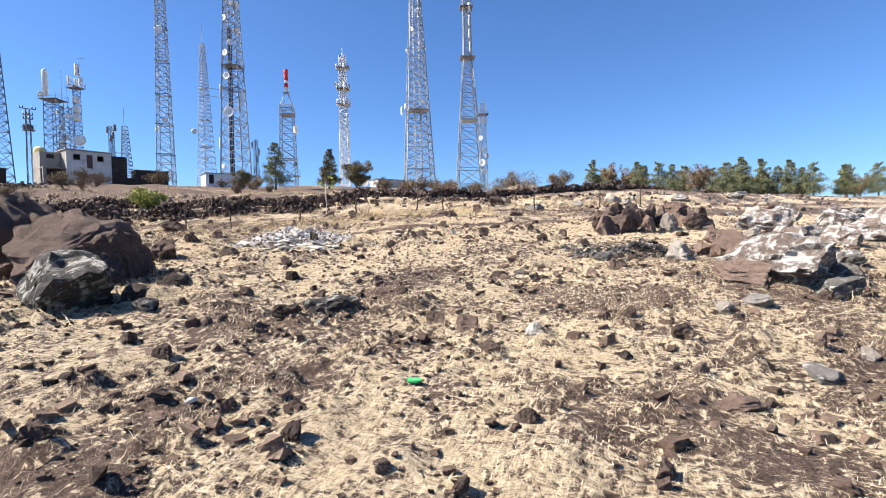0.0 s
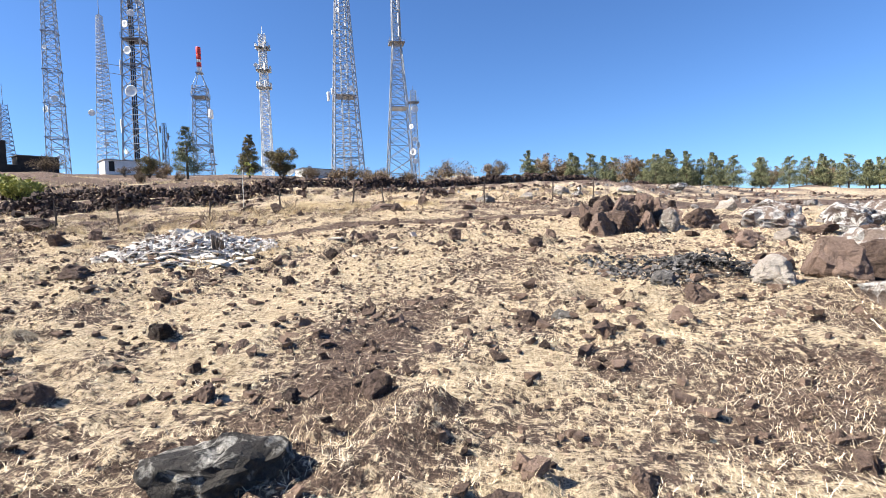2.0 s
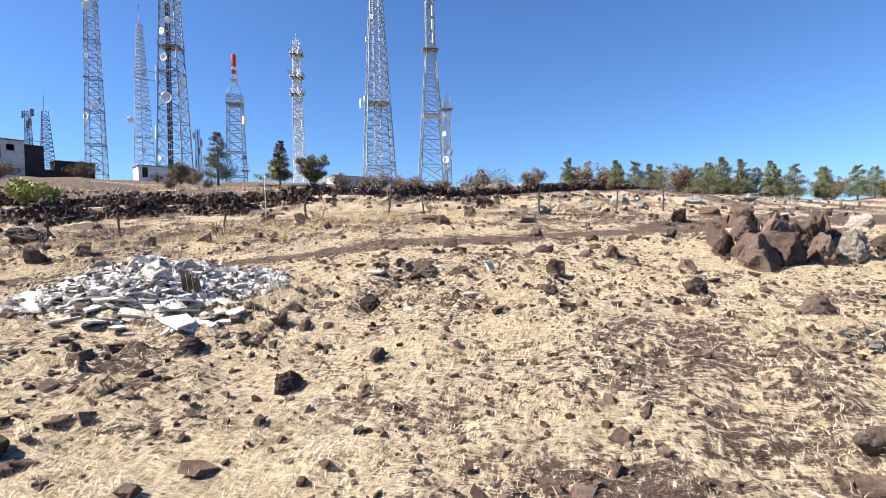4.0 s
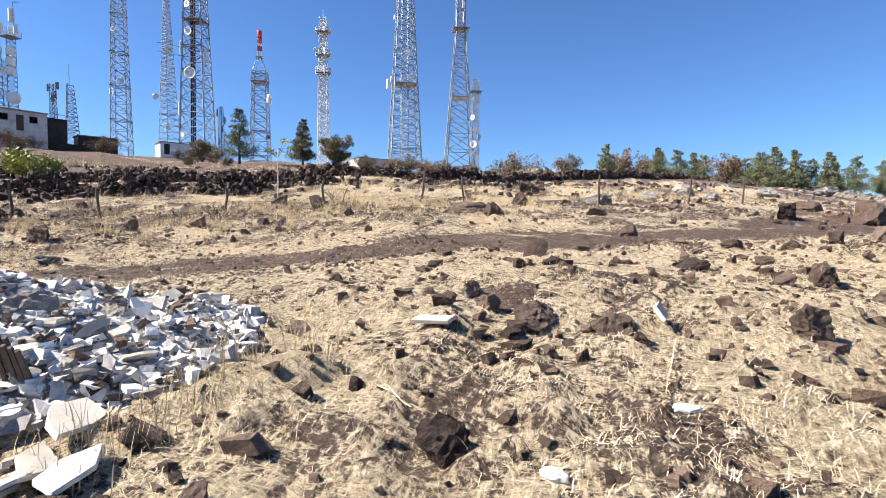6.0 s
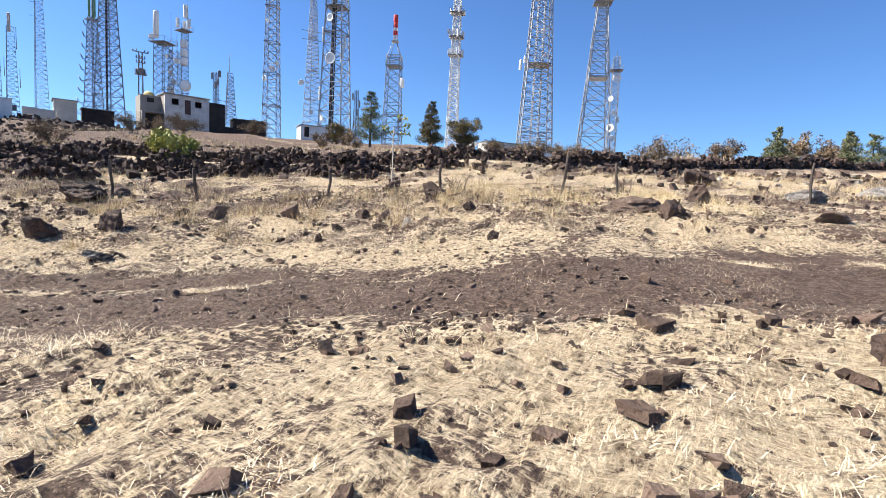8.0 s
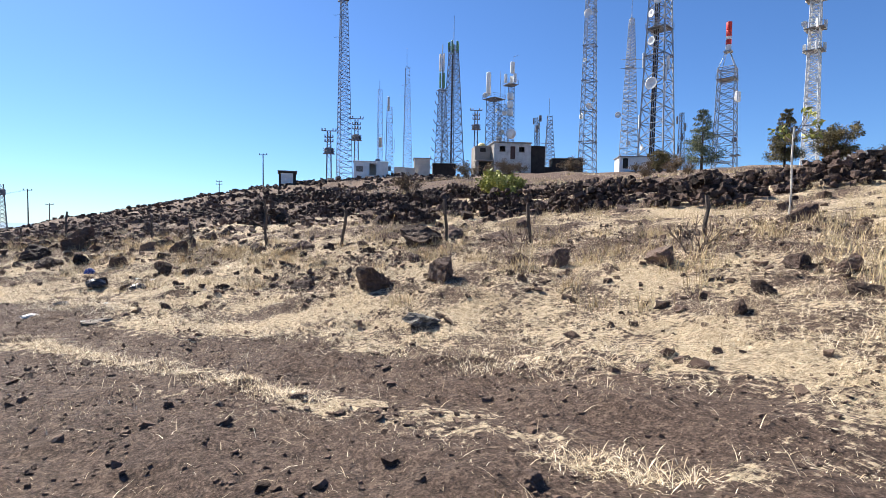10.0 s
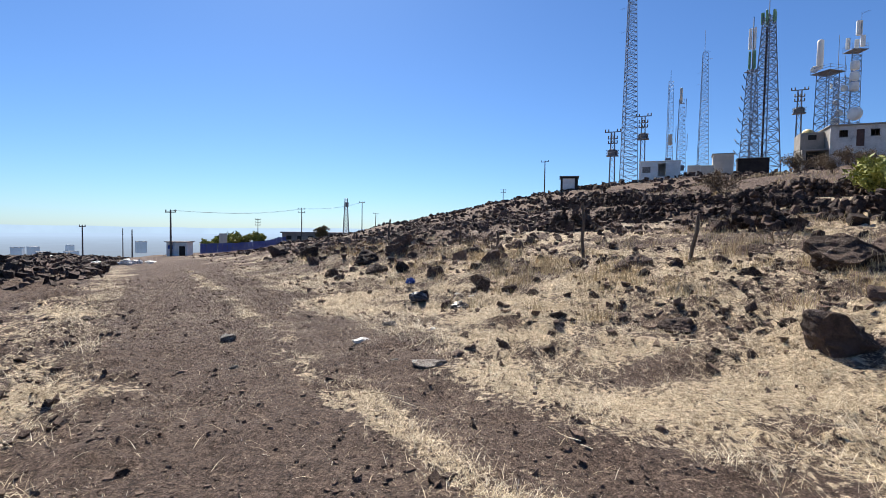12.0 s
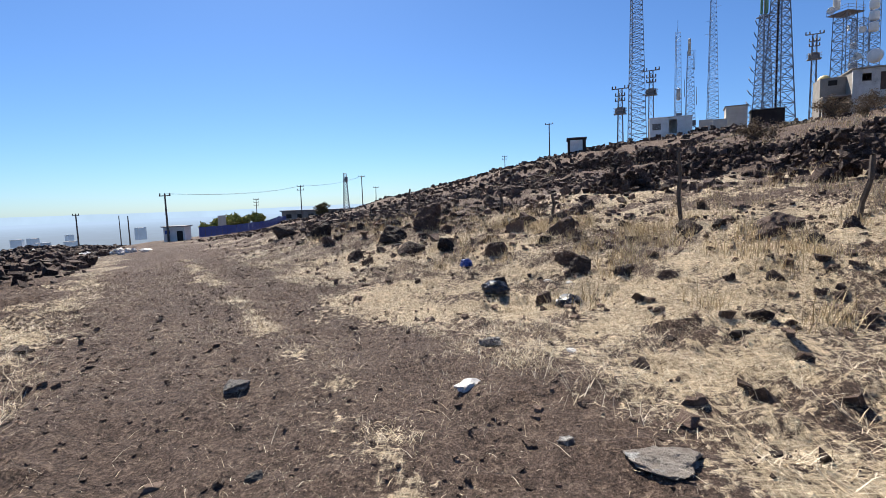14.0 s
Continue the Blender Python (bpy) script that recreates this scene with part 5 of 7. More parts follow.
cyp = conifer("cypress_tree", 6.6, 1.7, M_CYPRESS, 5, "olive-green conical tree behind the stone wall", 0.05, 0.24)
plant(cyp, -47.3, 77.6, 1.06, 0)
con = conifer("cedar_tree", 8.0, 2.4, M_PINE, 12, "dark blue-green conifer behind the stone wall", 0.15, 0.24)
plant(con, -54.8, 72.8, 1.0, 40)
rnd = bush("round_tree", 6.2, 2.6, M_CYPRESS, 31, "rounded brown-green tree behind the stone wall", 64, 0.13, "tree", 14)
plant(rnd, -48.9, 90.6, 1.0, 0)
plant(rnd, -64.0, 75.5, 0.62, 120)
scrub = bush("dry_scrub", 2.4, 2.0, M_RUST, 41, "grey-brown dry scrub on the slope", 20, 0.075)
for x, y, s in ((-83.0, 74.5, 1.6), (-71.5, 78.5, 0.8), (-66, 77, 1.0), (-60, 74, 0.9), (-35, 87, 1.5), (-30, 90, 1.4), (-25.5, 92, 1.4), (-21, 91, 1.3), (-39.5, 93, 1.3), (-16.3, 85, 2.3), (-13, 86, 1.2),
                (-50.3, 31.0, 0.9), (-62, 43, 1.0), (-84.5, 62, 1.2), (-86, 66, 1.0), (-75, 56, 0.9), (-90.0, 60.5, 1.1), (-57, 70, 1.0), (-69, 50, 0.8), (-68, 80, 1.1), (-28, 84, 1.3), (-33, 95, 1.5), (-24, 86, 1.1), (-19.5, 87, 1.0), (-31, 86, 1.2), (-37.5, 88, 1.2), (-44, 92, 1.3), (-41, 88, 1.0), (-10.5, 88, 1.0), (-51, 60, 0.8), (-45, 58, 0.7)):
    plant(scrub, x, y, s, rng.uniform(0, 360))
bare = bush("leafless_shrub", 1.1, 0.7, M_TWIG, 51, "leafless thorny shrub in dry grass", 0, 0.05, "shrub", 6)
for x, y, s in ((-17.7, 20.9, 0.75), (-14.2, 21.9, 0.85), (-28.5, 14.2, 0.8), (-30.0, 13.5, 0.7), (-26, 27, 0.9), (-20, 29.5, 0.8), (-12.5, 25.5, 0.8), (-9.0, 30, 0.9), (-3.5, 34, 0.9), (-33.8, 10.5, 0.8), (-24.2, 21, 0.7)):
    plant(bare, x, y, s, rng.uniform(0, 360))
leafy = bush("green_bush", 2.3, 2.0, M_LEAF, 61, "bright yellow-green leafy bush on the stone wall", 20, 0.15, "bush", 12)
plant(leafy, -33.6, 30.2, 0.8, 10)


def young_tree(x, y):
    t = thing("sapling", x, y, ground_z(x, y), "thin pale sapling with a few yellow-green leaves", "tree")
    bm = bmesh.new()
    stem = [Vector((0.02 * math.sin(k), 0.015 * k, 2.1 * k / 6 - 0.1)) for k in range(7)]
    for a, b in zip(stem, stem[1:]):
        add_rod(bm, a, b, 0.022, 0.018, 6)
    part("stem", bm, M_BEIGE, t, "pale bare stem")
    bm = bmesh.new()
    clumps = []
    q = random.Random(4)
    for k in range(8):
        a = q.uniform(0, 2 * math.pi)
        tip = stem[-1] + Vector((0.45 * math.cos(a), 0.45 * math.sin(a), q.uniform(-0.25, 0.35)))
        add_rod(bm, stem[-1 - k % 2], tip, 0.01, 0.005, 4)
        clumps.append((*tip, 0.13))
    part("twig", bm, M_BARK, t)
    ob = new("crown", crown_mesh("crown", clumps, 0.07, M_LEAF, 9, 12))
    ob.parent = t


young_tree(-15.9, 27.0)
greens = bush("roadside_tree", 5.0, 3.0, M_LEAF, 81, "dull green broadleaf tree near the far sheds", 20, 0.35, "tree", 9)
for x, y, s in ((-145.7, -59.3, 1.2), (-142, -56, 1.0), (-150, -57, 1.1), (-153, -53, 1.0), (-139, -60, 0.9), (-157, -64, 1.2)):
    plant(greens, x, y, s, rng.uniform(0, 360))
plant(rnd, -146.8, -31.5, 0.62, 30)
plant(rnd, -149.5, -33.5, 0.6, 200)


# ---- stones ----
def stone_mesh(name, mat, seed, level=2, flat=0.0):
    """An angular block: a ball cut by planes and roughened; 1 m wide, its foot at z = 0."""
    r = random.Random(seed)
    bm = bmesh.new()
    bmesh.ops.create_icosphere(bm, subdivisions=level, radius=0.62)
    planes = []
    for _ in range(13):
        n = Vector((r.gauss(0, 1), r.gauss(0, 1), r.gauss(0, 0.8))).normalized()
        planes.append((n, r.uniform(0.26, 0.46)))
    for v in bm.verts:
        v.co += v.co.normalized() * (0.16 * noise.noise(v.co * 2.4 + Vector((seed, 0, 0))) + 0.07 * noise.noise(v.co * 6 + Vector((0, seed, 0))))
        for n, d in planes:
            k = v.co.dot(n) - d
            if k > 0:
                v.co -= n * k * 0.93
        v.co += v.co.normalized() * (0.05 * noise.noise(v.co * 7 + Vector((0, 0, seed))) + 0.035 * noise.noise(v.co * 17 + Vector((0, 0, seed))) - 0.06 * max(0.0, 0.22 - abs(noise.noise(v.co * 3.1 + Vector((seed, 4, 0))))) / 0.22)
        v.co.z = max(v.co.z, -0.36)
    lo, hi = min(v.co.z for v in bm.verts), max(v.co.z for v in bm.verts)
    wid = max(max(v.co.x for v in bm.verts) - min(v.co.x for v in bm.verts), max(v.co.y for v in bm.verts) - min(v.co.y for v in bm.verts))
    for v in bm.verts:
        v.co = Vector((v.co.x / wid, v.co.y / wid, (v.co.z - lo) / (hi - lo)))
    return mesh_of(name, bm, mat)


STONE_KINDS = {"basalt": (M_BASALT, "rough dark basalt stone lying in dry grass"), "lichen": (M_LICHEN, "dark basalt boulder patched with grey lichen"),
               "brown": (M_BROWN, "weathered brown stone half sunk in the straw"), "grey": (M_GREY, "flat grey stone bedded in the ground"), "crusted": (M_CRUST, "broad brown boulder crusted with pale lichen"), "pale": (M_PALE, "pale whitish stone lying in dry grass")}
STONE_MESHES = {k: [stone_mesh("stone", m, 100 + 17 * i + 3 * j, 4) for i in range(7)] for j, (k, (m, _)) in enumerate(STONE_KINDS.items())}


def stones(kind, place, rows, lift=0.0):
    for x, y, w, h in rows:
        ob = new("boulder" if w > 0.7 else "stone", rng.choice(STONE_MESHES[kind]))
        sink = 0.22 * h + 0.02
        ob.matrix_basis = pose(x, y, ground_z(x, y) - sink + lift, rng.uniform(-6, 6), rng.uniform(-6, 6), rng.uniform(0, 360)) @ Matrix.Diagonal((w * 1.02, w * rng.uniform(0.7, 0.95), h * 1.05 + sink, 1))
        label = STONE_KINDS[kind][1]
        if w > 0.7:
            label = "large " + label
        tagged(ob, label, "rock", "stones " + place)


stones("basalt", "by the wheel track", [(-5.21, 12.62, 0.11, 0.06), (-3.73, 13.48, 0.12, 0.05), (-4.86, 15.82, 0.2, 0.11), (-4.72, 16.51, 0.4, 0.19), (-3.01, 16.54, 0.36, 0.15)])
stones("basalt", "by the old camp", [(-4.63, 11.09, 0.11, 0.06), (-4.32, 11.65, 0.08, 0.05), (-4.55, 12.21, 0.24, 0.17)])
stones("brown", "by the wheel track", [(-5.1, 12.81, 0.11, 0.06), (-5.92, 13.19, 0.15, 0.09), (-4.77, 13.65, 0.13, 0.05), (-3.87, 13.66, 0.36, 0.16), (-4.42, 13.84, 0.37, 0.13), (-4.79, 14.05, 0.2, 0.11), (-5.13, 14.03, 0.16, 0.1), (-3.11, 13.87, 0.11, 0.07), (-5.0, 14.41, 0.24, 0.12), (-4.45, 15.93, 0.31, 0.09), (-2.56, 15.91, 0.2, 0.08), (-2.16, 16.79, 0.18, 0.09), (-2.03, 17.41, 0.25, 0.1), (-2.02, 18.92, 0.32, 0.1), (-2.84, 19.35, 0.42, 0.1), (-1.16, 19.33, 0.53, 0.19)])
stones("brown", "below the fence", [(-9.81, 15.7, 0.12, 0.05), (-10.36, 16.21, 0.16, 0.06), (-9.8, 19.15, 0.14, 0.05), (-8.64, 19.89, 0.22, 0.13), (-9.32, 20.96, 0.28, 0.08), (-11.37, 20.73, 0.31, 0.1), (-14.2, 21.16, 0.66, 0.25), (-15.73, 20.41, 0.53, 0.27)])
stones("brown", "by the old camp", [(-4.76, 11.55, 0.12, 0.06), (-4.99, 11.5, 0.13, 0.08), (-5.24, 11.48, 0.2, 0.12), (-2.67, 12.53, 0.22, 0.08), (-2.95, 12.9, 0.12, 0.07), (-2.0, 13.57, 0.1, 0.06), (-2.68, 14.02, 0.3, 0.18), (-2.82, 14.58, 0.16, 0.07), (-2.26, 15.88, 0.21, 0.11), (-1.52, 15.73, 0.25, 0.11), (-1.79, 16.36, 0.31, 0.19)])
stones("brown", "across the field", [(-0.91, 5.1, 0.13, 0.08), (-0.56, 5.43, 0.26, 0.16), (-1.01, 5.71, 0.24, 0.14), (-0.38, 6.14, 0.15, 0.09), (1.0, 6.42, 0.18, 0.11), (0.72, 6.72, 0.12, 0.07), (-1.92, 6.79, 0.23, 0.14), (-4.03, 6.27, 0.23, 0.1)])
stones("brown", "middle of the field", [(-1.71, 7.68, 0.2, 0.07), (-1.2, 7.66, 0.15, 0.06), (-1.48, 8.06, 0.1, 0.06), (-2.54, 8.66, 0.13, 0.05), (0.8, 9.71, 0.4, 0.17), (-4.3, 10.07, 0.24, 0.1), (-5.49, 10.47, 0.37, 0.12), (-0.05, 13.0, 0.41, 0.16), (-0.77, 15.52, 0.37, 0.22), (-3.49, 21.0, 0.49, 0.24), (-6.7, 27.79, 0.71, 0.43)])
stones("basalt", "across the field", [(-1.1, 5.28, 0.1, 0.06), (-0.8, 5.47, 0.1, 0.06), (-2.54, 5.24, 0.31, 0.12), (-3.73, 5.46, 0.19, 0.09), (-2.41, 6.64, 0.14, 0.08), (-3.0, 6.54, 0.2, 0.1), (-1.84, 7.23, 0.13, 0.08)])
stones("pale", "along the lane", [(-16.55, 13.6, 0.44, 0.06)])
stones("grey", "along the lane", [(-16.9, 13.2, 0.12, 0.04), (-16.59, 11.54, 0.1, 0.04), (-17.79, 10.83, 0.23, 0.06), (-18.69, 12.79, 0.27, 0.05)])
stones("basalt", "round the heap of stones", [(-2.28, 7.81, 0.09, 0.06), (-0.83, 7.94, 0.1, 0.06), (-4.26, 7.68, 0.23, 0.14), (-5.23, 8.83, 0.27, 0.16), (2.17, 19.81, 0.52, 0.31), (1.6, 20.6, 0.67, 0.4), (4.35, 26.54, 0.69, 0.41), (1.34, 28.09, 0.84, 0.51), (3.55, 28.18, 1.16, 0.7)])
stones("basalt", "east of the start", [(0.14, 3.0, 0.11, 0.07), (-0.3, 3.0, 0.1, 0.06), (-0.97, 3.09, 0.17, 0.1), (0.4, 4.93, 0.1, 0.06), (0.95, 5.18, 0.12, 0.07)])
stones("grey", "across the field", [(0.1, 5.75, 0.3, 0.13), (-2.14, 5.21, 0.15, 0.09)])
stones("brown", "round the heap of stones", [(-3.35, 7.49, 0.16, 0.06), (-0.99, 8.82, 0.28, 0.11), (-0.04, 8.57, 0.15, 0.06), (-0.33, 8.83, 0.11, 0.06), (0.46, 8.9, 0.28, 0.15), (-1.01, 9.86, 0.2, 0.08), (3.16, 14.77, 0.83, 0.26), (0.49, 16.35, 0.91, 0.55), (3.02, 17.69, 0.89, 0.47), (0.97, 21.55, 0.6, 0.36)])
stones("brown", "east of the start", [(1.16, 3.47, 0.13, 0.08), (0.37, 3.79, 0.17, 0.07), (1.68, 4.6, 0.36, 0.07), (1.52, 5.06, 0.19, 0.08), (1.46, 5.79, 0.27, 0.12), (2.63, 5.99, 0.19, 0.12), (2.08, 6.56, 0.2, 0.11), (2.43, 11.59, 0.38, 0.23), (5.39, 16.96, 0.84, 0.26), (7.12, 18.25, 0.64, 0.21)])
stones("lichen", "across the field", [(-2.25, 5.67, 0.63, 0.22)])
stones("brown", "along the lane", [(-17.24, 14.04, 0.1, 0.04)])
stones("grey", "round the heap of stones", [(-0.66, 8.8, 0.24, 0.07)])
stones("basalt", "near the start", [(-1.19, 3.47, 0.15, 0.09), (-1.67, 3.34, 0.15, 0.06), (-2.46, 2.58, 0.24, 0.11), (-2.83, 3.85, 0.18, 0.11), (-2.51, 4.68, 0.2, 0.1), (-3.2, 4.72, 0.14, 0.08), (-3.11, 4.82, 0.15, 0.09), (-3.34, 4.66, 0.15, 0.09), (-3.78, 4.25, 0.19, 0.1), (-4.62, 5.72, 0.22, 0.11), (-5.15, 5.41, 0.37, 0.22), (-5.76, 6.57, 0.52, 0.22), (-7.28, 7.43, 0.51, 0.3), (-9.07, 6.26, 0.67, 0.4), (-8.36, 8.76, 0.74, 0.43), (-10.28, 7.41, 2.56, 1.44), (-7.55, 9.83, 0.51, 0.18)])
stones("basalt", "along the lane", [(-17.99, 13.89, 0.15, 0.06), (-18.41, 14.81, 0.19, 0.05), (-18.41, 15.15, 0.16, 0.06), (-18.88, 15.22, 0.25, 0.08), (-19.49, 13.0, 0.15, 0.06), (-20.18, 13.66, 0.2, 0.09), (-20.0, 15.89, 0.22, 0.1), (-20.61, 14.96, 0.25, 0.1), (-21.11, 14.54, 0.27, 0.12), (-21.24, 17.03, 0.21, 0.12), (-23.23, 16.68, 0.23, 0.14), (-25.26, 11.82, 0.44, 0.26), (-25.14, 10.06, 0.3, 0.18), (-27.37, 13.7, 0.62, 0.25), (-27.63, 15.02, 0.62, 0.27), (-29.43, 7.77, 0.55, 0.33), (-31.0, 9.62, 0.49, 0.29)])
stones("grey", "on the bank", [(-14.23, 17.25, 0.49, 0.1)])
stones("grey", "east of the start", [(2.43, 5.25, 0.4, 0.08), (2.45, 7.31, 0.33, 0.13), (3.45, 7.89, 0.53, 0.2)])
stones("crusted", "east of the start", [(3.18, 9.05, 2.13, 0.66)])
stones("grey", "middle of the field", [(0.6, 10.27, 0.42, 0.14)])
stones("basalt", "on the slope by the lane", [(-16.71, 16.39, 0.12, 0.06), (-16.69, 16.76, 0.13, 0.07), (-17.99, 16.56, 0.48, 0.18), (-17.38, 17.49, 0.19, 0.1), (-19.91, 16.44, 0.2, 0.09), (-20.0, 18.35, 0.3, 0.14), (-21.45, 12.82, 0.28, 0.1), (-22.1, 13.97, 0.47, 0.19), (-21.79, 16.74, 0.37, 0.19), (-21.69, 17.81, 0.37, 0.22), (-22.1, 18.75, 0.39, 0.16), (-23.1, 16.16, 0.44, 0.26), (-23.62, 12.96, 0.45, 0.27), (-26.2, 14.38, 0.66, 0.39), (-25.96, 10.89, 0.66, 0.26), (-26.07, 9.57, 0.56, 0.23), (-28.7, 15.54, 0.52, 0.31), (-29.11, 10.98, 0.81, 0.41), (-34.56, 4.29, 0.92, 0.44)])
stones("pale", "east of the start", [(2.91, 5.82, 0.16, 0.1), (1.99, 6.86, 0.26, 0.12), (1.85, 10.4, 0.72, 0.34)])
stones("basalt", "middle of the field", [(-3.89, 10.66, 0.16, 0.1), (-0.98, 13.59, 0.3, 0.18), (-12.43, 24.29, 0.71, 0.38), (-14.79, 25.6, 0.62, 0.34)])
stones("basalt", "below the fence", [(-11.93, 19.75, 0.22, 0.13), (-10.62, 21.11, 0.21, 0.13), (-12.22, 20.54, 0.28, 0.14), (-9.78, 22.26, 0.3, 0.12), (-11.91, 21.59, 0.29, 0.18), (-12.43, 21.49, 0.31, 0.18), (-10.61, 22.8, 0.34, 0.14), (-16.27, 20.0, 0.31, 0.19)])
stones("basalt", "on the bank", [(-15.85, 18.29, 0.59, 0.35), (-16.42, 17.35, 0.57, 0.34), (-15.93, 19.65, 0.23, 0.14), (-17.55, 18.48, 0.25, 0.15), (-20.59, 13.45, 0.33, 0.15), (-21.54, 14.09, 0.36, 0.22), (-20.78, 20.89, 0.88, 0.29), (-22.51, 17.2, 0.69, 0.27), (-21.08, 23.27, 0.51, 0.25), (-24.48, 14.24, 0.66, 0.4), (-25.12, 24.58, 0.36, 0.22), (-28.45, 10.06, 1.01, 0.4), (-30.94, 10.8, 1.15, 0.58), (-31.73, 13.04, 1.39, 0.6), (-31.63, 6.87, 0.99, 0.56)])
stones("lichen", "near the start", [(-4.42, 5.01, 0.36, 0.17), (-5.75, 5.05, 1.45, 0.66)])
stones("basalt", "near the start", [(-8.1, 6.5, 2.0, 1.15), (-7.1, 6.7, 1.1, 0.8), (-6.6, 6.2, 0.7, 0.5)])
stones("pale", "below the fence", [(-11.06, 21.2, 0.27, 0.16)])
stones("pale", "round the heap of stones", [(4.04, 15.3, 0.58, 0.29), (2.12, 17.74, 0.63, 0.38), (6.22, 25.82, 0.8, 0.48)])
stones("basalt", "above the wheel track", [(-6.73, 23.62, 0.64, 0.39), (3.39, 32.88, 0.89, 0.41), (-7.51, 35.76, 1.24, 0.59)])
stones("brown", "above the wheel track", [(-7.69, 24.25, 1.33, 0.32), (-4.07, 25.87, 0.77, 0.25)])
stones("grey", "above the wheel track", [(-4.18, 32.02, 1.09, 0.35), (-2.03, 35.47, 0.99, 0.4), (1.19, 38.23, 1.33, 0.42), (4.89, 44.04, 1.57, 0.5), (10.05, 50.17, 1.8, 0.58)])
stones("brown", "near the start", [(-19.83, 19.59, 1.09, 0.44)])
stones("pale", "above the wheel track", [(0.07, 40.49, 1.46, 0.53)])

stones("grey", "east of the start", [(3.9, 9.2, 0.6, 0.3), (4.6, 11.5, 0.7, 0.26), (6.3, 11.0, 0.6, 0.3), (7.4, 14.5, 0.65, 0.3)])
stones("crusted", "east of the start", [(5.0, 9.8, 0.7, 0.32), (6.5, 12.8, 0.7, 0.3), (8.2, 13.0, 0.8, 0.34), (9.5, 18.5, 0.8, 0.32)])


stones("brown", "in the heap of stones", [(0.85, 16.75, 0.95, 0.5), (1.6, 16.9, 0.6, 0.5), (0.2, 17.3, 0.55, 0.4), (0.75, 17.5, 0.6, 0.45), (1.35, 17.5, 0.65, 0.5), (2.0, 17.75, 0.62, 0.5), (1.5, 18.2, 0.8, 0.55), (2.5, 18.3, 0.6, 0.45)])
stones("basalt", "in the heap of stones", [(0.5, 17.0, 0.5, 0.42), (1.15, 17.05, 0.45, 0.45), (0.3, 18.0, 0.6, 0.5), (1.8, 18.6, 0.7, 0.5)])
stones("brown", "in the heap of stones", [(0.5, 17.35, 0.5, 0.34), (1.05, 17.35, 0.55, 0.36), (1.7, 17.5, 0.5, 0.4), (1.2, 17.9, 0.6, 0.36), (0.75, 17.9, 0.5, 0.36), (2.05, 18.05, 0.45, 0.34)], 0.36)
stones("pale", "in the heap of stones", [(2.2, 17.25, 0.5, 0.5)])
stones("brown", "east of the start", [(2.8, 10.9, 0.92, 0.52), (2.5, 8.75, 0.8, 0.26), (3.6, 11.6, 0.9, 0.5)])
stones("crusted", "east of the start", [(4.2, 13.0, 1.3, 0.5), (5.6, 14.2, 1.2, 0.5), (6.6, 16.0, 1.5, 0.6), (5.1, 18.6, 1.6, 0.6), (7.4, 19.3, 1.9, 0.75), (9.0, 21.0, 1.8, 0.7), (6.5, 22.5, 1.5, 0.6)])


def scatter_mesh(name, pts, sizes, mat, seed, squash=(0.45, 0.9), tip=0.35):
    """Angular little stones, joined: split blocks, each shaped by chance."""
    r = np.random.default_rng(seed)
    base = np.array([(x, y, z) for z in (-1, 1) for x, y in ((-1, -1), (1, -1), (1, 1), (-1, 1))], float) * 0.78
    tri = np.array([(0, 2, 1), (0, 3, 2), (4, 5, 6), (4, 6, 7), (0, 1, 5), (0, 5, 4), (1, 2, 6), (1, 6, 5), (2, 3, 7), (2, 7, 6), (3, 0, 4), (3, 4, 7)])
    n = len(pts)
    v = base[None] * r.uniform(0.55, 1.15, (n, 8, 1)) + r.normal(0, 0.16, (n, 8, 3))
    v = v * np.stack([r.uniform(0.75, 1.2, n), r.uniform(0.6, 1.0, n), r.uniform(*squash, n)], 1)[:, None]
    if tip:
        b = r.normal(0, tip, n)
        c, s = np.cos(b)[:, None], np.sin(b)[:, None]
        v = np.stack([v[..., 0] * c - v[..., 2] * s, v[..., 1], v[..., 0] * s + v[..., 2] * c], -1)
    a = r.uniform(0, 2 * np.pi, n)
    c, s = np.cos(a)[:, None], np.sin(a)[:, None]
    x, y = v[..., 0] * c - v[..., 1] * s, v[..., 0] * s + v[..., 1] * c
    v = np.stack([x, y, v[..., 2]], -1) * (np.asarray(sizes)[:, None, None] * 0.5) + np.asarray(pts)[:, None]
    f = (tri[None] + 8 * np.arange(n)[:, None, None]).reshape(-1, 3)
    me = bpy.data.meshes.new(name)
    me.vertices.add(n * 8)
    me.vertices.foreach_set("co", v.ravel())
    me.loops.add(f.size)
    me.loops.foreach_set("vertex_index", f.ravel())
    me.polygons.add(len(f))
    me.polygons.foreach_set("loop_start", np.arange(0, f.size, 3))
    me.polygons.foreach_set("use_smooth", np.zeros(len(f), bool))
    me.update(calc_edges=True)
    me.materials.append(mat)
    return me


def uv_to_xy(u, v):
    return 0.81 * u - 0.586 * v, 0.586 * u + 0.81 * v


def off_path(x, y, gap=0.5):
    keep = np.ones(len(x), bool)
    for _, eye, _, _ in PATH:
        keep &= np.hypot(x - eye[0], y - eye[1]) > gap
    return keep


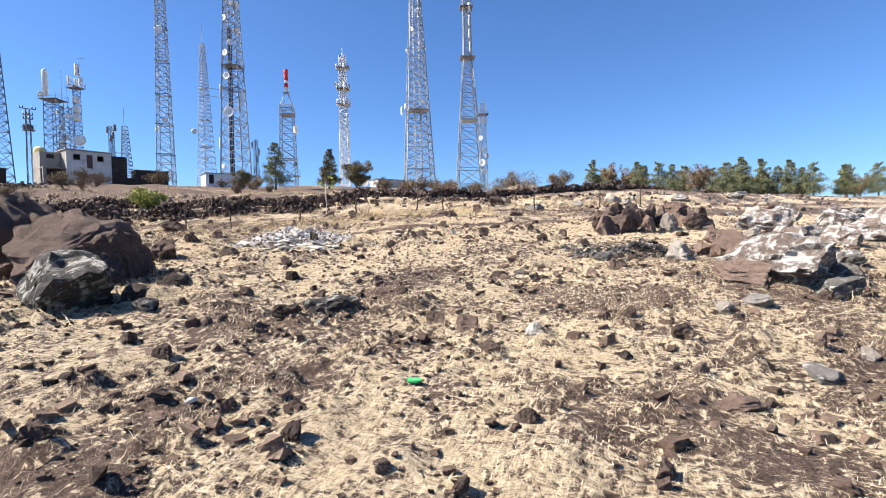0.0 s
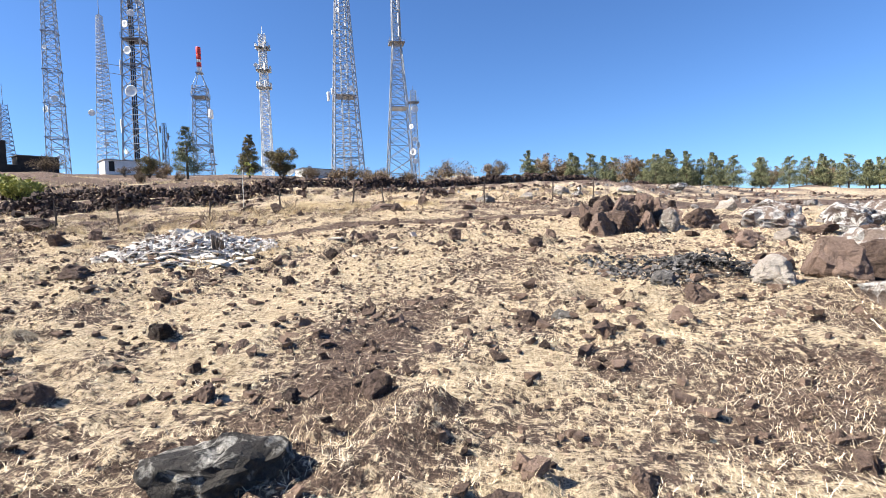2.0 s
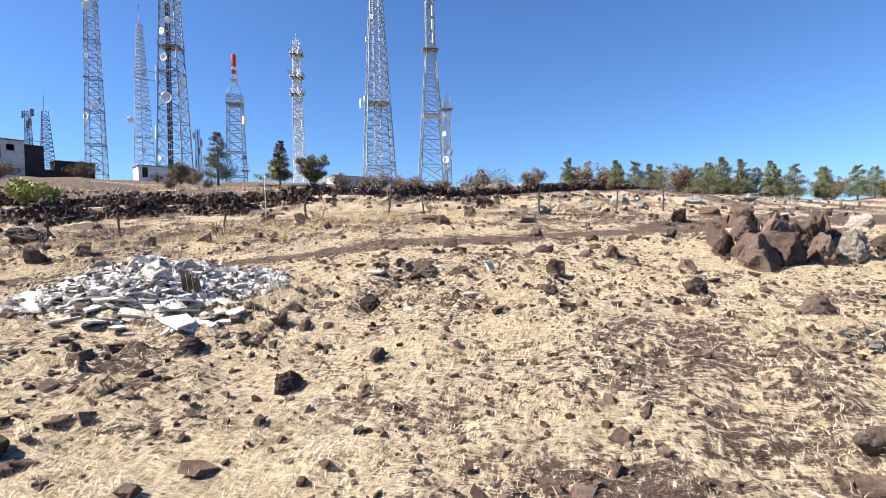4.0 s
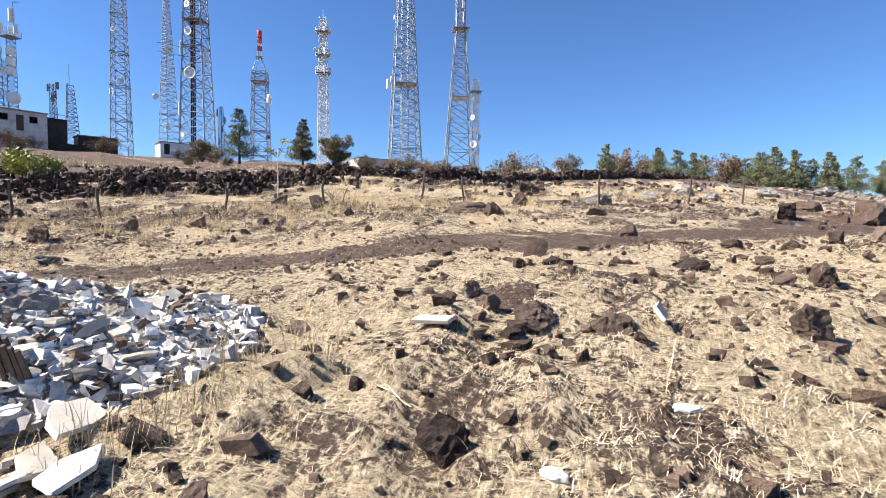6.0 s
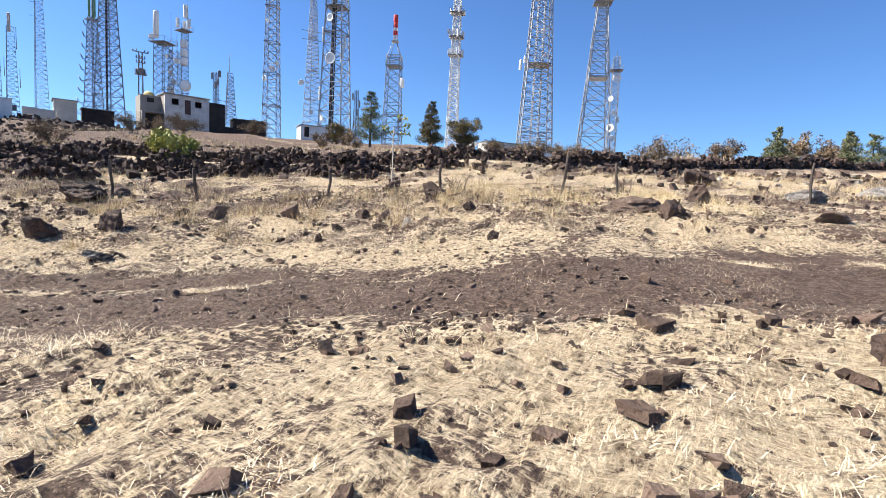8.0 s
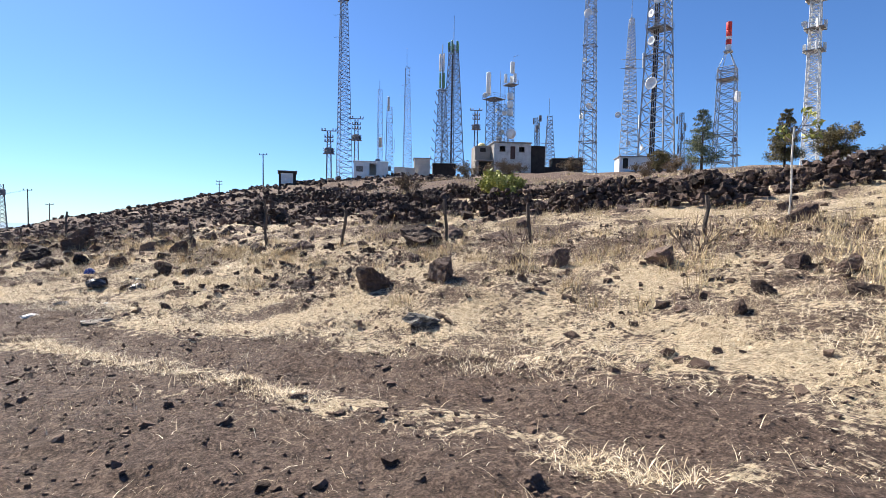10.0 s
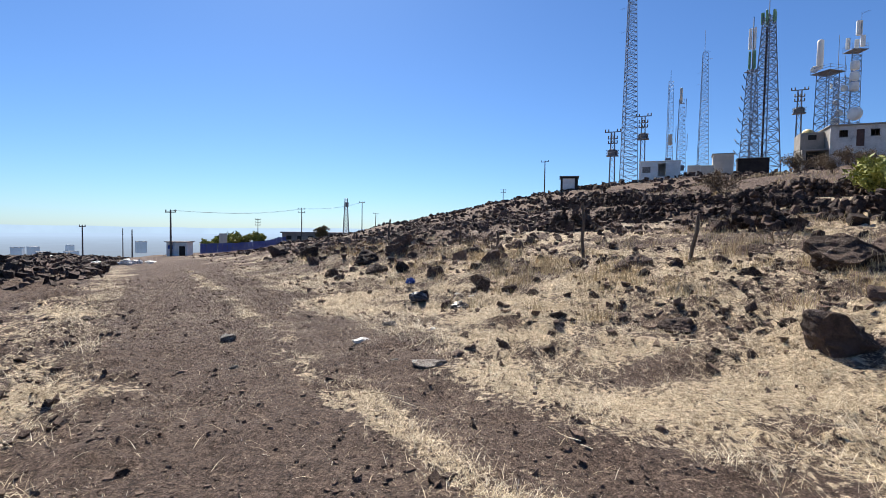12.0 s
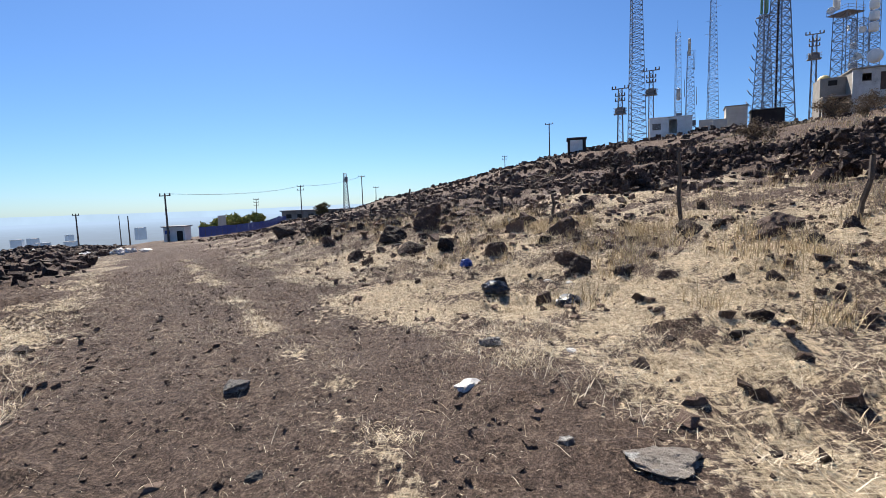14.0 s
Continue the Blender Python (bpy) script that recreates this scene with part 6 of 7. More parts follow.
def strew(name, n, u0, u1, v0, v1, smin, smax, mat, seed, label, thin=None, power=2.2, squash=(0.45, 0.9), sink=0.15):
    r = np.random.default_rng(seed)
    u, v = r.uniform(u0, u1, n), r.uniform(v0, v1, n)
    x, y = uv_to_xy(u, v)
    s = smin + (smax - smin) * r.random(n) ** power
    keep = off_path(x, y) | (s < 0.1)
    if thin is not None:
        keep &= r.random(n) < thin(u, v, x, y)
    x, y, s = x[keep], y[keep], s[keep]
    z = slope_height(x, y) + relief(x, y) + s * (0.5 - sink) * 0.5
    return tagged(new(name, scatter_mesh(name, np.stack([x, y, z], 1), s, mat, seed, squash)), label, "stones", kind="stuff")


patchy = lambda size, cut: (lambda u, v, x, y: np.clip((soft_noise(x + 70, y + 20, size) + 0.5 - cut) * 4, 0.08, 1))
track_free = lambda u, v, x, y: np.where(np.abs(v - 19.3) < 1.9, 0.06, 1.0)
strew("field_stones", 5600, -14, 24, -2, 18, 0.025, 0.14, M_FIELD, 1, "small brown and black stones strewn over the field", patchy(1.8, 0.35), 3.2)
strew("field_clods", 15000, -8, 13, 0, 17.5, 0.02, 0.075, M_CLOD, 2, "crumbs of earth and pebbles in the straw", patchy(1.1, 0.3), 1.5)
strew("earth_clods", 9000, -8, 14, -1, 17.3, 0.05, 0.19, M_CLOD, 21, "rough brown clods and half-buried stones in the straw", lambda u, v, x, y: np.clip((soft_noise(x + 40, y + 12, 0.9) + 0.42) * 1.4, 0.05, 1) * np.clip(1.15 - 0.05 * v, 0.4, 1), 2.4, (0.35, 0.75), 0.3)
strew("bank_clods", 7000, -27, 9, 21.3, 29, 0.03, 0.17, M_CLOD, 22, "rough brown clods and stones in the dry grass of the bank", lambda u, v, x, y: patchy(0.9, 0.35)(u, v, x, y) * np.clip((v - 21.6) / 3.5, 0.2, 1), 2.6, (0.4, 0.8), 0.25)
strew("verge_stones", 15000, -34, 26, 21.2, 31, 0.03, 0.16, M_FIELD, 3, "dark stones strewn along the grassy bank", lambda u, v, x, y: patchy(1.6, 0.4)(u, v, x, y) * np.clip((v - 21.8) / 3.5, 0.3, 1), 3.0)
strew("lane_gravel", 16000, -22, 6, 17.0, 21.4, 0.008, 0.045, M_CLOD, 4, "crumbs of dark earth and gravel on the lane", None, 3.2, (0.35, 0.7), 0.3)
strew("lane_clods", 3200, -24, 7, 16.2, 21.3, 0.03, 0.12, M_CLOD, 23, "lumps of trodden brown earth and stones on the lane", patchy(0.8, 0.4), 2.6, (0.3, 0.6), 0.35)
strew("hillside_rubble", 17000, -110, 10, 32, 66, 0.08, 0.44, M_FIELD, 5, "black basalt rubble covering the hillside", lambda u, v, x, y: np.clip(0.12 + (-u) / 30, 0.12, 1) * np.clip((soft_noise(x, y, 5) + 0.62) * 1.3, 0.1, 1), 2.6)
strew("ridge_rubble", 9000, -180, -34, 48, 108, 0.2, 1.2, M_BASALT_LOOSE, 6, "dark basalt blocks along the ridge", lambda u, v, x, y: np.clip((soft_noise(x, y, 8) + 0.65), 0.1, 1), 2.4)
strew("bank_rubble", 22000, -80, -9, 22.5, 36, 0.05, 0.42, M_FIELD, 7, "broken basalt stones on the bank beside the lane", lambda u, v, x, y: np.clip((-u - 8) / 20, 0.06, 1) * np.clip((v - 22 + 0.05 * (u + 10)) / 4, 0.06, 1) * np.clip((soft_noise(x, y, 3) + 0.6), 0.1, 1), 2.8)
strew("lane_side_rubble", 15000, -95, -20, 6, 16.9, 0.1, 0.52, M_BASALT_LOOSE, 8, "bank of black stones beside the lane", lambda u, v, x, y: np.clip((-u - 19) / 12, 0, 1) * np.clip((17.0 - v) / 2.5, 0, 1) * np.clip(soft_noise(x, y, 6) + 0.7, 0.1, 1), 2.0)
strew("east_stones", 1900, 10, 60, 3, 44, 0.06, 0.45, M_FIELD, 9, "grey and brown stones over the stony rise", patchy(3.0, 0.35), 2.8)
strew("pale_stones", 900, 12, 48, 4, 42, 0.1, 0.5, M_GREY, 10, "pale weathered stones over the stony rise", patchy(3.5, 0.5), 2.4)
strew("wall_foot_rubble", 2600, -30, 30, 33, 43, 0.1, 0.55, M_BASALT_LOOSE, 12, "fallen black stones at the foot of the wall", lambda u, v, x, y: np.exp(-((v - 38.2) / 2.6) ** 2) * np.clip(1.0 - u / 45, 0.2, 1), 2.2)
for i, (u, v, n, rad) in enumerate(((-7, 37.5, 240, 2.3), (-12, 39, 240, 2.6), (-3, 36.5, 200, 2.0), (1, 35.5, 170, 1.8), (-18, 40, 240, 2.8), (4.5, 36.5, 110, 1.5), (-16, 33, 110, 1.5), (-9.5, 34, 100, 1.4))):
    r = np.random.default_rng(60 + i)
    a, q = r.uniform(0, 2 * np.pi, n), rad * r.random(n) ** 0.6
    x, y = uv_to_xy(u + q * np.cos(a), v + q * 0.6 * np.sin(a))
    s = r.uniform(0.14, 0.38, n)
    z = slope_height(x, y) + relief(x, y) + np.clip(1 - q / rad, 0, 1) * 1.1 * r.random(n) + 0.1
    tagged(new("stone_heap", scatter_mesh("stone_heap", np.stack([x, y, z], 1), s, M_BASALT_LOOSE, 90 + i, (0.6, 0.95))), "tumbled heap of black basalt stones below the wall", "stones", kind="stuff")


# ---- dry stone wall across the slope ----
WALL_LINE = [uv_to_xy(u, v) for u, v in ((-34, 47), (-17, 45.2), (-11, 44.8), (-6, 43.8), (-2, 42.4), (3, 41.4), (7, 41), (11.6, 41.4), (16, 42.5), (23, 44.3), (33, 47), (55, 54))]


def stone_wall():
    wall = thing("dry_stone_wall", 0, 0, 0, "long dry-stone wall of dark basalt blocks", "wall")
    r = random.Random(17)
    protos = [stone_mesh("wall_stone", M_BASALT, 300 + i, 2) for i in range(8)]
    near, rest, sizes = [], [], []
    for a, b in zip(WALL_LINE, WALL_LINE[1:]):
        a, b = Vector(a), Vector(b)
        d = (b - a).normalized()
        side = Vector((-d.y, d.x))
        n = int((b - a).length / 0.22)
        for i in range(n):
            p = a + d * (i * 0.22)
            tall = 4 if p.x < 0 else 3
            for k in range(tall):
                if k == tall - 1 and r.random() < 0.45:
                    continue
                for row in (-0.28, 0.28):
                    q = p + d * r.uniform(-0.1, 0.1) + side * (row * (1 - 0.16 * k) + r.uniform(-0.08, 0.08))
                    z = ground_z(q.x, q.y) - 0.1 + 0.2 * k + 0.12 * noise.noise((q.x * 0.5, q.y * 0.5, 0))
                    w = r.uniform(0.17, 0.4)
                    if row < 0 and k > 0 and -40 < p.x < -12 and len(near) < 290 and r.random() < 0.9:
                        near.append((q.x, q.y, z, w))
                    else:
                        rest.append((q.x, q.y, z + 0.12))
                        sizes.append(w * 1.15)
    for x, y, z, w in near:
        ob = part_at("stone", r.choice(protos), wall, pose(x, y, z, r.uniform(-28, 28), r.uniform(-28, 28), r.uniform(0, 360)) @ Matrix.Diagonal((w, w * r.uniform(0.7, 1), r.uniform(0.16, 0.3), 1)))
    ob = new("wall_core", scatter_mesh("wall_core", rest, sizes, M_BASALT_LOOSE, 33, (0.6, 0.9)))
    ob.parent = wall
    tagged(ob, kind="stuff")


stone_wall()

# ---- fence posts ----
posts = ((-26, 0.5), (-22, 1.1), (-16, 0.65), (-13.8, 0.65), (-10.2, 1.42), (-7.3, 1.0), (-4.1, 1.05), (-2.0, 0.85), (1.4, 0.75), (4.3, 0.9), (7.7, 1.15), (9.3, 0.95), (15, 1.05), (19.5, 1.1), (22.5, 1.25))
for i, (u, h) in enumerate(posts):
    x, y = uv_to_xy(u, 27.8)
    bm = bmesh.new()
    q = random.Random(i)
    pts = [Vector((q.uniform(-0.03, 0.03), q.uniform(-0.03, 0.03), -0.3 + (h + 0.3) * k / 4)) for k in range(5)]
    for a, b in zip(pts, pts[1:]):
        add_rod(bm, a, b + (b - a) * 0.02, 0.042, 0.036, 6)
    ob = new("fence_post", mesh_of("fence_post", bm, M_WOOD))
    ob.matrix_basis = pose(x, y, ground_z(x, y), q.uniform(-7, 7), q.uniform(-7, 7), q.uniform(0, 360))
    tagged(ob, "crooked weathered wooden fence post in dry grass" if h > 0.8 else "short broken wooden fence post among stones", "fence post", "posts of the old fence")


# ---- heap of broken plaster slabs ----
HEAP = (-7.75, 12.45)


def heap_height(x, y):
    d = np.hypot((x - HEAP[0]) / 1.68, (y - HEAP[1]) / 1.25)
    return 0.5 * np.clip(1 - d, 0, 1) ** 0.8 * (0.9 + 0.5 * soft_noise(x, y, 0.5) + 0.3 * soft_noise(x + 5, y, 0.22))


def slab_piece(seed, mat):
    r = random.Random(seed)
    bm = bmesh.new()
    n = r.choice((4, 5, 5, 6))
    ring = []
    for i in range(n):
        a = 2 * math.pi * (i + r.uniform(-0.25, 0.25)) / n
        q = r.uniform(0.36, 0.56)
        ring.append((q * math.cos(a), q * 0.75 * math.sin(a)))
    lo = [bm.verts.new((x, y, -0.05)) for x, y in ring]
    hi = [bm.verts.new((x * 0.97, y * 0.97, 0.05 + r.uniform(-0.01, 0.01))) for x, y in ring]
    bm.faces.new(lo[::-1])
    bm.faces.new(hi)
    for i in range(n):
        j = (i + 1) % n
        bm.faces.new((lo[i], lo[j], hi[j], hi[i]))
    bmesh.ops.recalc_face_normals(bm, faces=bm.faces[:])
    return mesh_of("slab", bm, mat)


def rubble_heap():
    t = thing("rubble_heap", 0, 0, 0, "heap of broken white plaster slabs and rubble", "rubble")
    r = np.random.default_rng(5)
    n = 15000
    a, q = r.uniform(0, 2 * np.pi, n), r.random(n) ** 0.55
    x, y = HEAP[0] + 1.8 * q * np.cos(a), HEAP[1] + 1.3 * q * np.sin(a)
    s = 0.014 + 0.13 * r.random(n) ** 3.6
    z = slope_height(x, y) + relief(x, y) + heap_height(x, y) + s * 0.12 + 0.05 * soft_noise(x, y, 0.3)
    ob = new("rubble", scatter_mesh("rubble", np.stack([x, y, z], 1), s, M_SLAB, 8, (0.16, 0.55), 0.6))
    ob.parent = t
    tagged(ob, kind="stuff")
    n = 600
    a, q = r.uniform(0, 2 * np.pi, n), r.random(n) ** 0.5
    x, y = HEAP[0] + 1.8 * q * np.cos(a), HEAP[1] + 1.3 * q * np.sin(a)
    s = 0.02 + 0.08 * r.random(n) ** 2.5
    z = slope_height(x, y) + relief(x, y) + heap_height(x, y) + s * 0.2 + 0.04
    ob = new("dirt", scatter_mesh("dirt", np.stack([x, y, z], 1), s, M_CLOD, 19, (0.3, 0.8), 0.5))
    ob.parent = t
    tagged(ob, kind="stuff")
    bm = bmesh.new()
    rings = []
    for k in range(13):
        f = k / 12 * 1.04
        row = []
        for i in range(40):
            w = 2 * math.pi * i / 40
            px, py = HEAP[0] + 1.68 * f * math.cos(w), HEAP[1] + 1.25 * f * math.sin(w)
            row.append(bm.verts.new((px, py, ground_z(px, py) + float(heap_height(px, py)) - (0.05 if k > 10 else 0.0) + 0.06 * noise.noise((px * 3, py * 3, 0)))))
        rings.append(row)
    for p, s2 in zip(rings, rings[1:]):
        for i in range(40):
            j = (i + 1) % 40
            bm.faces.new((p[i], s2[i], s2[j], p[j]))
    bmesh.ops.remove_doubles(bm, verts=bm.verts[:], dist=0.001)
    part("mound", bm, M_SLAB1, t, "powdery white plaster mound", True)
    protos = [slab_piece(i, M_SLAB1) for i in range(9)] + [slab_piece(40 + i, M_SLAB_DUSTY) for i in range(3)]
    q = random.Random(9)
    for i in range(190):
        w, f = q.uniform(0, 2 * math.pi), q.random() ** 0.6
        px, py = HEAP[0] + 1.75 * f * math.cos(w), HEAP[1] + 1.3 * f * math.sin(w)
        size = (0.1 + 0.28 * q.random() ** 1.6) * (1.3 if py < HEAP[1] - 0.4 else 0.7)
        pz = ground_z(px, py) + float(heap_height(px, py)) + 0.04
        part_at("slab", q.choice(protos), t, pose(px, py, pz, q.gauss(0, 17 if py < HEAP[1] - 0.4 else 30), q.gauss(0, 17 if py < HEAP[1] - 0.4 else 30), q.uniform(0, 360)) @ Matrix.Diagonal((size, size * q.uniform(0.6, 1), q.uniform(0.14, 0.3), 1)))
    for px, py, size, ry in ((-6.0, 10.95, 0.62, 4), (-6.45, 11.35, 0.5, 12), (-6.75, 11.15, 0.55, -16), (-6.1, 11.75, 0.4, 20), (-7.1, 11.3, 0.6, 25), (-5.95, 11.5, 0.3, -12), (-7.5, 11.35, 0.5, 14)):
        part_at("slab", q.choice(protos[9:]), t, pose(px, py, ground_z(px, py) + float(heap_height(px, py)) + 0.05, ry, q.uniform(-10, 10), q.uniform(0, 360)) @ Matrix.Diagonal((size, size * 0.8, 0.22, 1)))
    # flat flakes spread over the straw at the foot of the heap
    for i in range(95):
        px, py = -5.75 - 1.9 * q.random(), 10.65 + 1.0 * q.random() ** 0.7
        size = 0.09 + 0.27 * q.random() ** 1.7
        part_at("slab", q.choice(protos), t, pose(px, py, ground_z(px, py) + float(heap_height(px, py)) + 0.025, q.gauss(0, 11), q.gauss(0, 11), q.uniform(0, 360)) @ Matrix.Diagonal((size, size * q.uniform(0.55, 1), q.uniform(0.12, 0.24), 1)))
    # a dark ribbed bundle of charred wood in the heap, as upright rods
    bm = bmesh.new()
    for i in range(9):
        x0, y0 = -6.74 + 0.026 * i, 11.86 + 0.012 * (i % 3)
        z0 = ground_z(x0, y0) + float(heap_height(x0, y0))
        add_rod(bm, (x0, y0, z0 - 0.05), (x0 + 0.05, y0 - 0.1, z0 + 0.27 - 0.012 * i), 0.018, 0.012, 5)
    part("ribbed_bundle", bm, M_WOOD, t, "dark ribbed bundle of charred wood")
    for x0, y0, w in ((-7.0, 12.2, 0.32), (-6.75, 12.5, 0.26), (-8.3, 12.1, 0.34), (-8.6, 12.5, 0.3)):
        part_at("plaster_lump", STONE_MESHES["pale"][int(w * 100) % 7], t, pose(x0, y0, ground_z(x0, y0) + float(heap_height(x0, y0)) - 0.08, 8, -12, w * 900) @ Matrix.Diagonal((w, w * 0.8, w * 0.75, 1)))


rubble_heap()


# ---- burnt patch ----
def burnt_patch():
    t = thing("burnt_patch", 0, 0, 0, "patch of charcoal and grey ash with stones", "ash")
    r = np.random.default_rng(15)
    n = 4600
    a, q = r.uniform(0, 2 * np.pi, n), r.random(n) ** 0.8 * r.uniform(0.75, 1.15, n)
    x, y = 1.0 + 1.45 * q * np.cos(a), 11.4 + 0.95 * q * np.sin(a)
    s = 0.012 + 0.085 * r.random(n) ** 3.0
    z = slope_height(x, y) + relief(x, y) + 0.3 * np.exp(-(((x - 1.35) / 0.42) ** 2 + ((y - 10.85) / 0.33) ** 2)) + s * 0.15
    ob = new("charcoal", scatter_mesh("charcoal", np.stack([x, y, z], 1), s, M_ASH, 18, (0.2, 0.6), 0.4))
    ob.parent = t
    tagged(ob, kind="stuff")


burnt_patch()


# ---- litter ----
def crumpled(name, x, y, w, h, mat, seed, label, category="litter", long=1.0):
    bm = bmesh.new()
    bmesh.ops.create_icosphere(bm, subdivisions=3, radius=0.5)
    for v in bm.verts:
        k = noise.noise(v.co * 3.2 + Vector((seed, 0, 0))) * 0.35 + noise.noise(v.co * 7 + Vector((0, seed, 0))) * 0.22
        v.co *= 1 + k
        v.co.z = max(v.co.z, -0.25) + 0.25
        v.co = Vector((v.co.x * w, v.co.y * w * long, v.co.z * h / 0.7))
    ob = new(name, mesh_of(name, bm, mat))
    ob.matrix_basis = pose(x, y, ground_z(x, y) - 0.005, 0, 0, seed * 47)
    return tagged(ob, label, category)


crumpled("cloth_scrap", -17.7, 12.62, 0.24, 0.05, M_BAG, 3, "crumpled dirty white rag on the lane", long=0.55)
crumpled("rubbish_bag", -21.1, 12.85, 0.34, 0.16, M_BLACKBAG, 5, "torn black plastic bag in dry grass")
crumpled("rubbish_bag", -20.15, 13.7, 0.3, 0.13, M_BLACKBAG, 8, "torn black plastic bag in dry grass")
crumpled("plastic_scrap", -23.3, 12.35, 0.22, 0.12, M_BLUE, 6, "crumpled blue plastic scrap among stones")
crumpled("paper_scrap", -21.25, 13.58, 0.12, 0.028, M_BAG, 9, "crumpled white paper among stones", long=0.6)
crumpled("paper_scrap", -21.2, 13.86, 0.14, 0.028, M_BAG, 11, "crumpled white paper among stones", long=0.6)
crumpled("paper_scrap", -18.35, 13.45, 0.11, 0.022, M_BAG, 12, "crumpled white paper in the straw", long=0.6)
crumpled("paper_scrap", -1.9, 3.24, 0.08, 0.028, M_BAG, 13, "crumpled white paper in the straw", long=0.6)
crumpled("paper_scrap", -4.12, 12.1, 0.11, 0.039, M_BAG, 15, "crumpled white plastic in the straw", long=0.6)
crumpled("paper_scrap", -3.58, 12.7, 0.15, 0.028, M_BAG, 16, "torn pale sheet in the straw", long=0.6)
for i in range(16):
    q = random.Random(i + 70)
    crumpled("rubbish", -42 + q.uniform(-5, 5), -11 + q.uniform(-3, 3), q.uniform(0.3, 0.8), q.uniform(0.1, 0.3), M_BAG, 20 + i, "scattered pale rubbish among black stones")
bm = bmesh.new()
add_turned(bm, [(0.03, 0.0), (0.034, 0.01), (0.034, 0.12), (0.03, 0.15), (0.014, 0.19), (0.014, 0.21)], 12)
ob = new("bottle", mesh_of("bottle", bm, M_BOTTLE, True))
ob.matrix_basis = pose(-0.6, 4.05, ground_z(-0.6, 4.05) + 0.02, 82, 0, 75) @ Matrix.Scale(0.65, 4)
tagged(ob, "squashed green plastic bottle in the straw", "bottle")
# blue bottle cap, turned as a small open-looking cup shape
bm = bmesh.new()
add_turned(bm, [(0.016, 0.0), (0.018, 0.004), (0.021, 0.035), (0.023, 0.045)], 14)
ob = new("blue_cap", mesh_of("blue_cap", bm, M_BLUE, True))
ob.matrix_basis = pose(-5.4, 10.95, ground_z(-5.4, 10.95) + 0.015, 78, 0, 30)
tagged(ob, "small blue plastic bottle cap lying in the straw", "cup")
for x, y, w, turn, tilt, label in ((-5.02, 13.36, 0.25, 12, 6, "thin pale slab lying on the straw"), (-3.57, 14.05, 0.24, 80, 50, "white broken tile standing in the straw")):
    bm = bmesh.new()
    vs = add_box(bm, -w / 2, -w * 0.24, 0, w / 2, w * 0.24, 0.03)
    for v in vs:
        v.co.x += 0.03 * math.sin(v.co.y * 40)
    bmesh.ops.bevel(bm, geom=bm.edges[:], offset=0.006, segments=1, affect="EDGES")
    ob = new("broken_tile", mesh_of("broken_tile", bm, M_SLAB_DUSTY))
    ob.matrix_basis = pose(x, y, ground_z(x, y) + 0.02, tilt, 0, turn)
    tagged(ob, label, "tile")
q = random.Random(3)
for i in range(26):
    x, y = (q.uniform(-8, 3), q.uniform(4, 15)) if i < 16 else (q.uniform(-22, -14), q.uniform(11, 19))
    bm = bmesh.new()
    a = q.uniform(0, math.pi)
    p = [Vector((x + math.cos(a) * s, y + math.sin(a) * s, ground_z(x + math.cos(a) * s, y + math.sin(a) * s) + 0.03)) for s in np.linspace(0, q.uniform(0.3, 0.9), 5)]
    for c, d in zip(p, p[1:]):
        add_rod(bm, c, d + Vector((0, 0, q.uniform(-0.01, 0.03))), 0.004, 0.003, 4)
    tagged(new("dry_stick", mesh_of("dry_stick", bm, M_STRAW)), "pale dry stalk lying on the ground", "stick", "fallen stalks")


# ---- straw and standing dry grass ----
def blades(name, x, y, length, lean, mat, seed, label, width=0.006, lift=0.0):
    """Bent blades in two segments; lean 0 stands upright, 1 lies flat."""
    r = np.random.default_rng(seed)
    n = len(x)
    z = slope_height(x, y) + relief(x, y) + lift
    a = r.uniform(0, 2 * np.pi, n)
    d = np.stack([np.cos(a), np.sin(a)], 1)
    side = np.stack([-np.sin(a), np.cos(a), np.zeros(n)], 1) * (width * r.uniform(0.6, 1.4, n))[:, None]
    le = np.clip(lean + r.normal(0, 0.12, n), 0, 0.99)
    up, out = np.sqrt(1 - le**2), le
    p0 = np.stack([x, y, z - 0.004], 1)
    p1 = p0 + np.concatenate([d * (out * length * 0.5)[:, None], (up * length * 0.5 + 0.008)[:, None]], 1)
    p2 = p1 + np.concatenate([d * (np.minimum(out + 0.08, 1) * length * 0.5)[:, None], (np.maximum(up - 0.22, -0.08) * length * 0.5)[:, None]], 1)
    v = np.stack([p0 - side, p0 + side, p1 + side * 0.8, p1 - side * 0.8, p2], 1).reshape(-1, 3)
    k = 5 * np.arange(n)[:, None]
    quads, tris = k + np.array([0, 1, 2, 3]), k + np.array([3, 2, 4])
    loops = np.concatenate([quads.ravel(), tris.ravel()])
    starts = np.concatenate([np.arange(0, 4 * n, 4), 4 * n + np.arange(0, 3 * n, 3)])
    me = bpy.data.meshes.new(name)
    me.vertices.add(5 * n)
    me.vertices.foreach_set("co", v.ravel())
    me.loops.add(len(loops))
    me.loops.foreach_set("vertex_index", loops)
    me.polygons.add(2 * n)
    me.polygons.foreach_set("loop_start", starts)
    me.update(calc_edges=True)
    me.materials.append(mat)
    return tagged(new(name, me), label, "grass", kind="stuff")


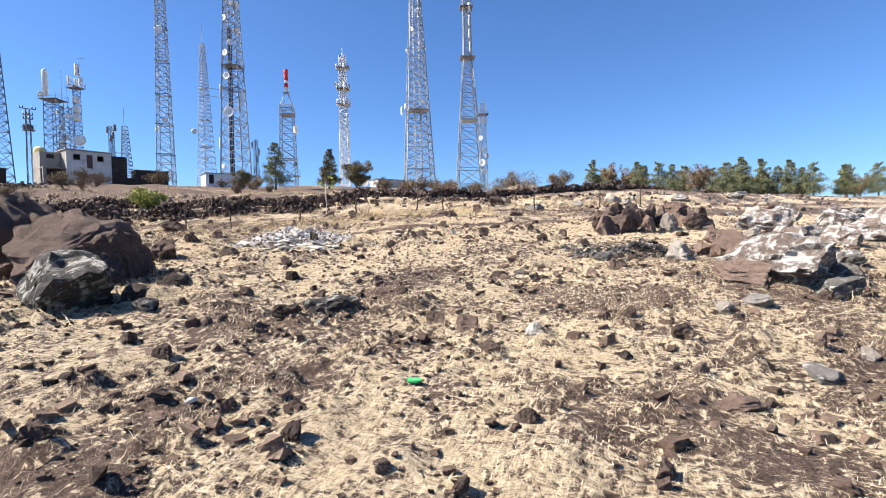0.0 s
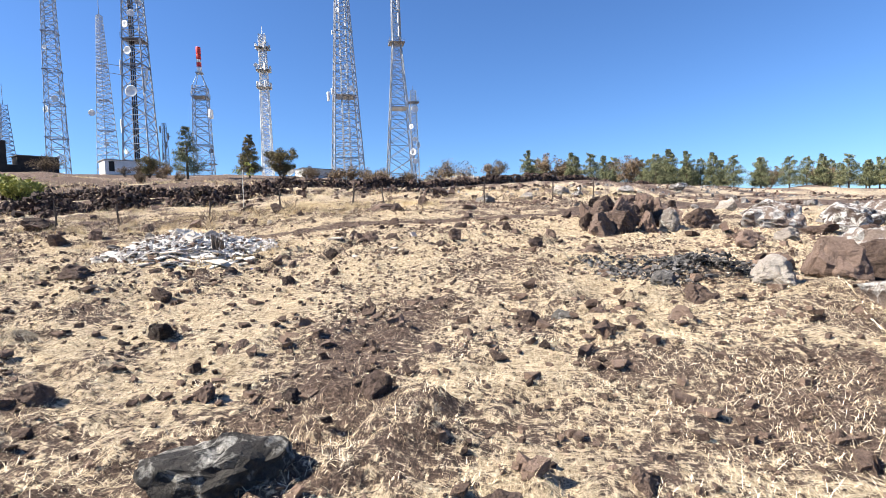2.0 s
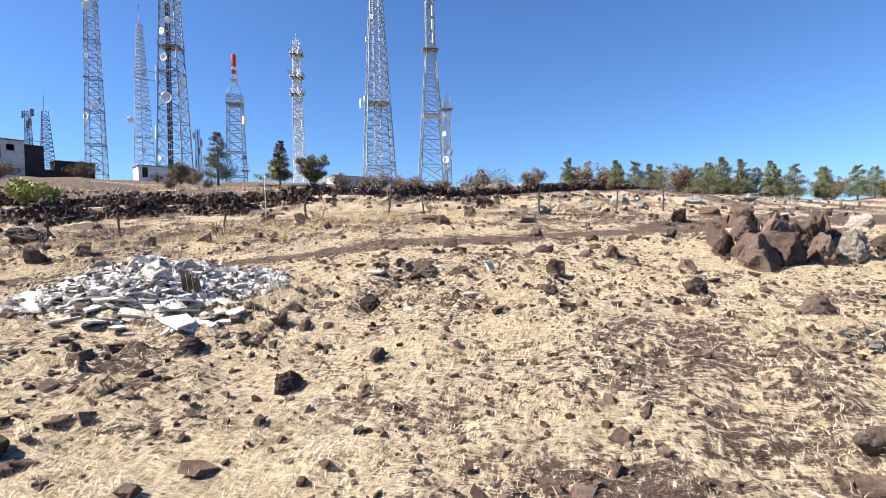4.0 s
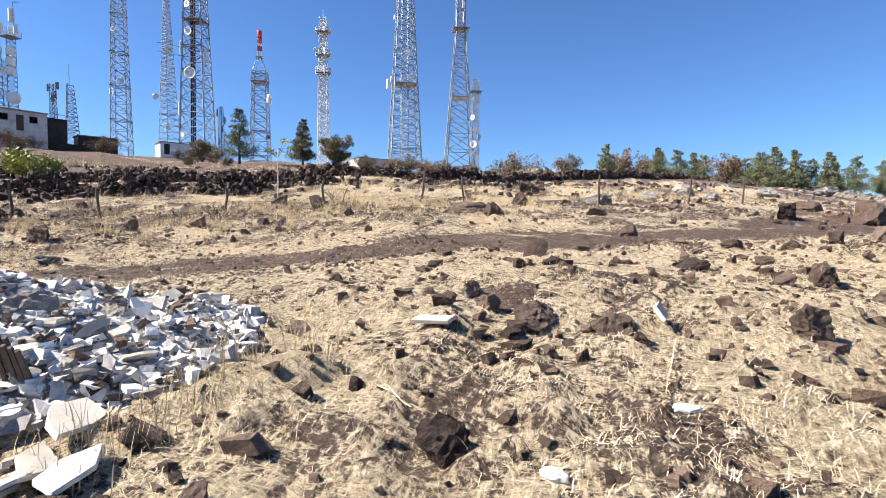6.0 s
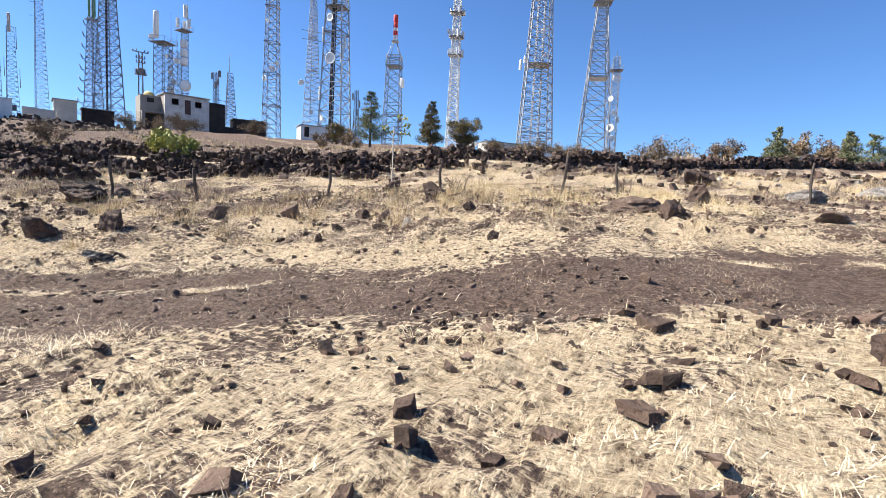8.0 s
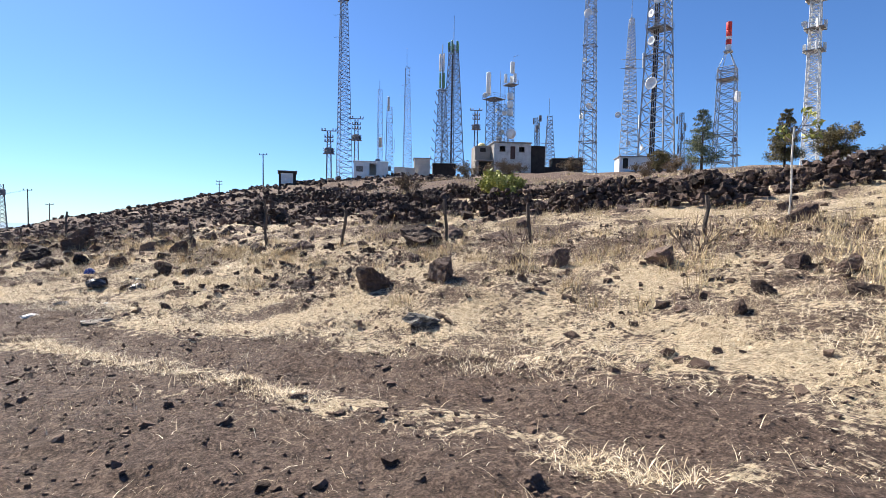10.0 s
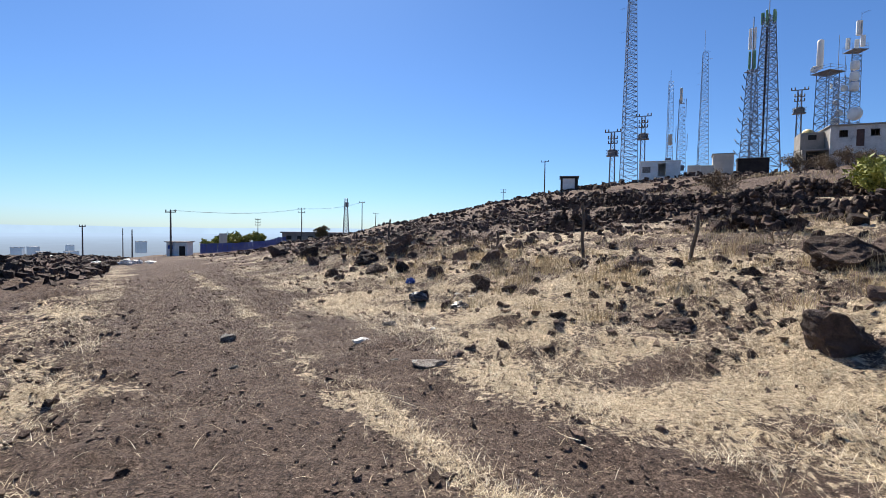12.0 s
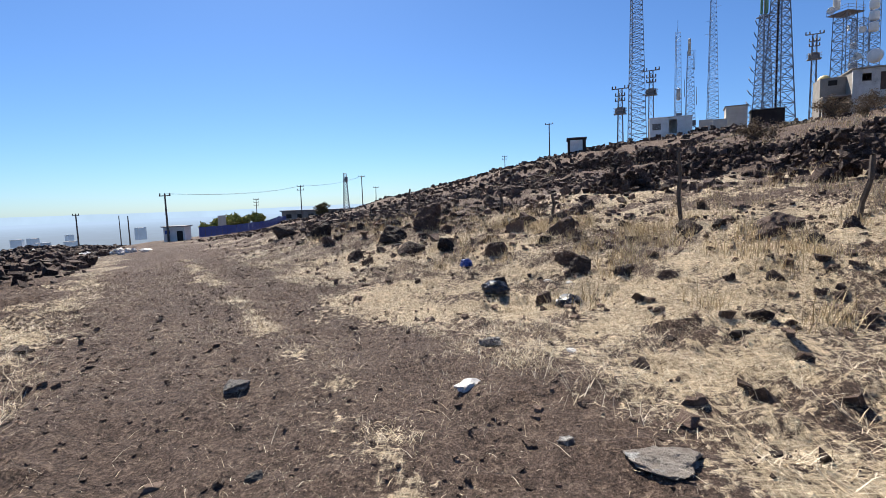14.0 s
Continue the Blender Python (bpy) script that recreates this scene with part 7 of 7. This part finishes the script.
def sow(n, u0, u1, v0, v1, seed, size, cut, lane=0.05):
    r = np.random.default_rng(seed)
    u, v = r.uniform(u0, u1, n), r.uniform(v0, v1, n)
    x, y = uv_to_xy(u, v)
    p = np.clip((soft_noise(x + 11, y + 50, size) + 0.5 - cut) * 3.5, 0, 1)
    p = np.where(np.abs(v - lane_middle(u)) < 1.6, lane, p)
    p = np.where(np.hypot((x - HEAP[0]) / 1.9, (y - HEAP[1]) / 1.2) < 1, 0.0, p)
    p = np.where(np.hypot((x + 2.3) / 0.5, (y - 7.7) / 1.1) < 1, 0.15, p)
    k = r.random(n) < p
    return x[k], y[k], r


x, y, r = sow(430000, -5, 10, 1, 17.6, 101, 0.4, 0.33)
blades("matted_straw", x, y, r.uniform(0.025, 0.085, len(x)), 0.95, M_STRAW, 102, "matted pale straw trodden flat over the field", 0.0016)
x, y, r = sow(260000, -24, 8, 17, 28, 103, 0.4, 0.3, 0.035)
blades("verge_straw", x, y, r.uniform(0.04, 0.17, len(x)), 0.93, M_STRAW, 104, "matted straw along the lane and bank", 0.002)
x, y, r = sow(60000, -8, 12, 2, 17.3, 105, 1.0, 0.5)
blades("short_dry_grass", x, y, r.uniform(0.03, 0.1, len(x)), 0.5, M_STRAW, 106, "short tufts of dry yellow grass", 0.0011)


def tufts(name, spots, n_each, lo, hi, spread, seed, label, lean=0.28, width=0.003):
    r = np.random.default_rng(seed)
    x = np.concatenate([px + r.normal(0, spread, n_each) for px, _ in spots])
    y = np.concatenate([py + r.normal(0, spread, n_each) for _, py in spots])
    return blades(name, x, y, r.uniform(lo, hi, len(x)), lean, M_GOLD if lean < 0.5 else M_STRAW, seed + 1, label, width)


r = np.random.default_rng(77)
spots = [uv_to_xy(u, v) for u, v in zip(r.uniform(-24, 12, 330), 26.4 + r.normal(0, 1.5, 330))]
tufts("tall_dry_grass", spots, 70, 0.1, 0.38, 0.12, 201, "tall golden dry grass along the old fence", 0.45)
spots = [uv_to_xy(u, v) for u, v in zip(r.uniform(-14, 30, 480), r.uniform(28.5, 38.5, 480))]
tufts("slope_grass", spots, 50, 0.1, 0.34, 0.2, 203, "pale dry grass tufts on the slope below the wall", 0.42)
spots = [(-5.9, 12.35), (-5.75, 12.0), (-6.05, 12.6), (-5.9, 11.6), (-6.3, 11.0), (-5.6, 12.8), (3.6, 7.9), (3.9, 8.1), (-5.4, 5.6), (-4.9, 5.7), (-5.9, 6.6), (-6.6, 7.2), (-8.0, 8.2), (-7.7, 9.2)]
tufts("heap_grass", spots, 90, 0.06, 0.26, 0.14, 205, "golden dry grass tufts beside rubble and boulders", 0.28, 0.0018)
r = np.random.default_rng(91)
spots = [uv_to_xy(u, v) for u, v in zip(r.uniform(-45, 30, 900), r.uniform(45.5, 80, 900))]
tufts("crest_grass", spots, 26, 0.15, 0.5, 0.4, 211, "dry brown grass on the crest behind the wall", 0.35, 0.012)
r = np.random.default_rng(88)
n = 1300
u, v = r.uniform(-6, 11, n), r.uniform(1.5, 17, n)
spots = [p for p, k in zip(zip(*uv_to_xy(u, v)), r.random(n)) if math.hypot((p[0] - HEAP[0]) / 2.1, (p[1] - HEAP[1]) / 1.4) > 1 and k < 0.85]
tufts("field_tufts", spots, 34, 0.02, 0.075, 0.06, 301, "low clumps of bleached dry grass over the field", 0.9, 0.0009)
n = 2400
u, v = r.uniform(-22, 10, n), 21.0 + 7.0 * r.random(n)
spots = list(zip(*uv_to_xy(u, v)))
tufts("bank_tufts", spots, 40, 0.06, 0.2, 0.09, 303, "low clumps of bleached dry grass on the bank", 0.86, 0.0012)
r = np.random.default_rng(99)
u = r.uniform(-20, 7, 90000)
v = lane_middle(u) + r.uniform(-1.9, 1.9, 90000)
x, y = uv_to_xy(u, v)
k = r.random(90000) < np.clip(0.3 + 1.2 * soft_noise(x, y, 0.7), 0.06, 1)
blades("lane_chaff", x[k], y[k], r.uniform(0.012, 0.042, int(k.sum())), 0.97, M_STRAW, 403, "chopped straw and chaff trodden into the lane", 0.0013)
u = r.uniform(-24, 14, 60000)
v = lane_middle(u) + 0.45 + 0.25 * soft_noise(u * 1.0, u * 0.3, 1.2) + r.normal(0, 0.09, 60000)
x, y = uv_to_xy(u, v)
k = r.random(60000) < np.clip(0.25 + 2.6 * soft_noise(x, y, 0.8), 0, 0.8)
blades("lane_crown_straw", x[k], y[k], r.uniform(0.03, 0.1, int(k.sum())), 0.93, M_STRAW, 407, "broken strip of pale straw between the wheel ruts", 0.0018)
x, y, r = sow(100000, 9, 26, 4, 30, 109, 0.5, 0.25)
blades("rise_straw", x, y, r.uniform(0.05, 0.16, len(x)), 0.93, M_STRAW, 110, "matted pale straw over the stony rise", 0.003)
